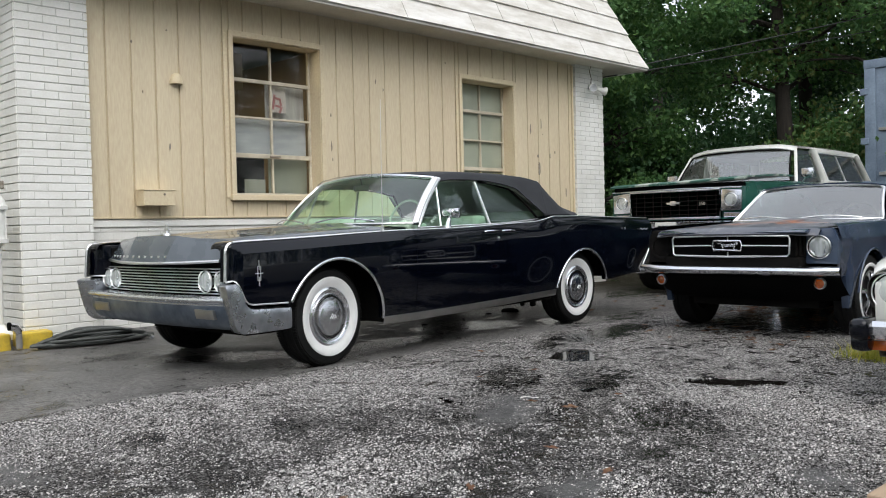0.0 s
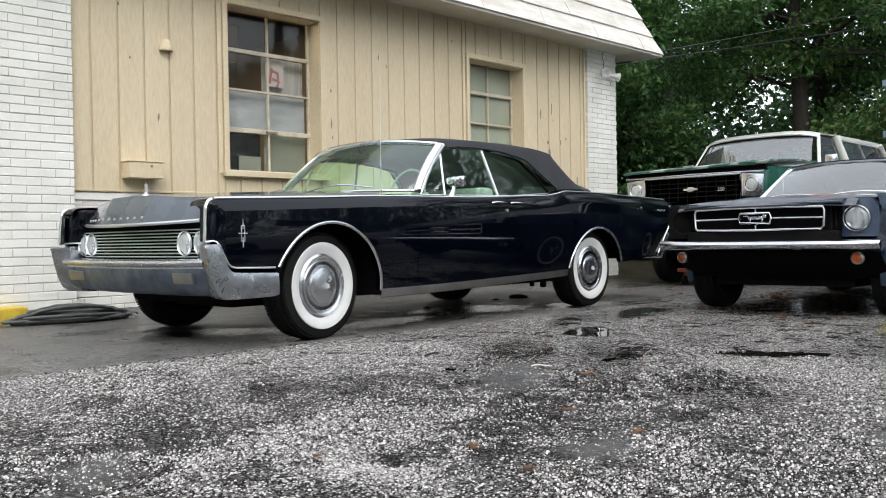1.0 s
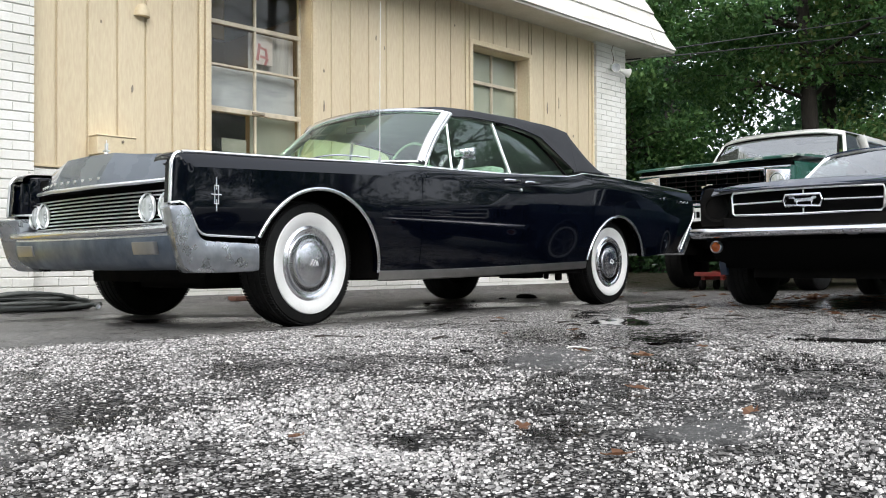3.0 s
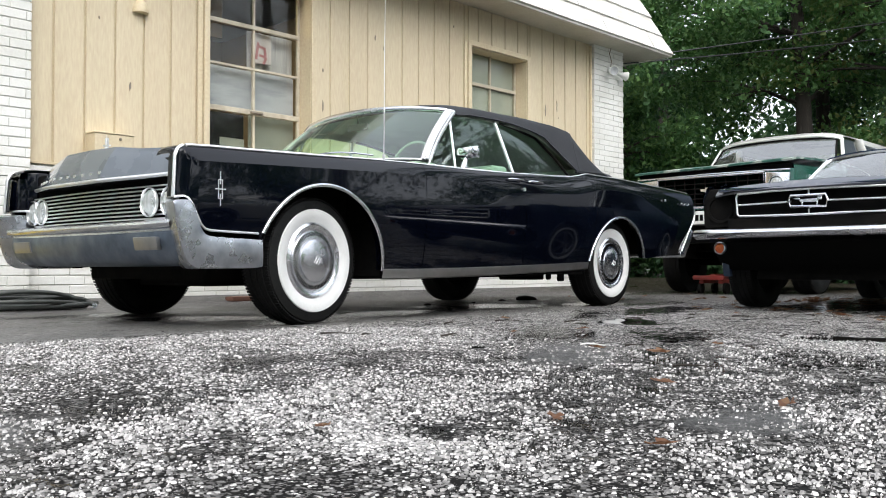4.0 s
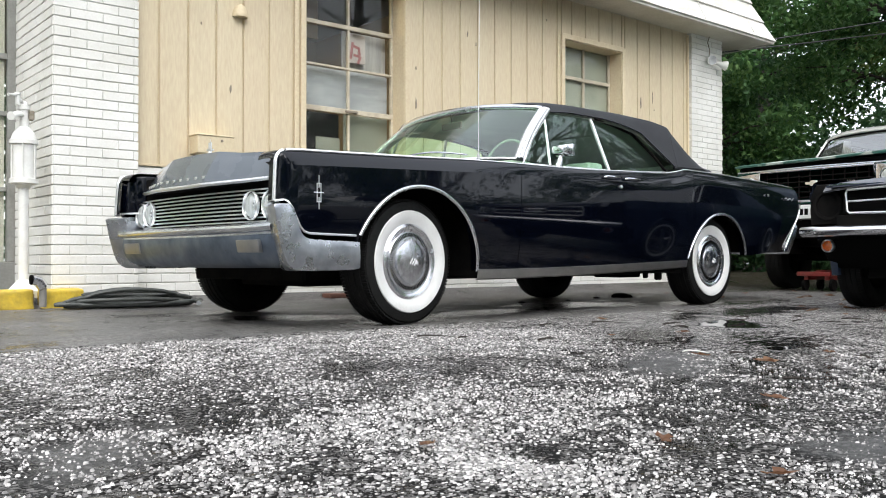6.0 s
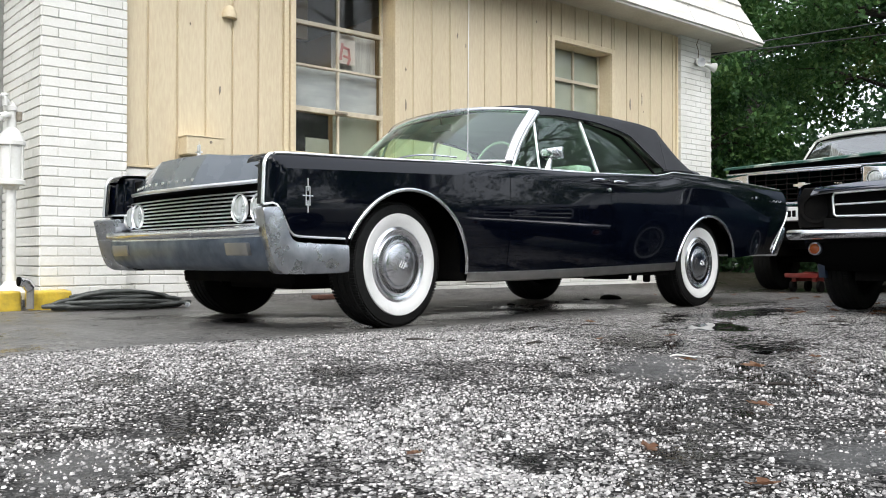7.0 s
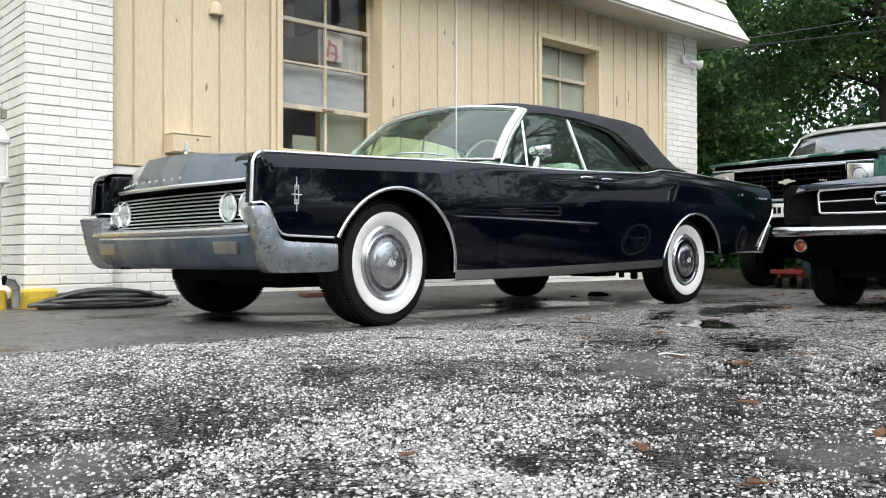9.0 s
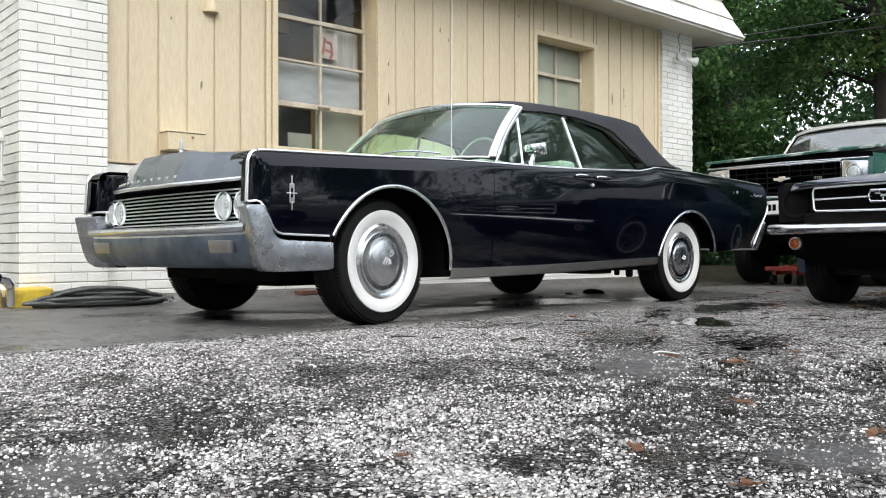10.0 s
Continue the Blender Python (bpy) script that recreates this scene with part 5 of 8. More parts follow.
    slim = curve([(-0.95, 0.87), (-0.80, 0.90), (-0.62, 0.96), (-0.40, 1.0)])

    def hood_f(u, y):
        a = abs(y)
        if u < 0:   # nose face, u from -1 (lip) to 0 (crest)
            k = 1 + u
            top = spine(-0.82) + crown(a)
            lip = 0.757 + 0.016 * (a / 0.8) ** 2
            z = lip + (top - lip) * (k + 0.10 * k * (1 - k))
            x = -0.890 + nose(a) + 0.075 * k + 0.015 * k * k * k
            return (x, y * slim(x), z)
        x = -0.80 + nose(a) * (1 - u) + u * 1.50
        return (x, y * slim(x), spine(x) + crown(a))
    us = [-1, -0.85, -0.7, -0.55, -0.4, -0.25, -0.14, -0.06, 0.0, 0.010, 0.025, 0.06] + span(0.1, 1.0, 22)
    part("hood", sheeted(us, ys, hood_f, -0.01), M_HOODREFLECT, car, "glossy black hood with raised centre", 9)
    for sgn in (-1, 1):
        bm = bmesh.new()
        sheet(bm, span(-0.66, 0.72, 20), [0, 1], lambda u, v: (u, sgn * (0.80 * slim(u) + (0.835 - 0.80 * slim(u)) * v), spine(u) + crown(0.8) - 0.012 + v * (CAR_Z(u) + 0.016 - spine(u) - crown(0.8) + 0.0)))
        part("hood_gap", bm, M_BLACK, car)
    pts = [hood_f(-1, y) for y in ys]
    strip(car, "hood_lip", [(x - 0.011, y, z - 0.002) for x, y, z in pts], 0.0125, M_BRIGHT, 0.9, "bright hood lip moulding")
    # black sheet that stands for the shade up behind the lip
    part("grille_soffit", sheeted([0, 1], ys, lambda u, y: (hood_f(-1, y)[0] + u * (-0.72 - hood_f(-1, y)[0]), y * (0.9 + 0.1 * u), hood_f(-1, y)[2] - 0.006)), M_SLOT, car, "black sheet for the shade behind the hood lip", 0)
    for k in range(11):
        y = 0.68 - k * 0.096
        x, yy, z = hood_f(-0.80, y)
        part("name_bar", boxed(x - 0.012, x + 0.004, yy - 0.012, yy + 0.012, z - 0.010, z + 0.012, 0.002, 1), M_BRIGHT, car, "small bright letter bar", 0)
    bm = bmesh.new()
    lathe(bm, [(0.030, 0.0), (0.026, 0.012), (0.012, 0.02), (0.010, 0.03)], 16, "z", (-0.69, 0.03, 0.950))
    tube(bm, [(-0.69, 0.03, 0.972), (-0.69, 0.03, 1.052)], lambda t: 0.006 * (1.2 - t), 6)
    box(bm, -0.70, -0.68, 0.004, 0.056, 0.985, 0.993)
    box(bm, -0.694, -0.686, 0.016, 0.021, 0.972, 1.032)
    box(bm, -0.694, -0.686, 0.039, 0.044, 0.972, 1.032)
    part("hood_ornament", bm, M_BRIGHT, car, "upright chrome hood ornament", 40)
    # cowl and wipers
    bm = sheeted(span(0.70, 1.02, 6), ys, lambda x, y: (x - 0.0, y, 1.004 + (x - 0.70) * 0.05 + crown(abs(y)) * 1.1))
    part("cowl", bm, M_BLACK, car, "black cowl panel", 30)
    # grille
    part("grille_back", boxed(-0.730, -0.70, -0.80, 0.80, 0.50, 0.770), M_SLOT, car, "black grille opening", 0)
    for k in range(9):
        z = 0.553 + k * 0.0206
        pts = [(-0.802 + 0.045 * (abs(y) / 0.8) ** 2, y, z) for y in span(-0.76, 0.76, 14)]
        strip(car, "grille_bar", pts, 0.0050, M_BRIGHT, 0.9, "", 8)
    for y in (-0.598, -0.752, 0.598, 0.752):
        lamp_unit(car, (-0.795 + 0.020 * (abs(y) > 0.7), y, 0.634), 0.0755)
    # front bumper: rolled bar, broad leaning face and tall wrapped ends
    prof = [(-0.76, 0.538), (-0.86, 0.538), (-0.888, 0.535), (-0.903, 0.527), (-0.909, 0.514), (-0.905, 0.501), (-0.894, 0.492), (-0.880, 0.488), (-0.8795, 0.478), (-0.880, 0.45), (-0.873, 0.41), (-0.857, 0.37), (-0.835, 0.338), (-0.80, 0.318), (-0.76, 0.311), (-0.66, 0.311)]

    def bumper_f(y, v):
        px, pz = prof[int(v)]
        return (px + 0.035 * (abs(y) / 0.86) ** 2.5, y, pz + 0.006 * (abs(y) / 0.86) ** 3)
    fb = part("front_bumper", sheeted(span(-0.90, 0.90, 30), list(range(0, 9)), bumper_f), M_BUMPER, car, "wide chrome front bumper bar", 40)
    part("bumper_face", sheeted(span(-0.90, 0.90, 30), list(range(8, len(prof))), bumper_f), M_APRON, fb, "dull chrome bumper face, dark blue-grey reflections put into its colour", 40)

    BLADE_TOP = curve([(-0.908, 0.614), (-0.90, 0.621), (-0.88, 0.625), (-0.825, 0.627), (-0.806, 0.620), (-0.785, 0.585), (-0.760, 0.512), (-0.735, 0.474), (-0.70, 0.459), (-0.60, 0.455), (-0.395, 0.448)])
    BLADE_LOW = curve([(-0.908, 0.606), (-0.904, 0.585), (-0.892, 0.520), (-0.872, 0.440), (-0.848, 0.368), (-0.82, 0.325), (-0.77, 0.302), (-0.70, 0.300), (-0.44, 0.303), (-0.395, 0.31)])

    def blade(x, sgn):
        zb, zt = BLADE_LOW(x), BLADE_TOP(x)
        r = min(0.010, (zt - zb) * 0.45)
        ring = [(0.825, zb), (0.90, zb), (0.995 - r, zb), (0.995 - 0.3 * r, zb + 0.3 * r)]
        for t in span(0, 1, 6):
            ring.append((0.995 + 0.004 * math.sin(math.pi * t), zb + r + (zt - zb - 2 * r) * t))
        ring += [(0.995 - 0.3 * r, zt - 0.3 * r), (0.995 - r, zt), (0.90, zt), (0.825, zt), (0.820, zt * 0.7 + zb * 0.3), (0.820, zt * 0.3 + zb * 0.7)]
        lean = min(1.0, max(0.0, (-0.68 - x) / 0.15))
        return [(x + 0.055 * (1.0 - y) / 0.18 * lean + (0.02 * (zt - z) if x > -0.45 else 0.0), sgn * y, z) for y, z in ring]
    for sgn in (-1, 1):
        px = sgn * 0.685
        bm = boxed(-0.894, -0.868, px - 0.105, px + 0.105, 0.392, 0.456, 0.006, 2)
        for v in bm.verts:
            v.co.x += 0.012 * (0.456 - v.co.z) / 0.06 + 0.018
        lamp = part("parking_lamp", bm, M_ROCKER, fb, "recessed rectangular parking lamp frame", 40)
        bm = boxed(-0.880, -0.872, px - 0.090, px + 0.090, 0.402, 0.446, 0.004, 1)
        for v in bm.verts:
            v.co.x += 0.012 * (0.456 - v.co.z) / 0.06 + 0.0165
        part("lens", bm, M_LENS, lamp, "clear grey parking lamp lens", 40)
        bm = bmesh.new()
        stations = [-0.908, -0.906, -0.903, -0.899, -0.893, -0.885] + span(-0.877, -0.70, 18) + span(-0.68, -0.395, 10)
        rings = [[bm.verts.new(p) for p in blade(x, sgn)] for x in stations]
        n = len(rings[0])
        for a, b in zip(rings, rings[1:]):
            for k in range(n):
                bm.faces.new((a[k], a[(k + 1) % n], b[(k + 1) % n], b[k]))
        bm.faces.new(rings[0])
        bm.faces.new(rings[-1])
        bmesh.ops.recalc_face_normals(bm, faces=bm.faces)
        part("bumper_end", bm, M_BLADE, fb, "tall wrapped and pitted chrome bumper end", 32)
        pts = [(-0.868, 0.640), (-0.825, 0.647), (-0.806, 0.640), (-0.788, 0.612), (-0.765, 0.556), (-0.745, 0.515), (-0.722, 0.494), (-0.69, 0.486), (-0.55, 0.482), (-0.41, 0.479)]
        strip(car, "bumper_moulding", [(x, sgn * (side_point(max(x, -0.846), 0.0)[1] + 0.001), z) for x, z in pts], 0.0062, M_BRIGHT, 1.0, "thin bright moulding above the bumper end")
    part("number_plate_bracket", boxed(-0.876, -0.85, 0.10, 0.25, 0.455, 0.464, 0.002, 1), M_SLOT, car, "black plate bracket", 0)
    # tail
    bm = bmesh.new()
    prism(bm, [(4.30, 0.42), (4.40, 0.44), (4.56, 0.62), (4.66, 0.82), (4.64, 0.95), (4.60, 1.005), (4.2, 1.010)], -0.93, 0.93, 0.01)
    part("tail_panel", bm, M_BLACK, car, "black tail panel")
    part("rear_bumper", prismed([(4.42, 0.42), (4.52, 0.40), (4.66, 0.56), (4.70, 0.66), (4.60, 0.70), (4.5, 0.6)], -0.95, 0.95, 0.02), M_OLDCHROME, car, "chrome rear bumper")
    bm = sheeted(span(3.15, 4.60, 16), ys, lambda x, y: (x, y * 1.03, CAR_Z(x) + 0.022 - 0.02 * (abs(y) / 0.8) ** 3))
    part("deck_lid", bm, M_BLACK, car, "glossy black deck lid", 30)
    part("fuel_cap", lathed([(0.012, 0.0), (0.012, -0.008), (0.001, -0.010)], 14, "y", (4.02, -0.995, 0.905)), M_BRIGHT, car)
    bm = bmesh.new()
    pts = [(4.36 + 0.02 * k, -0.985 - 0.001, 0.893 + 0.010 * math.sin(k * 1.7)) for k in range(9)]
    tube(bm, pts, 0.003, 5)
    part("script_badge", bm, M_BRIGHT, car, "thin bright script badge as a wavy bar")
    # greenhouse
    def glass_base(x):
        return (x, 0.872, 0.962 + 0.020 * (x - 1.0) + 0.03 * max(0.0, x - 2.1) * 1.6)

    def glass_top(x):
        return (x, 0.748, curve([(1.30, 1.335), (1.6, 1.358), (1.9, 1.356), (2.2, 1.325), (2.42, 1.285)])(x))
    ws_top = curve([(0, 1.185), (0.3, 1.20), (0.55, 1.25), (0.735, 1.345)])
    ws_base = curve([(0, 0.66), (0.3, 0.69), (0.6, 0.79), (0.80, 0.93), (0.84, 0.98)])

    def ws(u, v):
        yb, yt = 0.84 * u, 0.735 * u
        b = Vector((ws_base(abs(yb)), yb, 1.005 - 0.01 * abs(u)))
        t = Vector((ws_top(abs(yt)), yt, 1.418 - 0.050 * abs(u) ** 2))
        p = b.lerp(t, v)
        p.x -= 0.025 * math.sin(math.pi * v)
        return p
    part("windshield", sheeted(span(-1, 1, 24), span(0, 1, 8), ws), M_WSGLASS, car, "wet curved windshield", 60)
    for sgn in (-1, 1):
        pts = [ws(sgn, v) + Vector((0.0, 0, 0)) for v in span(0, 1, 8)]
        bm = bmesh.new()
        for dx, dy, r in ((0.0, 0.0, 0.020), (0.026, 0.005, 0.023), (0.052, 0.008, 0.020)):
            tube(bm, [p + Vector((dx, sgn * dy, 0)) for p in pts], r, 8)
        part("windshield_pillar", bm, M_BRIGHT, car, "bright windshield pillar", 50)
    strip(car, "windshield_header", [ws(u, 1.0) + Vector((0.0, 0, 0.006)) for u in span(-1, 1, 24)], 0.020, M_OLDCHROME, 0.9, "bright windshield header")
    strip(car, "windshield_base_trim", [ws(u, 0.0) + Vector((-0.004, 0, 0.002)) for u in span(-1, 1, 24)], 0.009, M_BRIGHT, 1.0, "bright trim at the windshield base")
    for y0, y1, dx in ((-0.62, -0.06, 0.0), (0.10, 0.66, 0.0)):
        pts = [(ws_base(abs(y)) - 0.045, y, 1.022 + 0.03 * math.sin(math.pi * (y - y0) / (y1 - y0))) for y in span(y0, y1, 10)]
        strip(car, "wiper", pts, 0.006, M_OLDCHROME, 1.0, "chrome wiper blade")
    for sgn in (-1, 1):
        def pane(name, quad):
            bm = bmesh.new()
            q = []
            for base, x in quad:
                p = glass_base(x) if base else glass_top(x)
                q.append(bm.verts.new((p[0], sgn * p[1], p[2])))
            bm.faces.new(q)
            bmesh.ops.subdivide_edges(bm, edges=bm.edges[:], cuts=3, use_grid_fill=True)
            bmesh.ops.recalc_face_normals(bm, faces=bm.faces)
            return part(name, bm, M_CARGLASS, car, "green tinted side glass", 60)
        pane("vent_window", [(1, 1.02), (1, 1.262), (0, 1.345), (0, 1.325)])
        pane("front_side_window", [(1, 1.275), (1, 1.900), (0, 1.835), (0, 1.36)])
        pane("rear_side_window", [(1, 1.920), (1, 2.62), (0, 2.36), (0, 1.875)])

        def gp(base, x, k=0.0, dy=0.0):
            p, q = glass_base(x), glass_top(x)
            return (p[0], sgn * (p[1] + dy), p[2]) if base else (q[0], sgn * (q[1] + dy), q[2])
        strip(car, "vent_frame", [gp(1, 1.268), gp(0, 1.350)], 0.009, M_BRIGHT, 1, "bright vent window frame")
        strip(car, "vent_frame", [gp(1, 1.0), gp(0, 1.325)], 0.008, M_BRIGHT, 1, "bright vent window frame")
        strip(car, "window_divider", [gp(1, 1.910), gp(0, 1.855)], 0.013, M_BRIGHT, 1, "bright window divider")
        strip(car, "belt_trim", [gp(1, x, dy=0.012) for x in span(1.0, 2.66, 16)], 0.009, M_BRIGHT, 0.7, "bright belt moulding")
        strip(car, "window_frame_trim", [gp(0, 1.9, dy=0.004), gp(0, 2.1, dy=0.004), gp(0, 2.36, dy=0.004), (2.52, sgn * 0.825, 1.15), gp(1, 2.63, dy=0.004)], 0.010, M_DARK, 1.0, "dark rubber window edge")
        # belt ledge between glass and shoulder
        bm = bmesh.new()
        us = span(0.86, 3.0, 30)

        def ledge(u, v):
            x, y, z = side_point(u, 2.0)
            b = glass_base(u)
            return (u, sgn * (y - 0.01 + v * (b[1] - 0.02 - y + 0.01)), z + 0.006 + v * (max(b[2], z + 0.006) - z - 0.006))
        sheet(bm, us, [0, 0.5, 1], ledge)
        part("belt_ledge", bm, M_BLACK, car)
        # door handles and lock
        for x0, x1 in ((1.685, 1.862), (1.925, 2.10)):
            y = side_point((x0 + x1) / 2, 1.35)[1] + 0.022
            h = part("door_handle", tubed([(x0, sgn * (y - 0.014), 0.914), (x0 + 0.02, sgn * y, 0.920), (x1 - 0.02, sgn * y, 0.920), (x1, sgn * (y - 0.014), 0.915)], 0.009, 8, squash=0.8), M_CHROME, car, "chrome door handle", 50)
        part("door_lock", lathed([(0.013, 0.0), (0.013, -0.010 * -sgn), (0.001, -0.014 * -sgn)], 16, "y", (1.870, sgn * 0.997, 0.856)), M_BRIGHT, car, "round chrome lock")
    # soft top
    zc = curve([(1.20, 1.418), (1.35, 1.435), (1.7, 1.447), (2.1, 1.447), (2.45, 1.430), (2.60, 1.407), (2.68, 1.388), (2.705, 1.370), (3.05, 1.222), (3.40, 1.075)])
    shed = curve([(1.2, 0.031), (2.5, 0.031), (2.68, 0.034), (2.72, 0.052), (3.03, 0.165), (3.2, 0.09), (3.4, 0.012)])
    hw = curve([(1.20, 0.735), (1.6, 0.755), (2.3, 0.80), (2.6, 0.862), (2.68, 0.882), (3.03, 0.965), (3.2, 0.92), (3.40, 0.80)])

    def low(x):
        if x < 2.36:
            return curve([(1.28, 1.372), (1.34, 1.342), (1.6, 1.360), (1.9, 1.358), (2.2, 1.327), (2.36, 1.292)])(x)
        if x < 2.66:
            return 1.292 + (1.055 - 1.292) * (x - 2.36) / 0.30
        return 1.052

    def top_f(x, v):
        c, w, lo_ = zc(x), hw(x), low(x)
        a = abs(v)
        front_in = 0.0
        if x < 1.36:
            front_in = (1.36 - x)
        if a <= 0.8:
            k = a / 0.8
            y = w * 0.96 * k
            z = c - shed(x) * (0.52 * k * k + 0.48 * max(0.0, (k - 0.75) * 4) ** 2)
        else:
            k = (a - 0.8) / 0.2
            z0 = c - shed(x)
            z = z0 + (min(lo_, z0 - 0.02) - z0) * k
            y = w * 0.96 + (w * 0.04 + 0.05 * min(1.0, max(0.0, (z0 - z) / 0.3))) * (k ** 0.5 if k > 0 else 0)
        xx = x
        if x < 1.40:
            edge = ws_top(min(abs(y), 0.735)) + 0.012
            xx = edge + (x - 1.20) / 0.20 * (1.40 - edge)
        return (xx, math.copysign(y, v) if v else 0.0, z + 0.004)
    vs = [-1, -0.97, -0.94, -0.9, -0.86, -0.83, -0.8, -0.76, -0.7, -0.6, -0.45, -0.3, -0.15, 0]
    vs = vs + [-v for v in vs[-2::-1]]
    us = sorted(span(1.20, 3.40, 44) + [2.30, 2.33, 2.36, 2.39, 2.665, 2.68, 2.70, 2.72])
    part("soft_top", sheeted(us, vs, top_f, -0.008), M_TOP, car, "taut black canvas soft top", 40)
    part("headliner", sheeted(span(1.30, 3.30, 24), [v * 0.975 for v in vs], lambda x, v: (lambda p: (p[0], p[1] * 0.975, p[2] - 0.022))(top_f(x, v))), M_SEAT, car, "pale green cloth headliner", 40)
    for sgn in (-1, 1):
        pts = [top_f(x, sgn * 0.80) for x in span(1.5, 2.66, 20)]
        strip(car, "top_seam", [(x, y, z + 0.002) for x, y, z in pts], 0.005, M_TOP, 0.6, "stitched seam", 6)
        pts = [Vector(top_f(2.69, sgn * v)) + Vector((0, sgn * 0.004, 0)) for v in (0.8, 0.84, 0.88, 0.92, 0.96, 1.0)]
        strip(car, "top_seam", pts, 0.005, M_TOP, 0.6, "stitched seam", 6)
        part("top_fastener", lathed([(0.011, 0), (0.011, 0.012), (0.001, 0.014)], 10, "z", top_f(2.68, sgn * 0.79)), M_BRIGHT, car, "small bright fastener")
    strip(car, "top_welt", [(2.66, -0.925, 1.050), (3.0, -0.955, 1.052), (3.2, -0.90, 1.058), (3.37, -0.80, 1.066), (3.42, 0.0, 1.075), (3.37, 0.80, 1.066), (3.2, 0.90, 1.058), (3.0, 0.955, 1.052), (2.66, 0.925, 1.050)], 0.012, M_TOP, 0.8, "canvas welt at the foot of the top")
    # inside
    for x0, back_x, nm in ((1.45, 1.95, "front_seat"), (2.25, 2.75, "rear_seat")):
        bm = boxed(x0, back_x, -0.72, 0.72, 0.55, 0.76, 0.05, 3)
        box(bm, back_x - 0.06, back_x + 0.12, -0.72, 0.72, 0.60, 1.06 if nm == "front_seat" else 1.02, 0.05, 3)
        part(nm, bm, M_SEAT, car, "pale green leather bench seat", 45)
    part("dashboard", boxed(0.98, 1.22, -0.78, 0.78, 0.80, 1.0, 0.04, 3), M_SEAT, car, "pale green padded dashboard", 45)
    bm = bmesh.new()
    tube(bm, [Vector((1.36, -0.38, 1.02)) + Vector((0.055 * math.sin(a), 0.19 * math.cos(a), 0.18 * math.sin(a))) for a in span(0, 2 * math.pi * 23 / 24, 23)], 0.011, 8, closed=True)
    tube(bm, [(1.15, -0.38, 0.93), (1.36, -0.38, 1.02)], 0.02, 8)
    tube(bm, [(1.36, -0.55, 1.02), (1.345, -0.38, 1.01), (1.36, -0.21, 1.02)], 0.012, 6)
    part("steering_wheel", bm, M_SEAT, car, "pale steering wheel", 50)
    part("rear_view_mirror", boxed(1.20, 1.22, -0.10, 0.10, 1.295, 1.345, 0.008, 2), M_DASH, car, "interior mirror")
    strip(car, "mirror_stem", [(1.215, 0, 1.32), (1.20, 0, 1.40)], 0.006, M_DASH)
    part("interior_trim", sheeted([0, 1], span(-0.80, 0.80, 8), lambda u, y: (2.86 + 0.02 * u, y, 0.9 + 0.2 * u)), M_SEAT, car)
    part("headliner", sheeted(span(1.40, 2.62, 10), span(-0.70, 0.70, 8), lambda x, y: (x, y, zc(x) - 0.032)), M_SEAT, car, "pale top lining")
    # wing mirror
    bm = boxed(1.36, 1.385, -0.985, -0.84, 1.035, 1.115, 0.008, 2)
    box(bm, 1.300, 1.366, -0.975, -0.85, 1.042, 1.108, 0.022, 3)
    tube(bm, [(1.315, -0.905, 0.962), (1.322, -0.908, 1.0), (1.335, -0.912, 1.045)], lambda t: 0.022 * (1.25 - 0.6 * t), 10)
    lathe(bm, [(0.034, 0.0), (0.03, 0.008), (0.02, 0.014)], 16, "z", (1.315, -0.905, 0.958))
    part("wing_mirror", bm, M_CHROME, car, "chrome wing mirror", 40)
    # radio antenna
    bm = bmesh.new()
    tube(bm, [(0.575, -0.895, 0.945), (0.575, -0.895, 0.985)], 0.010, 10)
    tube(bm, [(0.575, -0.895, 0.985), (0.580, -0.893, 1.45), (0.590, -0.890, 1.94)], lambda t: 0.0032 - 0.0014 * t, 6)
    part("antenna", bm, M_BRIGHT, car, "thin raised radio antenna", 60)
    for x, turn in ((0.0, 6.0), (3.2, 0.0)):
        for sgn in (-1, 1):
            wheel_parts(car, (x, sgn * 0.815, 0.345), sgn, 0.345, 0.205, 0.215, "dome", (0.209, 0.279), turn)
    return car


build_convertible()


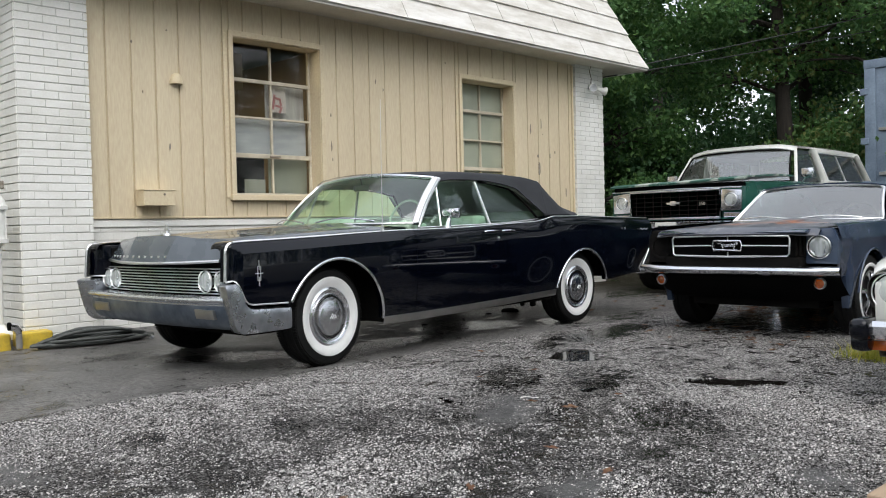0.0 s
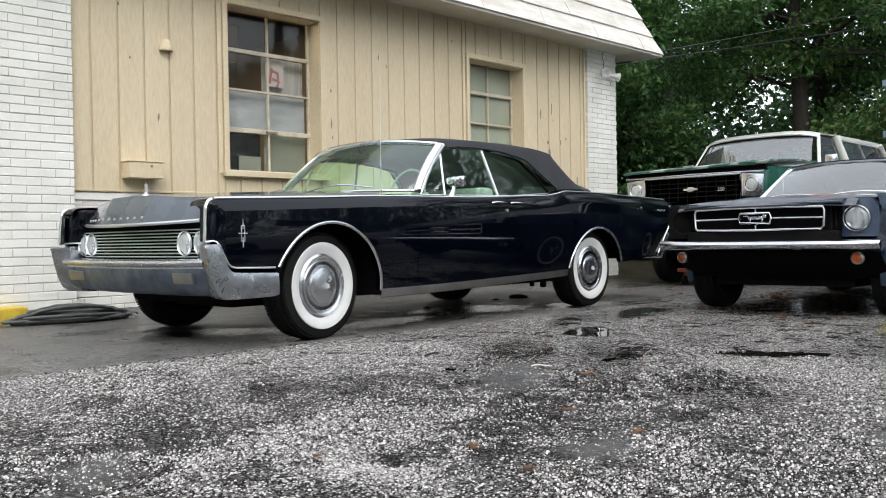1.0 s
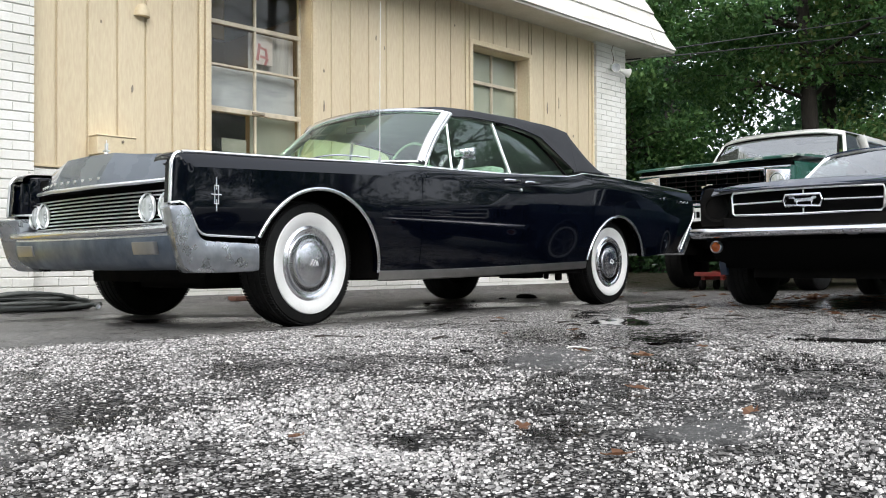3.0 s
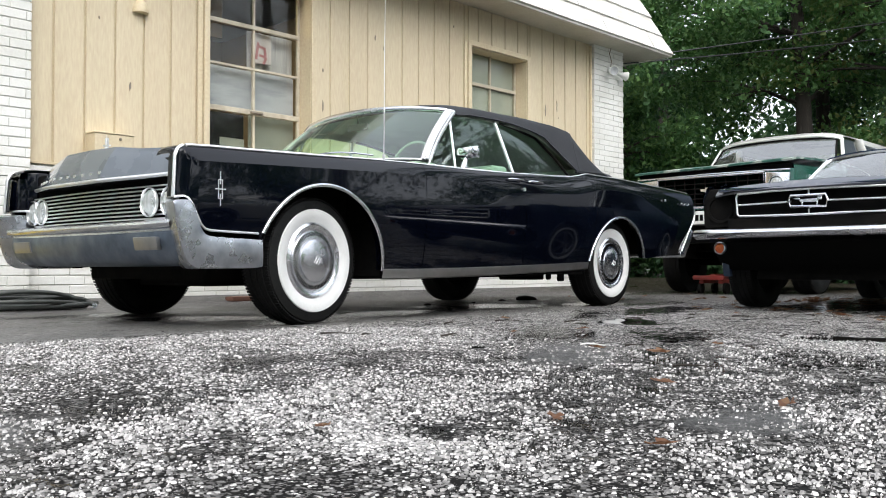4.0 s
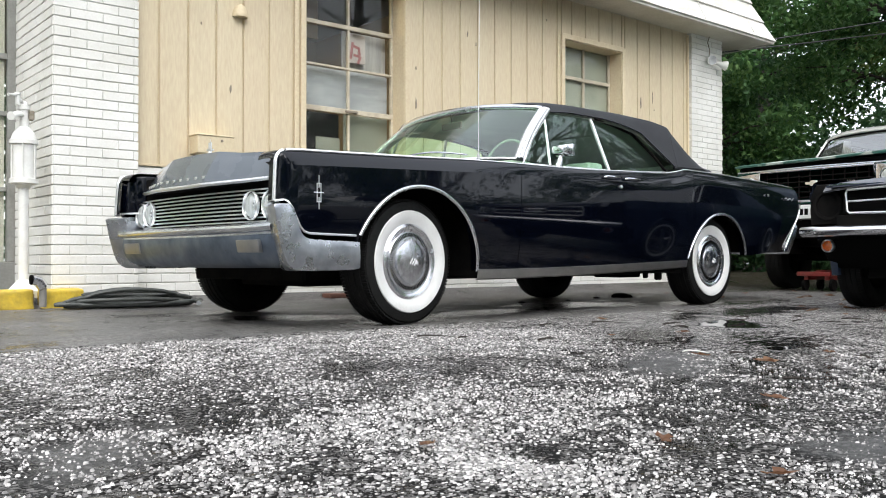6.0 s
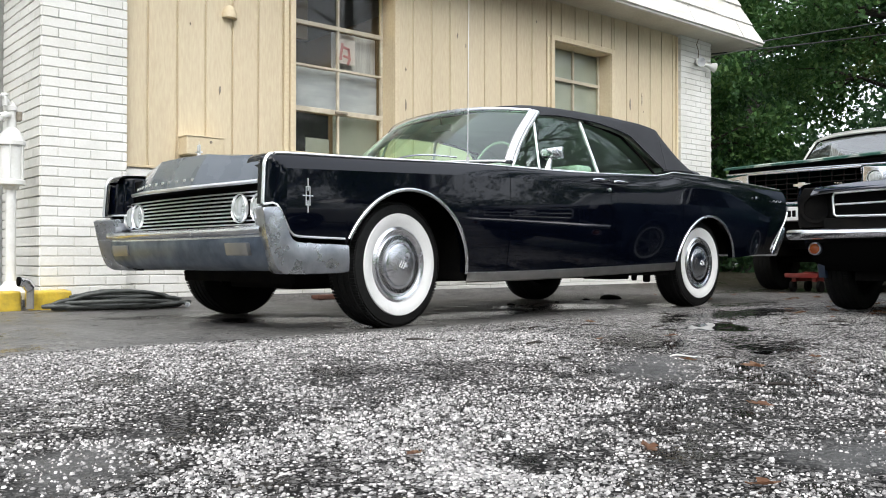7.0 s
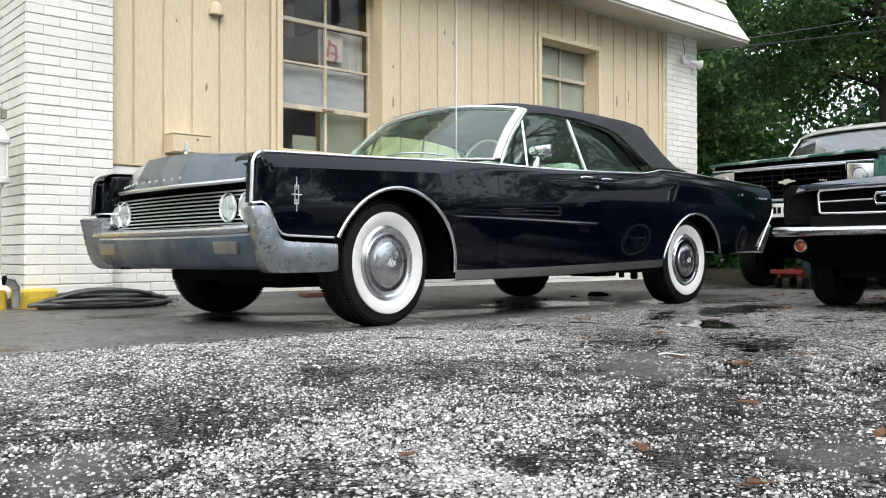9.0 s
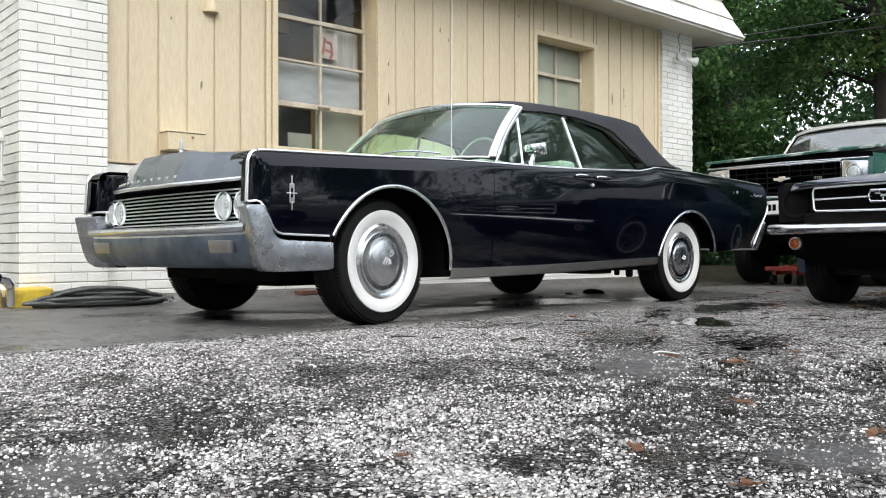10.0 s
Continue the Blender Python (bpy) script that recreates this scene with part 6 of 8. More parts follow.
def body_side(parent, name, sgn, xs, sill, shoulder, width, arches, material, label, tuck=0.05, bulge=0.02, lip=0.16, crease=None):
    """A simple car flank from sill to shoulder with wheel arches cut in, rolled over at the top."""
    st = list(xs)
    for c, h, _ in arches:
        st += [c + h * math.cos(math.pi * k / 18) for k in range(19)]
    st = sorted(set(round(x, 4) for x in st if xs[0] <= x <= xs[-1]))

    def pt(x, v):
        zb = sill(x)
        for c, h, top in arches:
            u = (x - c) / h
            if abs(u) < 1:
                zb = max(zb, 0.22 + (top - 0.22) * (1 - u * u) ** 0.5)
        zt = shoulder(x)
        z = zb + (zt - zb) * v
        k = (z - sill(x)) / max(zt - sill(x), 0.01)
        y = width(x) - tuck * max(0.0, 1 - k) ** 2.2 - bulge * max(0, k - 0.72) ** 2 * 12
        if crease:
            y += 0.012 * math.exp(-((z - crease(x)) / 0.03) ** 2)
        return (x, sgn * y, z)
    bm = bmesh.new()
    vs = span(0, 1, 14)
    g = sheet(bm, st, vs, pt)
    for i in range(len(st) - 1):
        top = []
        low = []
        for s in (st[i], st[i + 1]):
            x, y, z = pt(s, 1.0)
            top.append([bm.verts.new((x, y - sgn * d, z + e)) for d, e in ((0.015, 0.010), (0.05, 0.018), (lip, 0.020))])
            x, y, z = pt(s, 0.0)
            low.append(bm.verts.new((x, y - sgn * 0.05, z)))
        a, b = [g[i][-1]] + top[0], [g[i + 1][-1]] + top[1]
        for k in range(3):
            bm.faces.new((a[k], b[k], b[k + 1], a[k + 1]))
        bm.faces.new((g[i][0], low[0], low[1], g[i + 1][0]))
    bmesh.ops.remove_doubles(bm, verts=bm.verts, dist=0.0004)
    bmesh.ops.recalc_face_normals(bm, faces=bm.faces)
    return part(name, bm, material, parent, label, 30), pt


# ---- the navy coupe ----
def build_coupe():
    car = thing("coupe_car", pose(2.95, -1.54, 0), "faded navy sixties coupe with rusted hood and one missing headlight", "car")
    sh = curve([(0.0, 0.865), (0.15, 0.895), (0.8, 0.915), (1.5, 0.930), (2.6, 0.945), (3.6, 0.955), (4.5, 0.90)])
    wd = curve([(0.0, 0.80), (0.2, 0.845), (0.8, 0.866), (3.4, 0.866), (4.5, 0.79)])
    arches = [(0.82, 0.375, 0.70), (3.56, 0.37, 0.66)]
    for sgn in (-1, 1):
        body_side(car, "body_side", sgn, span(0.16, 4.5, 90), lambda x: 0.50 if x < 0.40 else 0.24, sh, wd, arches, M_NAVY, "faded navy body side", crease=lambda x: 0.80)
        strip(car, "arch_lip", [(0.82 + 0.375 * math.cos(a), sgn * 0.862, 0.22 + 0.48 * math.sin(a)) for a in span(0.25, math.pi - 0.3, 24)], 0.010, M_NAVY, 1.0)
        # headlight pod with slatted inner cheek
        bm = prismed([(sgn * 0.575, 0.60), (sgn * 0.83, 0.60), (sgn * 0.835, 0.80), (sgn * 0.79, 0.885), (sgn * 0.575, 0.885)], 0.13, 0.30, 0.02, "x")
        part("headlight_pod", bm, M_NAVY if sgn < 0 else M_DARK, car, "painted headlight pod" if sgn < 0 else "empty black headlight pod")
        for k in range(3):
            part("cheek_slat", boxed(0.05 + 0.03 * k, 0.10 + 0.03 * k, sgn * (0.535 + 0.022 * k) - 0.008, sgn * (0.535 + 0.022 * k) + 0.008, 0.66, 0.84, 0.004, 1), M_DARK, car)
        ring = part("turn_lamp", lathed([(0.045, 0.02), (0.045, -0.008), (0.038, -0.014), (0.036, -0.004)], 28, "x", (0.115, sgn * 0.695, 0.449), close=False), M_BRIGHT, car, "round turn lamp with chrome ring")
        part("lens", lathed([(0.037, -0.002), (0.030, -0.012), (0.001, -0.016)], 24, "x", (0.115, sgn * 0.695, 0.449), close=False), M_AMBER, ring, "amber lens", 60)
        for x in (0.82, 3.56):
            wheel_parts(car, (x, sgn * 0.735, 0.325), sgn, 0.325, 0.19, 0.19, "spoke", (0.232, 0.256))
    lamp_unit(car, (0.105, -0.695, 0.737), 0.094)
    # the side without a lamp keeps its dark ring
    part("headlight_hole", lathed([(0.10, -0.012), (0.105, -0.02), (0.085, -0.016), (0.08, 0.03), (0.001, 0.05)], 32, "x", (0.135, 0.695, 0.737), close=False), M_DARK, car, "empty black headlight ring")
    # grille
    bm = bmesh.new()
    loop = [(0.0, -0.488, 0.668), (0.0, -0.505, 0.684), (0.0, -0.512, 0.80), (0.0, -0.500, 0.826), (-0.02, -0.25, 0.832), (-0.025, 0.0, 0.834), (-0.02, 0.25, 0.832), (0.0, 0.500, 0.826), (0.0, 0.512, 0.80), (0.0, 0.505, 0.684), (0.0, 0.488, 0.668), (-0.02, 0.25, 0.664), (-0.025, 0, 0.662), (-0.02, -0.25, 0.664)]
    tube(bm, loop, 0.0085, 8, closed=True)
    part("grille_surround", bm, M_BRIGHT, car, "bright grille surround", 50)
    part("grille_mesh", boxed(0.05, 0.07, -0.53, 0.53, 0.655, 0.845), M_SLOT, car, "black grille mesh", 0)
    for y0, y1 in ((-0.50, -0.12), (0.12, 0.50)):
        strip(car, "grille_bar", [(0.005, y0, 0.748), (-0.012, y1, 0.752)] if y0 < 0 else [(-0.012, y0, 0.752), (0.005, y1, 0.748)], 0.009, M_BRIGHT, 0.8, "bright grille bar")
    for z0, z1 in ((0.662, 0.70), (0.80, 0.834)):
        strip(car, "grille_bar", [(-0.012, 0, z0), (-0.012, 0, z1)], 0.006, M_BRIGHT)
    bm = bmesh.new()
    tube(bm, [(-0.02, -0.115, 0.715), (-0.02, -0.13, 0.75), (-0.02, -0.115, 0.79), (-0.022, 0.115, 0.79), (-0.022, 0.13, 0.75), (-0.022, 0.115, 0.715)], 0.011, 8, closed=True)
    box(bm, -0.024, -0.012, -0.07, 0.06, 0.742, 0.768, 0.005, 1)
    box(bm, -0.024, -0.012, -0.09, -0.055, 0.755, 0.778, 0.004, 1)
    box(bm, -0.024, -0.012, 0.055, 0.095, 0.765, 0.776, 0.003, 1)
    box(bm, -0.024, -0.012, -0.062, -0.052, 0.722, 0.745, 0.002, 1)
    box(bm, -0.024, -0.012, 0.035, 0.046, 0.722, 0.745, 0.002, 1)
    part("grille_emblem", bm, M_OLDCHROME, car, "plain bright emblem in a frame", 40)
    # hood, valance, bumper
    ys = [-0.70, -0.69, -0.64, -0.5, -0.35, -0.22, -0.2, -0.1, 0, 0.1, 0.2, 0.22, 0.35, 0.5, 0.64, 0.69, 0.70]

    def hood_f(x, y):
        a = abs(y)
        z = 0.888 + 0.055 * min(1, x / 1.4) - 0.022 * (a / 0.7) ** 3 + (0.014 if a < 0.21 else 0.0) * min(1.0, x / 0.3)
        if x < 0.04:
            z -= 0.035 * (0.04 - x) / 0.06
        return (x + 0.10 * (a / 0.7) ** 3 * max(0.0, 1 - x * 3), y, z)
    part("hood", sheeted([-0.04, -0.03, -0.015, 0.0, 0.03, 0.08] + span(0.15, 1.44, 16), ys, hood_f, -0.012), M_NAVYHOOD, car, "dull navy hood with rust patches", 30)
    part("nose_panel", prismed([(-0.012, 0.845), (-0.03, 0.86), (0.06, 0.88), (0.3, 0.88), (0.3, 0.845)], -0.64, 0.64, 0.006), M_NAVY, car, "navy nose panel")
    part("nose_panel", boxed(0.0, 0.25, -0.58, 0.58, 0.585, 0.655, 0.01), M_DARK, car, "dark panel under the grille")
    prof = [(0.36, 0.29), (0.26, 0.35), (0.15, 0.43), (0.09, 0.49), (0.10, 0.56), (0.2, 0.58)]
    # body-colour part in slot black: the shade under the bumper is painted on
    part("valance", sheeted(span(-0.82, 0.82, 20), list(range(6)), lambda y, v: (prof[int(v)][0] + 0.12 * (abs(y) / 0.82) ** 4, y, prof[int(v)][1])), M_SLOT, car, "front valance, shade under the bumper painted black", 40)
    bp = [(0.06, 0.580), (0.0, 0.586), (-0.035, 0.582), (-0.055, 0.570), (-0.062, 0.553), (-0.056, 0.536), (-0.038, 0.522), (-0.01, 0.514), (0.05, 0.514)]
    bm = sheeted(span(-0.868, 0.868, 32), list(range(9)), lambda y, v: (bp[int(v)][0] + 0.10 * (abs(y) / 0.868) ** 6, y, bp[int(v)][1]))
    part("front_bumper", bm, M_OLDCHROME, car, "straight chrome front bumper", 40)
    # core
    for b in ((0.30, 0.44, -0.76, 0.76, 0.38, 0.86), (0.44, 1.2, -0.56, 0.56, 0.22, 0.86), (1.2, 3.2, -0.80, 0.80, 0.22, 0.90), (3.2, 3.95, -0.55, 0.55, 0.25, 0.90), (3.95, 4.45, -0.76, 0.76, 0.34, 0.88), (0.44, 1.2, -0.76, 0.76, 0.74, 0.88), (3.2, 3.95, -0.78, 0.78, 0.70, 0.90)):
        part("underbody", boxed(*b), M_DARK, car, "black underbody section", 0)
    # glasshouse
    def ws(u, v):
        b = Vector((1.40 + 0.16 * u * u, 0.70 * u, 0.945))
        t = Vector((1.88 + 0.10 * u * u, 0.58 * u, 1.285 - 0.03 * u * u))
        p = b.lerp(t, v)
        p.x -= 0.03 * math.sin(math.pi * v)
        return p
    part("windshield", sheeted(span(-1, 1, 16), span(0, 1, 8), ws), M_SKYGLASS, car, "sloping windshield reflecting the sky", 60)
    bm = bmesh.new()
    tube(bm, [ws(-1, v) for v in span(0, 0.93, 8)] + [ws(u, 1.0) for u in span(-0.94, 0.94, 14)] + [ws(1, v) for v in span(0.93, 0, 8)] + [ws(u, 0.0) for u in span(1, -1, 14)][1:-1], 0.013, 8, closed=True)
    part("windshield_trim", bm, M_BRIGHT, car, "bright windshield surround", 50)
    part("cowl", sheeted(span(1.38, 1.62, 3), span(-0.72, 0.72, 8), lambda x, y: (x, y, 0.938)), M_NAVYHOOD, car, "faded cowl panel")
    for y0, y1 in ((-0.55, -0.02), (0.08, 0.62)):
        strip(car, "wiper", [(1.37 + 0.16 * (y / 0.7) ** 2, y, 0.962 + 0.022 * math.sin(3.1 * (y - y0) / (y1 - y0))) for y in span(y0, y1, 8)], 0.007, M_BRIGHT, 1.0, "bright wiper")
    rz = curve([(1.86, 1.288), (2.2, 1.305), (2.7, 1.30), (3.1, 1.255), (3.7, 0.985)])
    rw = curve([(1.86, 0.60), (2.6, 0.62), (3.2, 0.62), (3.7, 0.66)])
    vs = [-1, -0.96, -0.9, -0.75, -0.5, 0, 0.5, 0.75, 0.9, 0.96, 1]
    part("roof", sheeted(span(1.86, 3.7, 24), vs, lambda x, v: (x + (0.10 * v * v * max(0, 1 - (x - 1.86) / 0.3)), rw(x) * v, rz(x) - 0.04 * abs(v) ** 4), -0.01), M_NAVY, car, "faded navy roof", 40)
    for sgn in (-1, 1):
        bm = bmesh.new()
        q = [(1.60, 0.74, 0.94), (2.75, 0.76, 0.955), (2.60, 0.63, 1.25), (2.05, 0.62, 1.26)]
        bm.faces.new([bm.verts.new((x, sgn * y, z)) for x, y, z in q])
        part("side_window", bm, M_DARKGLASS, car, "side glass", 0)
        strip(car, "window_trim", [(1.60, sgn * 0.745, 0.945), (2.05, sgn * 0.625, 1.265), (2.60, sgn * 0.635, 1.255)], 0.010, M_BRIGHT)
        bm = bmesh.new()
        q = [(2.75, 0.77, 0.955), (3.75, 0.74, 0.97), (3.35, 0.63, 1.12), (3.05, 0.62, 1.22), (2.60, 0.635, 1.26)]
        bm.faces.new([bm.verts.new((x, sgn * y, z)) for x, y, z in q])
        part("rear_pillar", bm, M_NAVY, car, "", 0)
    part("deck_lid", sheeted(span(3.6, 4.5, 6), span(-0.76, 0.76, 8), lambda x, y: (x, y, sh(x) + 0.02)), M_NAVY, car)
    for x in (1.75, 2.6):
        bm = boxed(x, x + 0.5, -0.6, 0.6, 0.5, 0.68, 0.04)
        box(bm, x + 0.42, x + 0.55, -0.55, -0.08, 0.6, 0.98, 0.04)
        box(bm, x + 0.42, x + 0.55, 0.08, 0.55, 0.6, 0.98, 0.04)
        part("seat", bm, M_DASH, car, "dark seat")
    part("dashboard", boxed(1.62, 1.85, -0.66, 0.66, 0.78, 0.93, 0.03), M_DASH, car, "dark dashboard")
    bm = bmesh.new()
    tube(bm, [Vector((2.0, -0.33, 0.93)) + Vector((0.06 * math.sin(a), 0.18 * math.cos(a), 0.17 * math.sin(a))) for a in span(0, 2 * math.pi * 19 / 20, 19)], 0.011, 6, closed=True)
    part("steering_wheel", bm, M_DASH, car, "dark steering wheel")


build_coupe()


# ---- the green utility truck ----
def build_truck():
    car = thing("utility_truck", pose(6.45, 0.94, 0), "weathered green four-wheel-drive utility truck with white roof", "truck")
    M = M_GREEN
    sh = curve([(0.0, 1.425), (1.4, 1.455), (4.6, 1.46)])
    wd = curve([(0.0, 0.965), (0.4, 0.99), (4.2, 0.99), (4.6, 0.97)])
    for sgn in (-1, 1):
        body_side(car, "body_side", sgn, span(0.03, 4.6, 90), lambda x: 0.56, sh, wd, [(0.88, 0.50, 0.98), (3.58, 0.48, 0.96)], M, "weathered green body side", 0.06, 0.015, 0.2, crease=lambda x: 1.18)
        for x in (0.88, 3.58):
            wheel_parts(car, (x, sgn * 0.80, 0.385), sgn, 0.385, 0.20, 0.24, "plain")
        # lamp housings
        b = part("headlight_housing", prismed([(sgn * 0.655, 1.085), (sgn * 0.925, 1.085), (sgn * 0.935, 1.34), (sgn * 0.655, 1.365)], -0.035, 0.06, 0.015, "x"), M_OLDCHROME, car, "square bright headlight housing")
        lamp_unit(car, (-0.05, sgn * 0.79, 1.226), 0.085)
        part("parking_lamp", boxed(-0.03, 0.04, sgn * 0.79 - 0.11, sgn * 0.79 + 0.11, 1.005, 1.065, 0.008, 1), M_OLDCHROME, car, "dull parking lamp")
        # side glass and pillars
        bm = bmesh.new()
        q = [(1.62, 0.93, 1.47), (2.42, 0.93, 1.47), (2.34, 0.80, 1.93), (1.92, 0.79, 1.93)]
        bm.faces.new([bm.verts.new((x, sgn * y, z)) for x, y, z in q])
        part("door_window", bm, M_DARKGLASS, car, "dark door glass", 0)
        bm = bmesh.new()
        q = [(2.70, 0.935, 1.50), (4.15, 0.935, 1.50), (3.95, 0.815, 1.90), (2.62, 0.81, 1.91)]
        bm.faces.new([bm.verts.new((x, sgn * y, z)) for x, y, z in q])
        part("quarter_window", bm, M_DARKGLASS, car, "dark quarter glass", 0)
        strip(car, "quarter_window_trim", [(x, sgn * (y + 0.004), z) for x, y, z in q] + [(2.70, sgn * 0.939, 1.50)], 0.013, M_BRIGHT, 1.0, "bright quarter window trim")
        strip(car, "quarter_window_divider", [(3.38, sgn * 0.94, 1.50), (3.28, sgn * 0.818, 1.905)], 0.013, M_BRIGHT, 1.0, "bright window divider")
        for path, w_, mt in (([(1.58, 0.935, 1.46), (1.90, 0.80, 1.93)], 0.022, M_TRUCKWHITE), ([(2.56, 0.94, 1.46), (2.48, 0.80, 1.96)], 0.055, M_TRUCKWHITE), ([(4.36, 0.94, 1.46), (4.10, 0.81, 1.94)], 0.075, M_TRUCKWHITE)):
            strip(car, "pillar", [(x, sgn * y, z) for x, y, z in path], w_, mt, 0.5, "white window pillar", 10)
        part("roof_rail", prismed([(2.46, 1.905), (4.16, 1.885), (4.2, 1.96), (2.46, 1.97)], sgn * 0.76, sgn * 0.825, 0.01), M_TRUCKWHITE, car, "white roof side")
        part("waist_rail", prismed([(2.5, 1.455), (4.5, 1.455), (4.46, 1.505), (2.5, 1.505)], sgn * 0.90, sgn * 0.96, 0.01), M_TRUCKWHITE, car, "white waist rail")
        bm = boxed(1.72, 1.76, sgn * 1.03 - 0.085, sgn * 1.03 + 0.085, 1.52, 1.66, 0.02, 2)
        tube(bm, [(1.78, sgn * 0.94, 1.47), (1.76, sgn * 1.0, 1.54)], 0.012, 6)
        part("wing_mirror", bm, M_OLDCHROME, car, "chrome wing mirror")
        strip(car, "side_trim", [(0.34, sgn * 0.998, 1.13), (0.34, sgn * 0.998, 1.33), (0.62, sgn * 1.0, 1.34)], 0.012, M_BRIGHT, 1.0, "bright fender trim")
    # grille with egg-crate bars
    part("grille_back", boxed(0.0, 0.05, -0.66, 0.66, 1.0, 1.37), M_SLOT, car, "black grille opening", 0)
    for k in range(5):
        part("grille_bar", boxed(-0.028, 0.0, -0.63, 0.63, 1.05 + 0.058 * k - 0.006, 1.05 + 0.058 * k + 0.006, 0.003, 1), M_DARK, car, "dark grille bar", 0)
    for k in range(10):
        part("grille_bar", boxed(-0.022, 0.0, -0.58 + k * 0.129 - 0.005, -0.58 + k * 0.129 + 0.005, 1.01, 1.34, 0.003, 1), M_DARK, car, "dark grille bar", 0)
    bm = bmesh.new()
    tube(bm, [(-0.04, -0.645, 1.005), (-0.04, -0.65, 1.36), (-0.04, 0.65, 1.36), (-0.04, 0.645, 1.005)], 0.016, 8, closed=True)
    part("grille_surround", bm, M_OLDCHROME, car, "bright grille surround", 50)
    strip(car, "nose_trim", [(-0.03, -0.94, 1.375), (-0.04, 0, 1.385), (-0.03, 0.94, 1.375)], 0.012, M_OLDCHROME, 1.0, "bright nose trim")
    part("grille_emblem", prismed([(-0.085, 1.185), (-0.03, 1.185), (-0.02, 1.17), (0.045, 1.17), (0.045, 1.185), (0.10, 1.19), (0.105, 1.215), (0.05, 1.215), (0.04, 1.232), (-0.03, 1.232), (-0.03, 1.215), (-0.09, 1.212)], -0.05, -0.028, 0.003, "x"), M_BRIGHT, car, "plain bright cross-shaped emblem")
    letters = bpy.data.curves.new("badge", "FONT")
    letters.body, letters.size, letters.extrude = "350", 0.062, 0.003
    holder = bpy.data.objects.new("badge", letters)
    me = bpy.data.meshes.new_from_object(holder)
    bpy.data.objects.remove(holder)
    me.materials.append(M_BRIGHT)
    badge = new("badge_numbers", me)
    badge.parent = car
    badge.matrix_basis = Matrix(((0, 0, -1, -0.034), (-1, 0, 0, -0.35), (0, 1, 0, 1.165), (0, 0, 0, 1)))
    tagged(badge, "small bright numbers 350")
    # nose, fenders' front, bumper, plate
    part("nose_panel", boxed(0.0, 0.16, -0.965, 0.965, 0.98, 1.386, 0.012), M, car, "green nose panel")
    bp = [(0.05, 0.965), (-0.10, 0.962), (-0.135, 0.94), (-0.12, 0.885), (-0.135, 0.83), (-0.10, 0.795), (0.03, 0.79)]
    part("front_bumper", sheeted(span(-0.99, 0.99, 16), list(range(7)), lambda y, v: (bp[int(v)][0] + 0.14 * (abs(y) / 0.99) ** 5, y, bp[int(v)][1])), M_OLDCHROME, car, "dull chrome front bumper", 40)
    pl = part("number_plate", boxed(-0.152, -0.142, -0.09, 0.215, 0.805, 0.955, 0.004, 1), M_PLATE, car, "white number plate", 0)
    for k, y in enumerate((0.15, 0.095, 0.04, -0.03)):
        part("plate_bar", boxed(-0.156, -0.151, y - 0.02, y + 0.02, 0.845, 0.915), M_SLOT, pl, "", 0)
    # hood, sprung and peeling
    ys = span(-0.97, 0.97, 20)

    def hood_f(x, y):
        return (x, y, 1.452 + 0.045 * min(1.0, x / 0.9) + 0.018 * math.cos(1.5 * y) + (0.035 if y < 0 else 0.0) * min(1.0, -y / 0.9 if y < 0 else 0) - (0.02 * (0.06 - x) / 0.1 if x < 0.06 else 0.0))
    part("hood", sheeted([-0.05, -0.04, -0.02, 0.0, 0.04, 0.1] + span(0.2, 1.42, 14), ys, hood_f, -0.022), M_GREENHOOD, car, "peeling green hood standing slightly open", 35)
    # black block standing for the shade below the raised hood
    part("hood_gap", boxed(0.02, 1.5, -0.93, 0.93, 1.30, 1.445), M_SLOT, car, "black filler for the shade in the gap under the hood", 0)
    part("cowl", boxed(1.40, 1.75, -0.95, 0.95, 1.40, 1.478, 0.01), M, car, "green cowl")

    def ws(u, v):
        b = Vector((1.42 + 0.14 * u * u, 0.86 * u, 1.485))
        t = Vector((1.80 + 0.09 * u * u, 0.745 * u, 1.955 - 0.02 * u * u))
        p = b.lerp(t, v)
        p.x -= 0.03 * math.sin(math.pi * v)
        return p
    part("windshield", sheeted(span(-1, 1, 16), span(0, 1, 8), ws), M_SKYGLASS, car, "dusty windshield reflecting the sky", 60)
    bm = bmesh.new()
    tube(bm, [ws(-1, v) for v in span(0, 0.95, 6)] + [ws(u, 1.0) for u in span(-0.95, 0.95, 12)] + [ws(1, v) for v in span(0.95, 0, 6)] + [ws(u, 0.0) for u in span(1, -1, 12)][1:-1], 0.012, 8, closed=True)
    part("windshield_trim", bm, M_DARK, car, "dark rubber windshield seal", 50)
    vs = [-1, -0.95, -0.88, -0.7, -0.4, 0, 0.4, 0.7, 0.88, 0.95, 1]
    part("roof", sheeted(span(1.78, 4.18, 20), vs, lambda x, v: (x + 0.10 * v * v * max(0, 1 - (x - 1.78) / 0.3), 0.80 * v, 2.02 + 0.02 * math.sin((x - 1.78) * 1.2) - 0.07 * abs(v) ** 5 - 0.05 * max(0, 1 - (x - 1.78) / 0.12)), -0.015), M_TRUCKWHITE, car, "white painted roof", 40)
    part("tail_panel", boxed(4.5, 4.6, -0.96, 0.96, 0.6, 1.46, 0.02), M, car, "green tailgate")
    part("rear_window", sheeted([0, 1], span(-0.82, 0.82, 4), lambda u, y: (4.5 - 0.3 * u, y, 1.47 + 0.46 * u)), M_DARKGLASS, car, "dark rear glass")
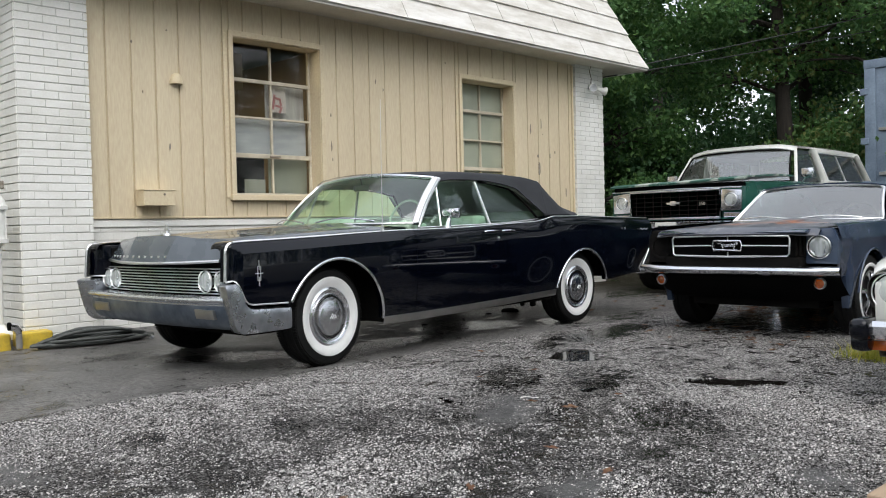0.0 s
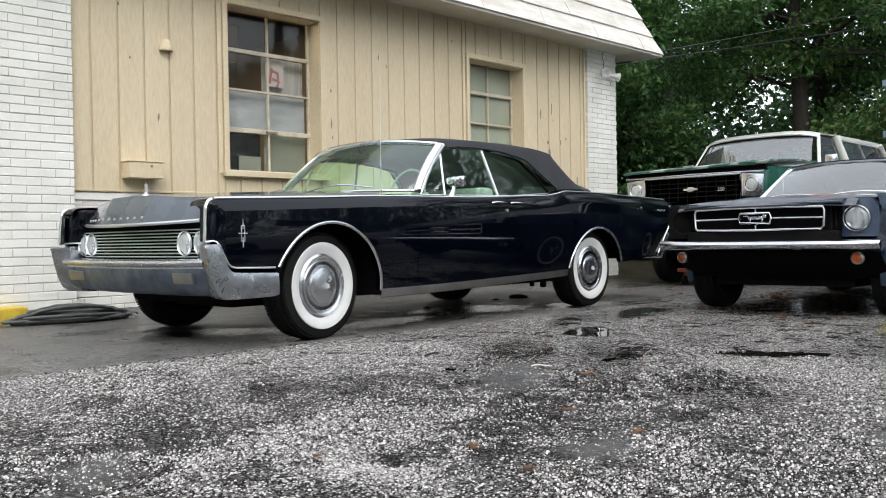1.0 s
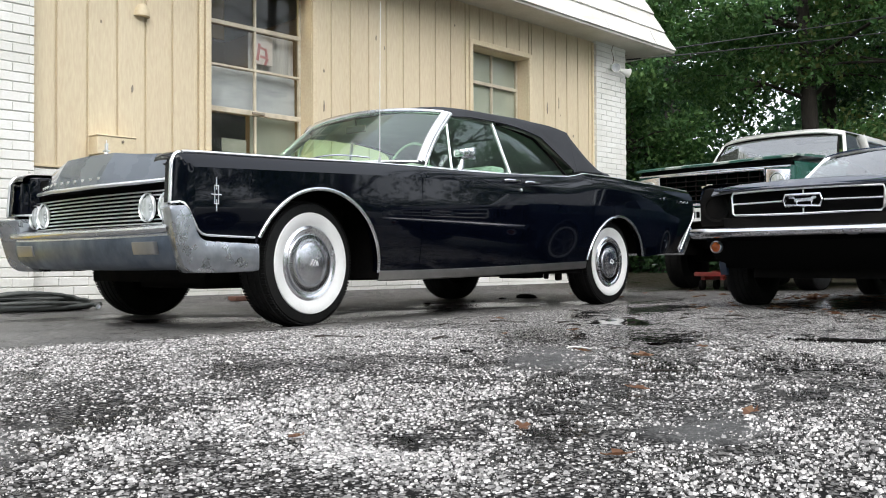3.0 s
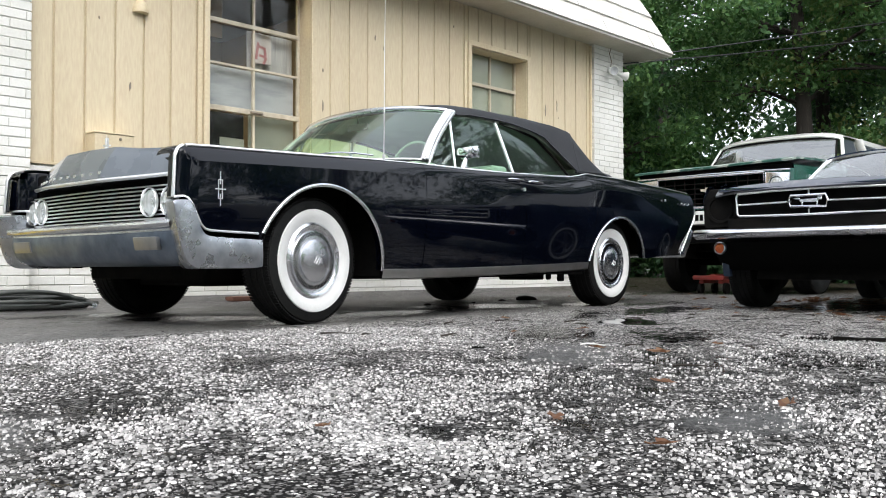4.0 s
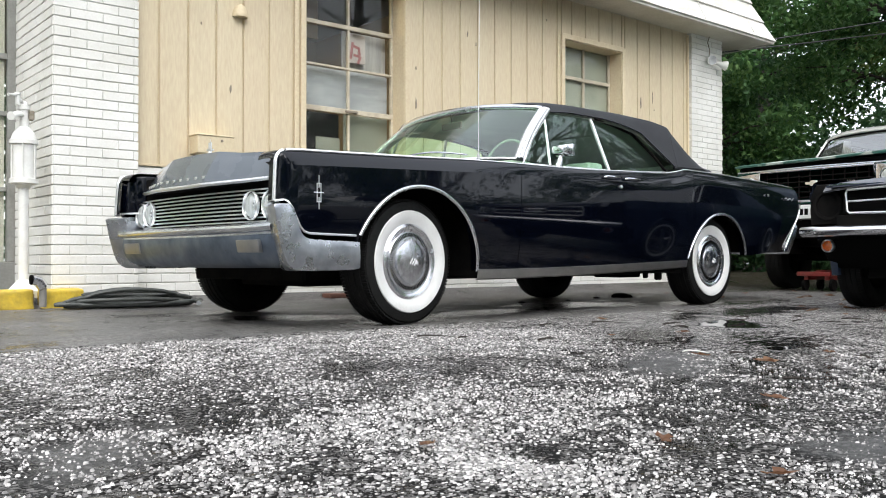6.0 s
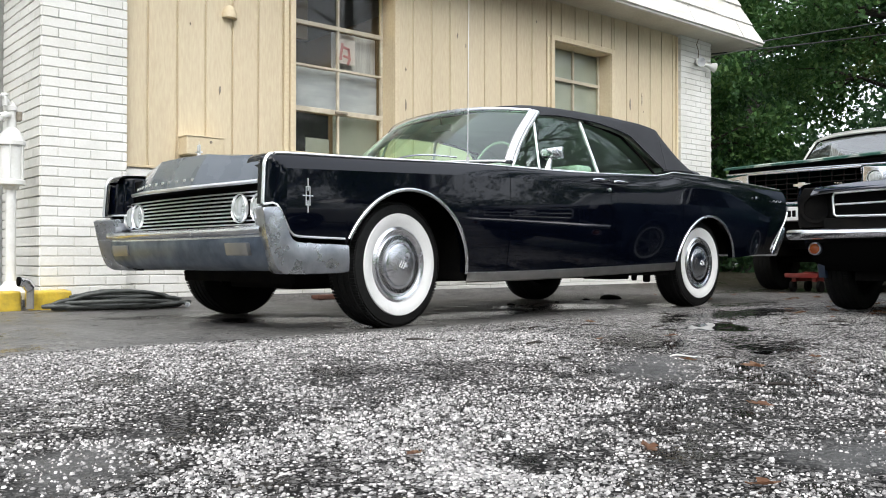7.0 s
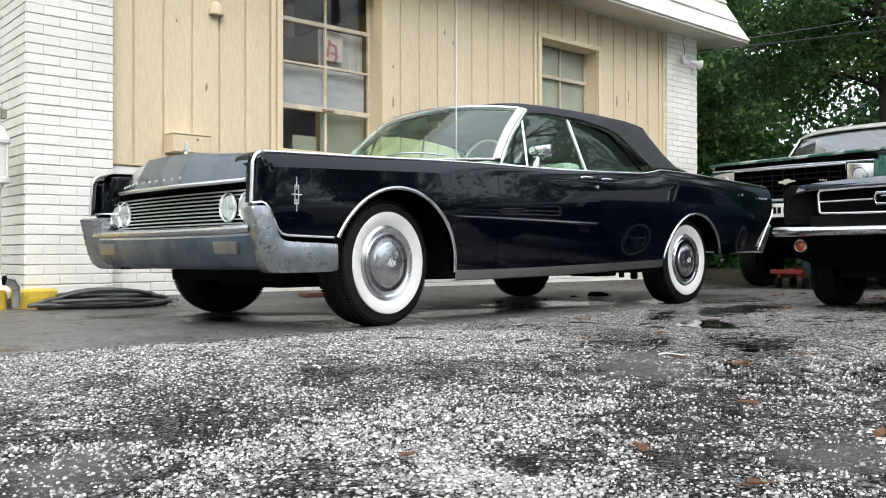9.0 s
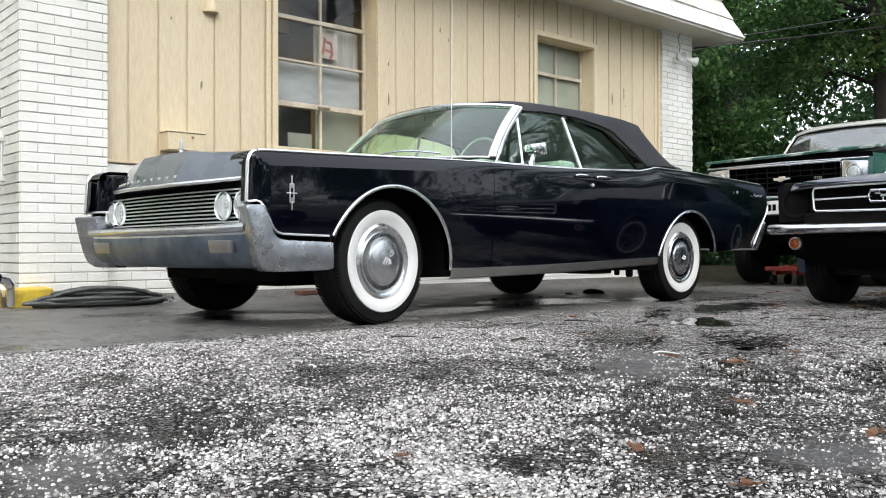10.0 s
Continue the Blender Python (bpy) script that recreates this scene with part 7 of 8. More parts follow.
    for b in ((0.1, 0.36, -0.93, 0.93, 0.60, 1.3), (0.36, 1.42, -0.6, 0.6, 0.5, 1.3), (1.42, 3.06, -0.94, 0.94, 0.56, 1.0), (3.06, 4.1, -0.6, 0.6, 0.5, 1.0), (4.1, 4.5, -0.93, 0.93, 0.6, 1.0), (0.0, 4.4, -0.5, -0.38, 0.42, 0.56), (0.0, 4.4, 0.38, 0.5, 0.42, 0.56)):
        part("underbody", boxed(*b), M_DARK, car, "black underbody section", 0)
    for x in (0.88, 3.58):
        bm = bmesh.new()
        tube(bm, [(x, -0.72, 0.385), (x, 0.72, 0.385)], 0.05, 10)
        lathe(bm, [(0.001, -0.12), (0.10, -0.09), (0.14, 0), (0.10, 0.09), (0.001, 0.12)], 16, "x", (x, 0.15, 0.385))
        part("axle", bm, M_DARK, car, "black axle", 40)
    for x in (1.95, 2.9):
        bm = boxed(x, x + 0.5, -0.75, 0.75, 0.9, 1.15, 0.05)
        box(bm, x + 0.4, x + 0.55, -0.75, 0.75, 1.0, 1.6, 0.05)
        part("seat", bm, M_DASH, car, "dark bench seat")
    part("dashboard", boxed(1.62, 1.86, -0.86, 0.86, 1.2, 1.44, 0.03), M_DASH, car, "dark dashboard")


build_truck()


# ---- the small pale car at the yard's edge ----
def build_small_car():
    car = thing("small_car", pose(0.88, -4.03, 0), "small ivory classic car with chrome bumper and black overriders", "car")
    sh = curve([(0.0, 0.62), (0.15, 0.70), (0.6, 0.76), (1.4, 0.80), (3.0, 0.80), (3.5, 0.70)])
    wd = curve([(0.0, 0.70), (0.3, 0.75), (3.2, 0.75), (3.5, 0.66)])
    for sgn in (-1, 1):
        body_side(car, "body_side", sgn, span(0.05, 3.5, 60), lambda x: 0.24, sh, wd, [(0.70, 0.31, 0.60), (2.75, 0.31, 0.58)], M_IVORY, "ivory body side")
        for x in (0.70, 2.75):
            wheel_parts(car, (x, sgn * 0.63, 0.28), sgn, 0.28, 0.17, 0.15, "plain")
        bm = lathed([(0.125, 0.25), (0.128, 0.02), (0.118, -0.01)], 32, "x", (0.05, sgn * 0.60, 0.575), close=False)
        part("headlight_pod", bm, M_IVORY, car, "ivory headlight pod", 50)
        lamp_unit(car, (0.04, sgn * 0.60, 0.575), 0.098)
        part("turn_lamp", boxed(-0.06, 0.03, sgn * 0.60 - 0.09, sgn * 0.60 + 0.09, 0.285, 0.335, 0.01), M_AMBER, car, "amber turn lamp")
        part("overrider", boxed(-0.20, -0.01, min(sgn * 0.635, sgn * 0.735), max(sgn * 0.635, sgn * 0.735), 0.345, 0.455, 0.044, 5), M_BLACK, car, "glossy black bumper end", 60)
        part("overrider_foot", lathed([(0.001, -0.045), (0.045, -0.04), (0.052, 0.0), (0.045, 0.04), (0.001, 0.045)], 20, "y", (-0.115, sgn * 0.69, 0.335)), M_BLACK, car, "rounded black foot of the bumper end", 60)
    part("front_bumper", sheeted(span(-0.68, 0.68, 10), list(range(6)), lambda y, v: ([-0.04, -0.12, -0.145, -0.145, -0.12, -0.04][int(v)], y, [0.445, 0.44, 0.415, 0.375, 0.35, 0.345][int(v)])), M_CHROME, car, "chrome front bumper", 40)
    part("hood", sheeted(span(0.02, 1.3, 10), span(-0.62, 0.62, 10), lambda x, y: (x, y, 0.62 + 0.17 * min(1.0, x / 0.5) ** 0.6 - 0.04 * (y / 0.62) ** 2)), M_IVORY, car, "ivory hood", 50)
    part("nose_panel", boxed(0.03, 0.10, -0.68, 0.68, 0.34, 0.63, 0.02), M_IVORY, car, "ivory nose panel")
    part("roof", sheeted(span(1.5, 3.0, 8), span(-0.52, 0.52, 6), lambda x, y: (x, y, 1.16 - 0.05 * (y / 0.52) ** 2)), M_TOP, car, "black canvas roof", 50)
    part("windshield", sheeted([0, 1], span(-0.6, 0.6, 6), lambda u, y: (1.2 + 0.3 * u, y * (1 - 0.12 * u), 0.80 + 0.34 * u)), M_SKYGLASS, car, "small windshield", 50)
    for b in ((0.1, 0.38, -0.62, 0.62, 0.25, 0.6), (0.38, 1.02, -0.5, 0.5, 0.2, 0.7), (1.02, 2.43, -0.7, 0.7, 0.2, 0.78), (2.43, 3.07, -0.5, 0.5, 0.2, 0.76), (3.07, 3.45, -0.64, 0.64, 0.28, 0.68)):
        part("underbody", boxed(*b), M_DARK, car, "black underbody section", 0)


build_small_car()


# ---- woods ----
def leaf_cloud(name, material, parent, blobs, count, size, seed, label=""):
    """Many small bent leaves spread through a set of clumps (centre, radii)."""
    rng = np.random.default_rng(seed)
    weights = np.array([b[3] * b[4] * b[5] for b in blobs]) ** 0.7
    pick = rng.choice(len(blobs), count, p=weights / weights.sum())
    B = np.array(blobs)[pick]
    d = rng.normal(size=(count, 3))
    d /= np.linalg.norm(d, axis=1)[:, None]
    r = rng.uniform(0.25, 1.0, count) ** 0.45
    r *= 1 + 0.25 * rng.normal(size=count)
    c = B[:, :3] + d * B[:, 3:] * r[:, None]
    u = rng.normal(size=(count, 3))
    u[:, 2] -= 0.4
    u /= np.linalg.norm(u, axis=1)[:, None]
    w = rng.normal(size=(count, 3))
    w -= (w * u).sum(1)[:, None] * u
    w /= np.linalg.norm(w, axis=1)[:, None]
    n = np.cross(u, w)
    L = size * rng.uniform(0.6, 1.4, count)[:, None]
    W = L * 0.36
    v = np.stack([c - u * L * 0.5, c - w * W + n * W * 0.3, c + u * L * 0.55, c + w * W + n * W * 0.3], 1).reshape(-1, 3)
    i = np.arange(count)[:, None] * 4
    f = np.concatenate([i + [[0, 1, 2]], i + [[0, 2, 3]]], 0)
    me = bpy.data.meshes.new(name)
    me.from_pydata(v.tolist(), [], f.tolist())
    me.materials.append(material)
    ob = new(name, me)
    if parent:
        ob.parent = parent
    if label:
        tagged(ob, label)
    return ob


def tree(x, y, height, spread, seed, material, leaves, low=1.2, size=0.17, label="tall broadleaf tree with dense dark green crown"):
    rng = random.Random(seed)
    e = thing("tree", pose(x, y, -0.05), label, "tree", "trees behind the yard")
    lean = (rng.uniform(-0.4, 0.4), rng.uniform(-0.4, 0.4))
    bm = bmesh.new()
    r0 = 0.09 + 0.008 * height
    pts = [(lean[0] * t * t + 0.12 * math.sin(5 * t + seed), lean[1] * t * t + 0.1 * math.sin(4 * t + 2 * seed), height * 0.92 * t) for t in span(0, 1, 14)]
    tube(bm, pts, lambda t: r0 * (1.25 - t) ** 0.9 * (1.35 if t == 0 else 1), 9)
    blobs = []
    n = 20
    for k in range(n):
        t = low / height + (0.97 - low / height) * (k + 0.5) / n
        a = k * 2.4 + rng.uniform(-0.5, 0.5)
        base = Vector(pts[min(14, int(t * 14))])
        reach = spread * (1.0 - 0.55 * abs(t - 0.45)) * rng.uniform(0.55, 1.05)
        end = base + Vector((math.cos(a) * reach, math.sin(a) * reach, rng.uniform(-0.1, 0.9)))
        mid = (base + end) / 2 + Vector((rng.uniform(-0.2, 0.2), rng.uniform(-0.2, 0.2), 0.25))
        tube(bm, [base, mid, end], lambda q: 0.055 * (1.15 - q), 6)
        for _ in range(3):
            side = end + Vector((rng.uniform(-0.9, 0.9), rng.uniform(-0.9, 0.9), rng.uniform(-0.5, 0.7)))
            tube(bm, [mid, (mid + side) / 2 + Vector((0, 0, 0.1)), side], lambda q: 0.028 * (1.2 - q), 5)
            blobs.append((*side, rng.uniform(0.45, 0.95), rng.uniform(0.45, 0.95), rng.uniform(0.28, 0.6)))
        blobs.append((*end, rng.uniform(0.5, 1.1), rng.uniform(0.5, 1.1), rng.uniform(0.3, 0.7)))
    bmesh.ops.recalc_face_normals(bm, faces=bm.faces)
    part("trunk", bm, M_BARK, e, "dark bark trunk with spreading limbs", 50)
    leaf_cloud("crown", material, e, blobs, leaves, size, seed)
    return e


# x, y, height, spread, seed, leaf, lowest limb, leaves
TREES = [(13.2, 7.6, 10, 2.6, 1, "A", 0.9, 31500), (16.4, 3.8, 12, 3.0, 2, "A", 4.4, 25200), (17.0, 0.9, 12, 3.2, 3, "C", 1.0, 33600), (14.0, 11.5, 11, 3.0, 4, "B", 0.9, 27300),
         (19.5, 4.45, 13, 3.0, 6, "B", 5.6, 25200), (18.8, -1.6, 12, 3.0, 7, "C", 1.0, 29400), (22.5, 1.8, 14, 3.4, 8, "B", 1.0, 31500), (16.2, 8.2, 12, 2.7, 9, "A", 0.9, 31500),
         (21.0, -5.0, 13, 3.2, 10, "A", 1.0, 25200), (24.5, 12.0, 14, 3.6, 11, "B", 6.5, 21000), (11.2, 10.6, 9, 2.3, 12, "A", 0.9, 23100), (25.5, -2.2, 14, 3.6, 13, "A", 1.0, 23100), (15.5, -8.0, 15, 3.6, 15, "B", 1.0, 14000), (19.5, -10.5, 16, 3.8, 16, "A", 1.0, 12000), (13.0, -13.0, 15, 3.6, 17, "B", 1.0, 12000), (9.0, -16.0, 15, 3.8, 18, "A", 1.0, 12000),
         (20.2, 12.6, 13, 3.4, 14, "B", 1.0, 27300)]
TREES += [(-12.0, -17.0, 13, 3.6, 21, "B", 1.0, 9000), (-5.5, -20.5, 14, 3.8, 22, "A", 1.0, 9000), (0.0, -19.0, 13, 3.6, 23, "B", 1.0, 9000), (4.6, -20.5, 14, 3.8, 24, "A", 1.0, 9000), (-15.5, -8.5, 13, 3.8, 25, "A", 1.0, 9000), (-17.5, -2.0, 13, 3.8, 26, "B", 1.0, 9000)]
for tx, ty, th, ts, sd, kind_, low_, leaves_ in TREES:
    lm = {"A": M_LEAF_A, "B": M_LEAF_B, "C": M_LEAF_C}[kind_]
    tree(tx, ty, th, ts, sd, lm, leaves_, low=low_, size=0.112 if leaves_ > 11000 else 0.24,
         label="tall broadleaf tree with dense dark green crown" if kind_ != "C" else "tall broadleaf tree with yellowing and rusty leaves")


def undergrowth():
    rng = random.Random(5)
    blobs = []
    for k in range(150):
        a = rng.uniform(0, 1)
        x = 11.5 + 9 * rng.random() + 6 * a
        y = 13 - 20 * a + rng.uniform(-1.5, 1.5)
        blobs.append((x, y, rng.uniform(0.2, 2.6), rng.uniform(0.5, 1.3), rng.uniform(0.5, 1.3), rng.uniform(0.4, 0.9)))
    ob = leaf_cloud("undergrowth", M_LEAF_B, None, blobs, 90000, 0.13, 77)
    tagged(ob, "dark tangled undergrowth below the trees", "undergrowth", kind="stuff")
    blobs = []
    for k in range(260):
        a = rng.uniform(-0.1, 1.1)
        x = 26 + 7 * rng.random() + 4 * a
        y = 22 - 32 * a + rng.uniform(-2, 2)
        away = math.degrees(math.atan2(y + 4.9, x + 3.8))
        top = 4.6 if 24.0 < away < 28.5 else 9.0
        blobs.append((x, y, rng.uniform(0.5, top), rng.uniform(1.2, 2.6), rng.uniform(1.2, 2.6), rng.uniform(0.9, 1.8)))
    for k in range(330):
        a = math.radians(rng.uniform(75, 345))
        d = rng.uniform(30, 42)
        blobs.append((d * math.cos(a), d * math.sin(a), rng.uniform(0.5, 8.5), rng.uniform(1.6, 3.2), rng.uniform(1.6, 3.2), rng.uniform(1.2, 2.2)))
    ob = leaf_cloud("far_woods", M_LEAF_B, None, blobs, 190000, 0.28, 78)
    tagged(ob, "far dark woods behind the yard", "woods", kind="stuff")


undergrowth()


# ---- small things by the building ----
def build_details():
    # open-topped box on the wall
    bx = thing("wall_box", pose(0.10, WALL_Y, 1.235), "tan painted wooden box fixed to the siding", "box")
    part("body", boxed(0.0, 0.325, -0.165, -0.001, 0.0, 0.145, 0.004, 1), M_TRIM, bx, smooth=0)
    part("lid", boxed(-0.006, 0.331, -0.172, -0.002, 0.145, 0.158, 0.003, 1), M_TRIM, bx, smooth=0)
    part("latch", lathed([(0.012, -0.166), (0.012, -0.172), (0.001, -0.174)], 12, "y", (0.21, 0, 0.11)), M_CHIP, bx, "small dark latch")
    # half-round vent hood
    vent = thing("vent_hood", Matrix.Translation((0.552, WALL_Y, 2.455)) @ Matrix.Scale(1.35, 4), "small half-round tan vent hood on the siding", "vent")
    bm = bmesh.new()
    sheet(bm, span(0, 1, 8), span(0, math.pi, 20), lambda u, a: (0.050 * math.cos(a) * math.sqrt(max(0.0, 1 - u * u)), -0.001 - 0.055 * u, 0.082 * math.sin(a) * math.sqrt(max(0.0, 1 - u ** 4))))
    sheet(bm, span(0, 1, 8), [-1, 1], lambda u, v: (0.050 * v * math.sqrt(max(0.0, 1 - u * u)), -0.001 - 0.055 * u, 0.0))
    bmesh.ops.remove_doubles(bm, verts=bm.verts, dist=0.0002)
    bmesh.ops.recalc_face_normals(bm, faces=bm.faces)
    part("hood", bm, M_TRIM, vent, smooth=45)
    # twin flood lights with their cable
    fl = thing("flood_lamp", pose(7.56, 3.03, 3.10), "white twin floodlight on the brick pier with a cable", "lamp")
    part("base", lathed([(0.05, 0.0), (0.05, -0.03), (0.035, -0.05), (0.02, -0.055)], 20, "y"), M_WHITEPLASTIC, fl)
    for dx, yaw, dz in ((-0.06, 35, -0.015), (0.14, -60, -0.03)):
        bm = lathed([(0.02, 0.02), (0.028, -0.03), (0.045, -0.08), (0.066, -0.13), (0.068, -0.14), (0.058, -0.142)], 24, "y", close=False)
        h = part("lamp_head", bm, M_WHITEPLASTIC, fl, "white floodlight head", 50)
        h.matrix_basis = pose(dx, -0.055, dz, 12, 0, -yaw)
        part("lens", lathed([(0.060, -0.135), (0.03, -0.128), (0.001, -0.126)], 20, "y", close=False), M_LENS, h, "clear lamp lens", 60)
    part("arm", tubed([(-0.06, -0.06, -0.015), (0.04, -0.05, 0.0), (0.14, -0.06, -0.03)], 0.010, 8), M_SLOT, fl, "dark arm")
    part("cable", tubed([(0.0, -0.02, 0.04), (0.02, -0.02, 0.14), (-0.03, -0.02, 0.24), (0.0, -0.03, 0.32)], 0.006, 6), M_CHIP, fl, "thin supply cable")
    # white standpipe beside the pier
    sp = thing("standpipe", pose(-1.195, 3.06, 0.08), "white painted standpipe with a drum-shaped valve body", "standpipe")
    part("base", lathed([(0.11, 0.0), (0.11, 0.05), (0.085, 0.075), (0.055, 0.11), (0.042, 0.13)], 24, "z"), M_WHITEPIPE, sp)
    part("pipe", lathed([(0.036, 0.10), (0.036, 0.85)], 24, "z"), M_WHITEPIPE, sp)
    part("flange", lathed([(0.045, 0.80), (0.06, 0.825), (0.098, 0.835), (0.098, 0.868), (0.082, 0.872)], 32, "z"), M_WHITEPIPE, sp)
    part("drum", lathed([(0.080, 0.868), (0.080, 1.125)], 32, "z"), M_WHITEPIPE, sp)
    part("flange", lathed([(0.082, 1.118), (0.098, 1.122), (0.098, 1.152), (0.088, 1.158), (0.074, 1.20), (0.050, 1.235), (0.036, 1.25)], 32, "z"), M_WHITEPIPE, sp)
    for a in range(6):
        part("drum_rod", tubed([(0.088 * math.cos(a * 1.047 + 0.2), 0.088 * math.sin(a * 1.047 + 0.2), 0.868), (0.088 * math.cos(a * 1.047 + 0.2), 0.088 * math.sin(a * 1.047 + 0.2), 1.122)], 0.006, 8), M_WHITEPIPE, sp)
    part("neck", lathed([(0.034, 1.24), (0.032, 1.37), (0.043, 1.375), (0.043, 1.405), (0.030, 1.41), (0.022, 1.43), (0.008, 1.44)], 24, "z"), M_WHITEPIPE, sp)
    part("handle", tubed([(0.0, -0.01, 1.42), (-0.05, -0.04, 1.45), (-0.06, -0.05, 1.47), (-0.13, -0.10, 1.46)], 0.011, 8), M_WHITEPIPE, sp, "white lever handle")
    part("spindle", lathed([(0.018, 1.40), (0.018, 1.47), (0.024, 1.475), (0.024, 1.49), (0.006, 1.495)], 14, "z", (-0.055, -0.045, 0.0)), M_WHITEPIPE, sp, "white valve spindle")
    part("outlet", tubed([(0.0, 0.0, 1.33), (-0.05, -0.04, 1.335), (-0.085, -0.065, 1.315), (-0.11, -0.085, 1.31)], lambda t: 0.022 + 0.010 * t, 12), M_WHITEPIPE, sp, "white side outlet")
    part("clamp", boxed(0.03, 0.065, -0.035, 0.015, 1.30, 1.37, 0.006, 1), M_CHIP, sp, "dark clamp")
    # grey tap pipe in front of the kerb blocks
    tp = thing("tap_pipe", pose(-1.13, 2.80, 0.02), "short grey pipe with a round cap", "pipe")
    part("stem", tubed([(0, 0, 0), (0, 0, 0.13), (-0.01, -0.01, 0.16)], 0.026, 12), M_CONC, tp)
    part("elbow", tubed([(0.0, 0.0, 0.14), (-0.03, -0.005, 0.185), (-0.075, -0.01, 0.195)], 0.036, 12), M_OLDCHROME, tp, "dull metal elbow")
    part("cap", lathed([(0.036, 0.0), (0.034, -0.012), (0.001, -0.014)], 14, "x", (-0.075, -0.01, 0.195)), M_SLOT, tp, "black cap")
    # kerb blocks
    for x0, x1 in ((-1.115, -0.825), (-2.0, -1.175)):
        kb = thing("kerb_block", pose(x0, 2.86, 0.0), "chipped yellow painted kerb block by the pier", "kerb block", "kerb blocks by the pier")
        bm = boxed(0.0, x1 - x0, 0.0, 0.16, -0.01, 0.145, 0.022, 3)
        bmesh.ops.subdivide_edges(bm, edges=[e for e in bm.edges if e.calc_length() > 0.06], cuts=7, use_grid_fill=True)
        for v in bm.verts:
            p = v.co * 14
            v.co += Vector((noise.noise(p), noise.noise(p + Vector((9, 0, 0))), noise.noise(p + Vector((0, 9, 0))))) * 0.009
        part("block", bm, M_YELLOW, kb, smooth=40)
        part("core", boxed(x1 - x0 - 0.004, x1 - x0 + 0.012, 0.02, 0.14, 0.0, 0.115, 0.01, 2), M_CHIP, kb, "broken end", 40)
    # coiled hose
    rng = random.Random(9)
    hs = thing("garden_hose", pose(-0.49, 2.70, 0.004), "black rubber hose lying in a loose flat coil", "hose")
    bm = bmesh.new()
    pts = []
    for t in range(17):
        wide, high, peak = rng.uniform(0.0, 0.21), rng.uniform(0.01, 0.115), rng.uniform(-0.8, 0.8)
        shift, reach = rng.uniform(-0.08, 0.08), rng.uniform(0.36, 0.55)
        for k in range(22):
            a = 2 * math.pi * k / 22
            lift = max(0.0, math.sin(a + peak * math.cos(a))) if t % 2 else abs(math.sin(a + 0.5 * peak))
            pts.append((reach * math.cos(a) - 0.04 + shift * math.sin(a), wide * math.sin(a) * (0.75 + 0.25 * math.cos(a + peak)) + 0.3 * shift, 0.016 + high * lift + 0.006 * (t % 5)))
    pts += [(0.42, -0.05, 0.035), (0.45, -0.11, 0.022), (0.43, -0.15, 0.02)]
    tube(bm, pts, 0.0150, 7)
    part("coil", bm, M_HOSE, hs, smooth=60)
    part("coupling", tubed([(0.425, -0.155, 0.022), (0.40, -0.20, 0.022)], 0.019, 12), M_OLDCHROME, hs, "dull metal coupling")
    # overhead service cables
    for z0, p1, sag in ((3.36, (20.0, 0.40, 6.30), 0.04), (3.30, (20.0, 0.60, 5.85), 0.06)):
        a, b = Vector((7.95, 3.3, z0)), Vector(p1)
        pts = [a.lerp(b, t) - Vector((0, 0, sag * 4 * t * (1 - t))) for t in span(0, 1, 24)]
        ob = finish("service_cable", tubed(pts, 0.011, 6), M_CABLE, smooth=60)
        tagged(ob, "thin overhead cable from the eaves", "cable", "overhead cables")
    ob = finish("brick_scrap", boxed(0, 0.30, -0.06, 0.06, 0.0, 0.04, 0.008, 2), M_RUST)
    ob.matrix_basis = pose(1.30, 2.90, 0.010, 0, 0, 4)
    tagged(ob, "rust-brown broken brick lying at the wall foot", "brick")
    ob = finish("board", boxed(0.0, 0.95, -0.30, 0.0, 0.0, 0.045, 0.008, 2), M_BOARD)
    ob.matrix_basis = pose(-0.82, -3.893, 0.0, 0, 0, -1)
    tagged(ob, "weathered tan board lying flat on the asphalt", "board")
    # red jack by the truck
    jk = thing("trolley_jack", pose(6.6, 0.9, 0), "low red trolley jack on the ground under the truck", "jack")
    part("frame", boxed(0.0, 0.46, -0.02, 0.03, 0.12, 0.17, 0.008), M_REDPAINT, jk)
    part("frame", boxed(0.0, 0.46, 0.22, 0.27, 0.12, 0.17, 0.008), M_REDPAINT, jk)
    part("cross_bar", boxed(-0.03, 0.03, -0.05, 0.34, 0.165, 0.215, 0.008), M_REDPAINT, jk)
    part("arm", boxed(0.05, 0.40, 0.09, 0.16, 0.17, 0.23, 0.01), M_REDPAINT, jk)
    for x in (0.05, 0.40):
        for y in (-0.045, 0.275):
            part("caster", lathed([(0.064, -0.018), (0.064, 0.018)], 16, "y", (x, y, 0.064)), M_DARK, jk, "dark caster")
            part("axle_bracket", boxed(x - 0.012, x + 0.012, min(y, 0.125) if y < 0.1 else 0.235, max(y, -0.01) if y < 0.1 else y, 0.06, 0.13), M_DARK, jk)
    # box trailer
    tr = thing("box_trailer", pose(13.0, -0.9, 0), "blue-grey box trailer end with hinged doors", "trailer")
    part("body", boxed(0.0, 6.0, -1.25, 1.68, 0.95, 3.78, 0.03), M_TRAILER, tr)
    part("corner_post", boxed(-0.03, 0.05, 1.50, 1.69, 0.95, 3.80, 0.01), M_TRAILER, tr)
    part("header", boxed(-0.035, 0.05, -1.25, 1.70, 3.66, 3.82, 0.01), M_TRAILER, tr)
    for z in (1.6, 2.35, 3.25):
        part("hinge", boxed(-0.05, 0.03, 1.62, 1.76, z - 0.06, z + 0.06, 0.008, 1), M_TRAILER, tr, "painted hinge")
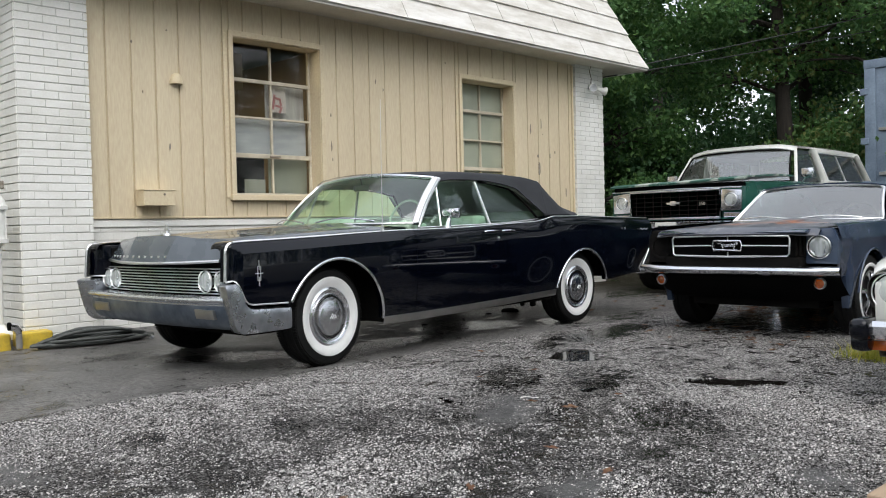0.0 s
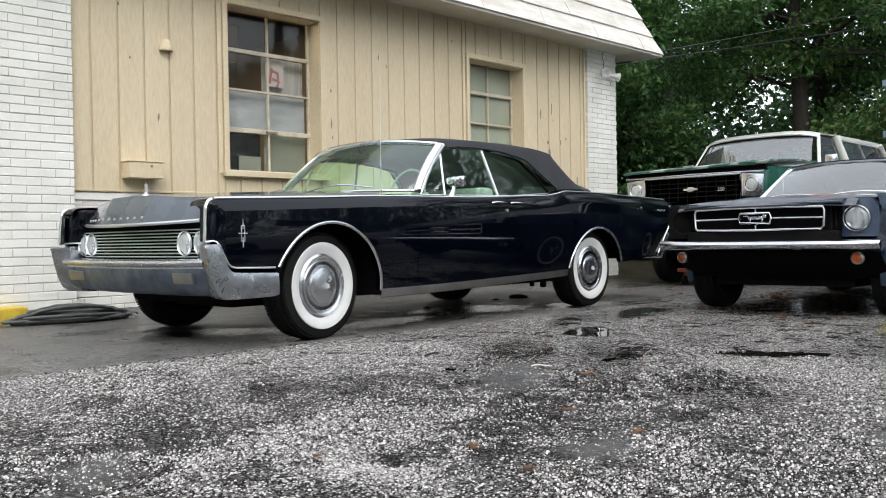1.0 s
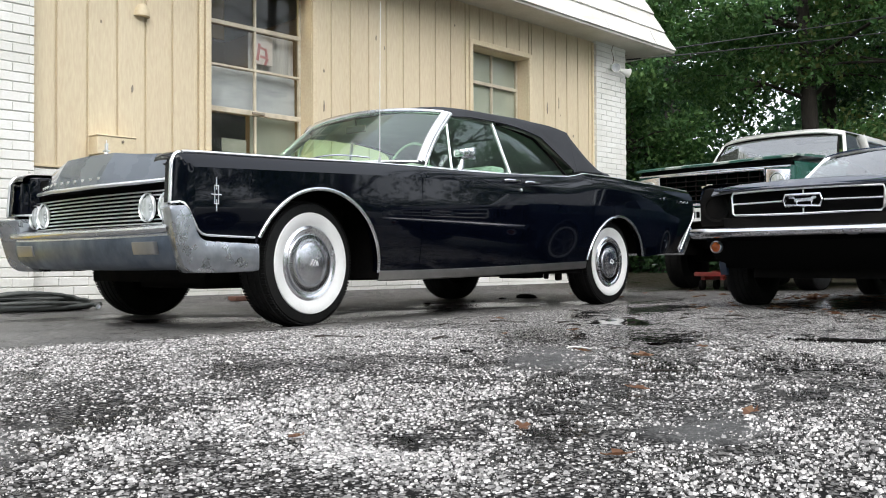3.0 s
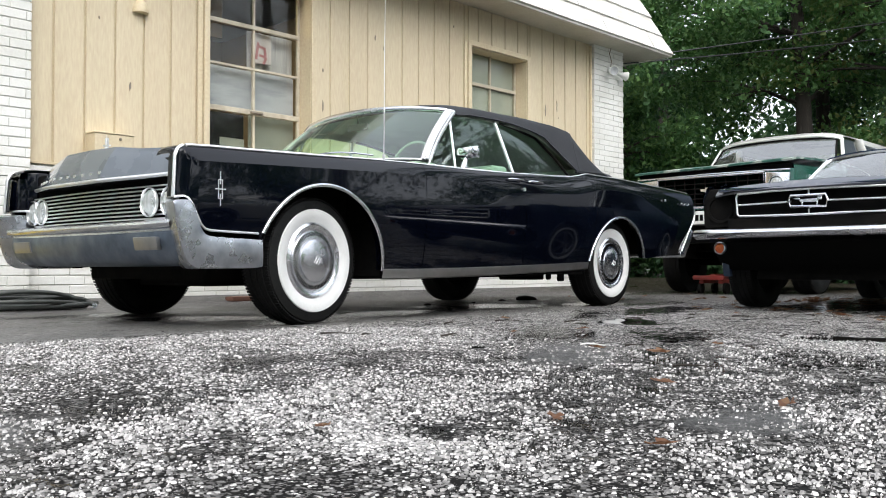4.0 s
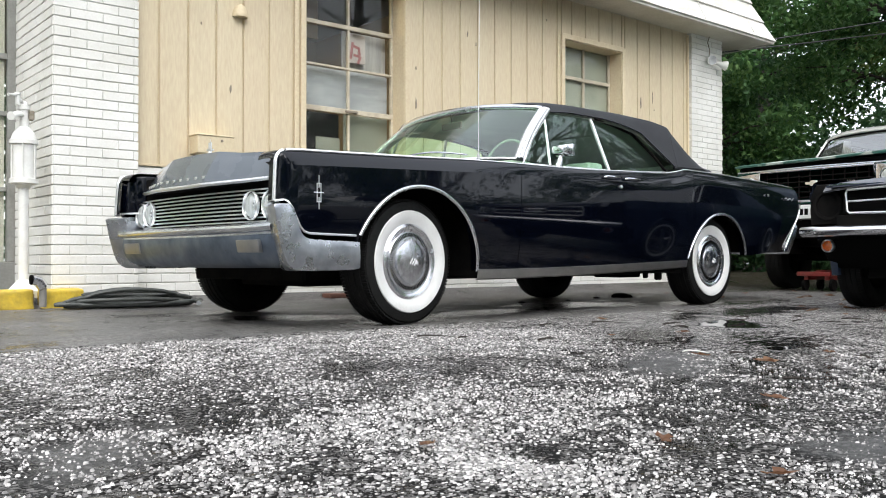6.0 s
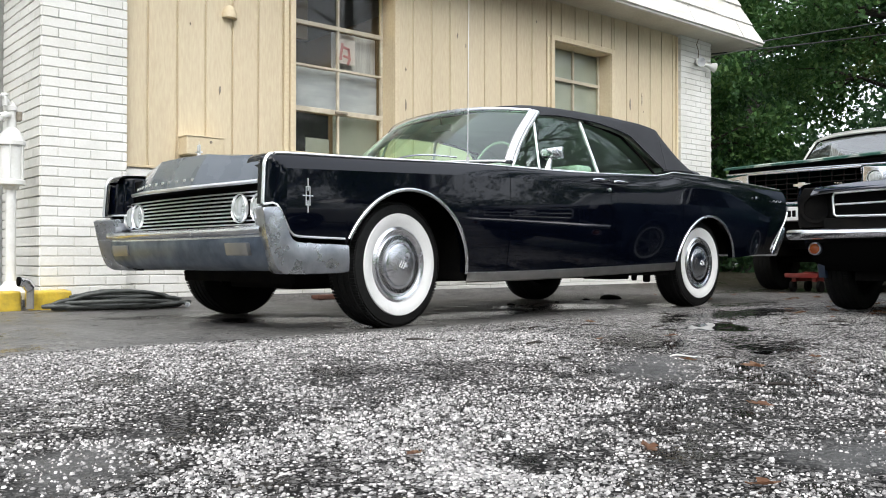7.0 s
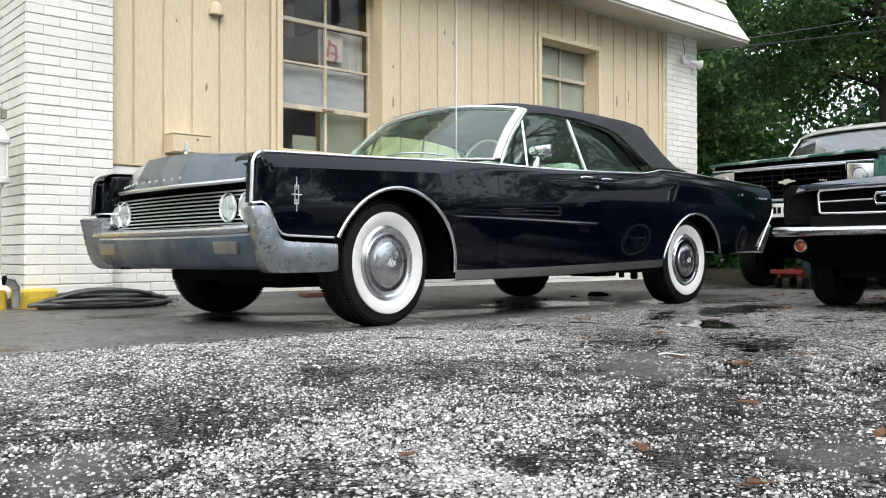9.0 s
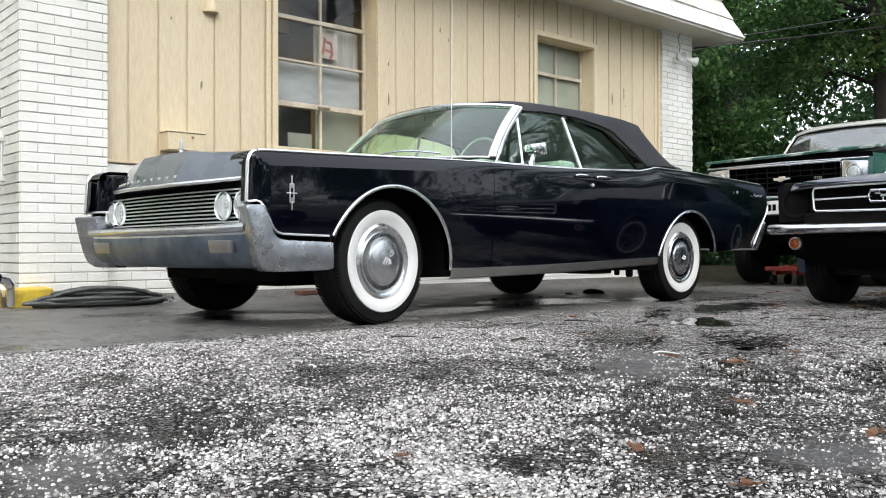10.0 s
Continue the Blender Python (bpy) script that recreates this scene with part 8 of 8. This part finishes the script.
    for z in (1.75, 2.55):
        part("door_rail", boxed(-0.04, 0.0, -1.0, 1.45, z - 0.03, z + 0.03, 0.006, 1), M_ALU, tr, "steel door rail")
    for x in (2.5, 3.8):
        wheel_parts(tr, (x, 1.1, 0.5), 1, 0.5, 0.28, 0.26, "plain")
        wheel_parts(tr, (x, -1.0, 0.5), -1, 0.5, 0.28, 0.26, "plain")
    part("landing_frame", boxed(0.2, 5.6, -0.6, 0.9, 0.75, 0.95, 0.02), M_DARK, tr)
    for y in (-0.7, 1.2):
        part("landing_leg", boxed(0.5, 0.62, y - 0.06, y + 0.06, 0.0, 0.95, 0.01), M_DARK, tr)


build_details()


def fallen_leaves():
    rng = random.Random(33)
    places = [(-1.512, -2.756, 0.052), (-1.896, -2.50, 0.036), (-0.873, -2.635, 0.045), (-0.151, -2.205, 0.06), (-0.153, -1.937, 0.05), (-1.02, -3.02, 0.05), (-1.60, -3.05, 0.045)]
    for _ in range(22):
        places.append((rng.uniform(2.5, 3.9), rng.uniform(-2.2, -0.1), rng.uniform(0.03, 0.075)))
    for _ in range(5):
        places.append((rng.uniform(0.2, 3.0), rng.uniform(-2.4, -0.2), rng.uniform(0.025, 0.06)))
    for _ in range(70):
        places.append((rng.uniform(4.3, 5.9), rng.uniform(-1.9, -0.5), rng.uniform(0.04, 0.10)))
    for _ in range(10):
        places.append((rng.uniform(4.0, 6.2), rng.uniform(-0.4, 1.6), rng.uniform(0.05, 0.1)))
    for x, y, s in places:
        bm = bmesh.new()
        n = 14
        ring = []
        c = bm.verts.new((0, 0, 0.004))
        for k in range(n):
            a = 2 * math.pi * k / n
            r = s * 0.5 * (1.0 if k % 2 else 0.62) * (1 + 0.25 * rng.random()) * (1.25 if abs(math.cos(a)) > 0.8 else 0.85)
            ring.append(bm.verts.new((r * math.cos(a), r * math.sin(a) * 0.8, 0.003 + rng.uniform(0.0, 0.16) * s + 0.35 * s * (abs(math.sin(a)) ** 2) * 0.3)))
        for k in range(n):
            bm.faces.new((c, ring[k], ring[(k + 1) % n]))
        tube(bm, [(s * 0.5, 0, 0.006), (s * 0.8, s * 0.06, 0.010)], 0.0014, 4)
        ob = finish("fallen_leaf", bm, M_DEADLEAF, smooth=60)
        ob.matrix_basis = pose(x, y, 0.001, rng.uniform(-8, 8), rng.uniform(-8, 8), rng.uniform(0, 360))
        tagged(ob, "curled rust-brown fallen leaf on wet asphalt", "leaf", "fallen leaves")


fallen_leaves()


def twigs():
    rng = random.Random(41)
    for _ in range(26):
        x, y = rng.uniform(-0.6, 3.2), rng.uniform(-2.8, -0.3)
        ln = rng.uniform(0.05, 0.20)
        a = rng.uniform(0, 6.28)
        pts = [(x + ln * t * math.cos(a + 0.5 * t), y + ln * t * math.sin(a + 0.5 * t), 0.006 + 0.006 * math.sin(3 * t)) for t in span(0, 1, 5)]
        ob = finish("twig", tubed(pts, lambda t: 0.0045 * (1.2 - t), 5), M_BARK, smooth=60)
        tagged(ob, "small dark fallen twig on wet asphalt", "twig", "fallen twigs")


twigs()


def mud_clods():
    """Dark lumps fallen off the chassis, and one pale bent stick."""
    rng = random.Random(52)
    for x, y, s in ((3.62, 1.42, 0.10), (3.30, 1.44, 0.035), (2.14, 1.26, 0.032), (2.75, 1.30, 0.022), (1.72, 0.60, 0.020)):
        bm = bmesh.new()
        bmesh.ops.create_icosphere(bm, subdivisions=2, radius=s)
        for v in bm.verts:
            n = noise.noise(v.co / s * 1.7 + Vector((x * 9, y * 9, 0)))
            v.co *= 1 + 0.45 * n
            v.co.z = max(v.co.z * 0.40, -0.002)
        ob = finish("mud_clod", bm, M_DARK, smooth=50)
        ob.matrix_basis = pose(x, y, 0.0, 0, 0, rng.uniform(0, 360))
        tagged(ob, "dark lump of mud fallen under the car", "mud clod", "mud clods under the car")
    pts = [(-0.13 + 0.09 * t, -1.85 - 0.06 * t + 0.008 * math.sin(7 * t), 0.008 + 0.004 * math.sin(5 * t)) for t in span(0, 1, 8)]
    ob = finish("stick", tubed(pts, lambda t: 0.0028 * (1.2 - 0.5 * t), 6), M_WHITEPIPE, smooth=60)
    tagged(ob, "pale bent stick lying on the wet asphalt", "stick")


mud_clods()


def grass_clump():
    rng = np.random.default_rng(8)
    n = 900
    cx = rng.normal(2.47, 0.10, n)
    cy = rng.normal(-2.88, 0.10, n)
    h = rng.uniform(0.03, 0.13, n)
    a = rng.uniform(0, 6.28, n)
    lean = rng.uniform(0.02, 0.16, n)
    w = 0.003
    v, f = [], []
    for i in range(n):
        dx, dy = math.cos(a[i]), math.sin(a[i])
        b = len(v)
        for t, ww in ((0, w), (0.5, w * 0.8), (1, 0.0004)):
            px, py, pz = cx[i] + dx * lean[i] * t * t, cy[i] + dy * lean[i] * t * t, h[i] * t * (1 - 0.25 * t)
            v += [(px - dy * ww, py + dx * ww, pz), (px + dy * ww, py - dx * ww, pz)]
        f += [(b, b + 1, b + 3, b + 2), (b + 2, b + 3, b + 5, b + 4)]
    me = bpy.data.meshes.new("grass")
    me.from_pydata(v, [], f)
    me.materials.append(M_GRASS)
    ob = new("grass", me)
    tagged(ob, "yellow-green grass tuft growing through the asphalt", "grass", kind="stuff")


grass_clump()

def value_noise(x, y, scale, rng):
    """Smooth random heights between 0 and 1 over the plane."""
    g = rng.random((97, 97))
    u, v = np.asarray(x) * scale, np.asarray(y) * scale
    i, j = np.floor(u).astype(int), np.floor(v).astype(int)
    fu, fv = u - i, v - j
    fu, fv = fu * fu * (3 - 2 * fu), fv * fv * (3 - 2 * fv)
    a, b = i % 97, j % 97
    c, d = (i + 1) % 97, (j + 1) % 97
    return (g[a, b] * (1 - fu) + g[c, b] * fu) * (1 - fv) + (g[a, d] * (1 - fu) + g[c, d] * fu) * fv


def road_stones():
    """Rounded pale stones set in the old asphalt where the camera passes low."""
    rng = np.random.default_rng(15)
    n = 225000
    d = 3.0 * rng.random(n) ** 0.75
    a = rng.uniform(0, 2 * math.pi, n)
    x, y = -1.9 + d * np.cos(a), -2.7 + d * np.sin(a)
    n1, n2, n3 = (value_noise(x, y, s, rng) for s in (2.3, 7.0, 24.0))
    cover = 0.20 * n1 + 0.30 * n2 + 0.60 * n3
    cover = np.clip((cover - 0.22) * 3.0, 0.16, 1.0)
    wx, wy = x + 0.10 * (n2 - 0.5) + 0.05 * (n3 - 0.5), y + 0.10 * (n1 - 0.5) + 0.05 * (n3 - 0.5)
    for table, share in ((DAMP, 0.26), (FILM, 0.36), (POOL, 0.0)):
        for cx, cy, la, lb, turn in table:
            t = math.radians(turn)
            u = ((wx - cx) * math.cos(t) + (wy - cy) * math.sin(t)) / la
            v = (-(wx - cx) * math.sin(t) + (wy - cy) * math.cos(t)) / lb
            q = np.clip((np.sqrt(u * u + v * v) + 0.9 * (n3 - 0.5) + 0.7 * (n2 - 0.5) - 0.72) / 0.35, 0, 1)
            cover = cover * (share + (1 - share) * q)
    keep = (rng.random(n) < cover) & (y < -0.22 - 0.3 * (n1 - 0.5))
    x, y = x[keep], y[keep]
    n = len(x)
    r = 0.0016 + 0.0038 * rng.random(n) ** 1.8 + 0.003 * (rng.random(n) < 0.025)
    h = r * rng.uniform(0.25, 0.55, n)
    verts, faces, base = [], [], 0
    for big in (True, False):
        m = (r > 0.0040) == big
        c = int(m.sum())
        ang = rng.uniform(0, 6.28, c)[:, None] + np.arange(5)[None] * (math.pi * 0.4)
        jit = rng.uniform(0.78, 1.22, (c, 5)) * r[m][:, None]
        cs, sn = jit * np.cos(ang), jit * rng.uniform(0.65, 1.0, c)[:, None] * np.sin(ang)
        px, py, ph = x[m][:, None], y[m][:, None], h[m][:, None]
        low_ring = np.stack([px + cs, py + sn, np.full((c, 5), -0.002)], -1)
        if big:
            top = np.stack([px + 0.62 * cs, py + 0.62 * sn, ph * rng.uniform(0.75, 1.1, (c, 5))], -1)
        else:
            top = np.concatenate([px, py, ph], 1)[:, None, :]
        step = 10 if big else 6
        verts += np.concatenate([low_ring, top], 1).reshape(-1, 3).tolist()
        b = base + np.arange(c)[:, None] * step
        for i in range(5):
            j = (i + 1) % 5
            faces += (b + np.array([[i, j, 5 + j, 5 + i] if big else [i, j, 5]])).tolist()
        if big:
            faces += (b + np.array([[5, 6, 7, 8, 9]])).tolist()
        base += c * step
    me = bpy.data.meshes.new("road_stones")
    me.from_pydata(verts, [], faces)
    me.polygons.foreach_set("use_smooth", np.ones(len(me.polygons), dtype=bool))
    me.materials.append(M_PEBBLE)
    ob = new("road_stones", me)
    tagged(ob, "pale stones set in the worn asphalt", "stones", kind="stuff")


road_stones()
for ob in bpy.data.objects:
    if ob.type == "MESH" and ob.data.materials and ob.data.materials[0] in (M_CARGLASS, M_WSGLASS, M_SKYGLASS, M_WINGLASS, M_CLEARLENS):
        ob.visible_shadow = False

# ---- bricks, laid last ----
for core, runs, rng in BRICK_JOBS:
    lay(core, runs, rng, 300)
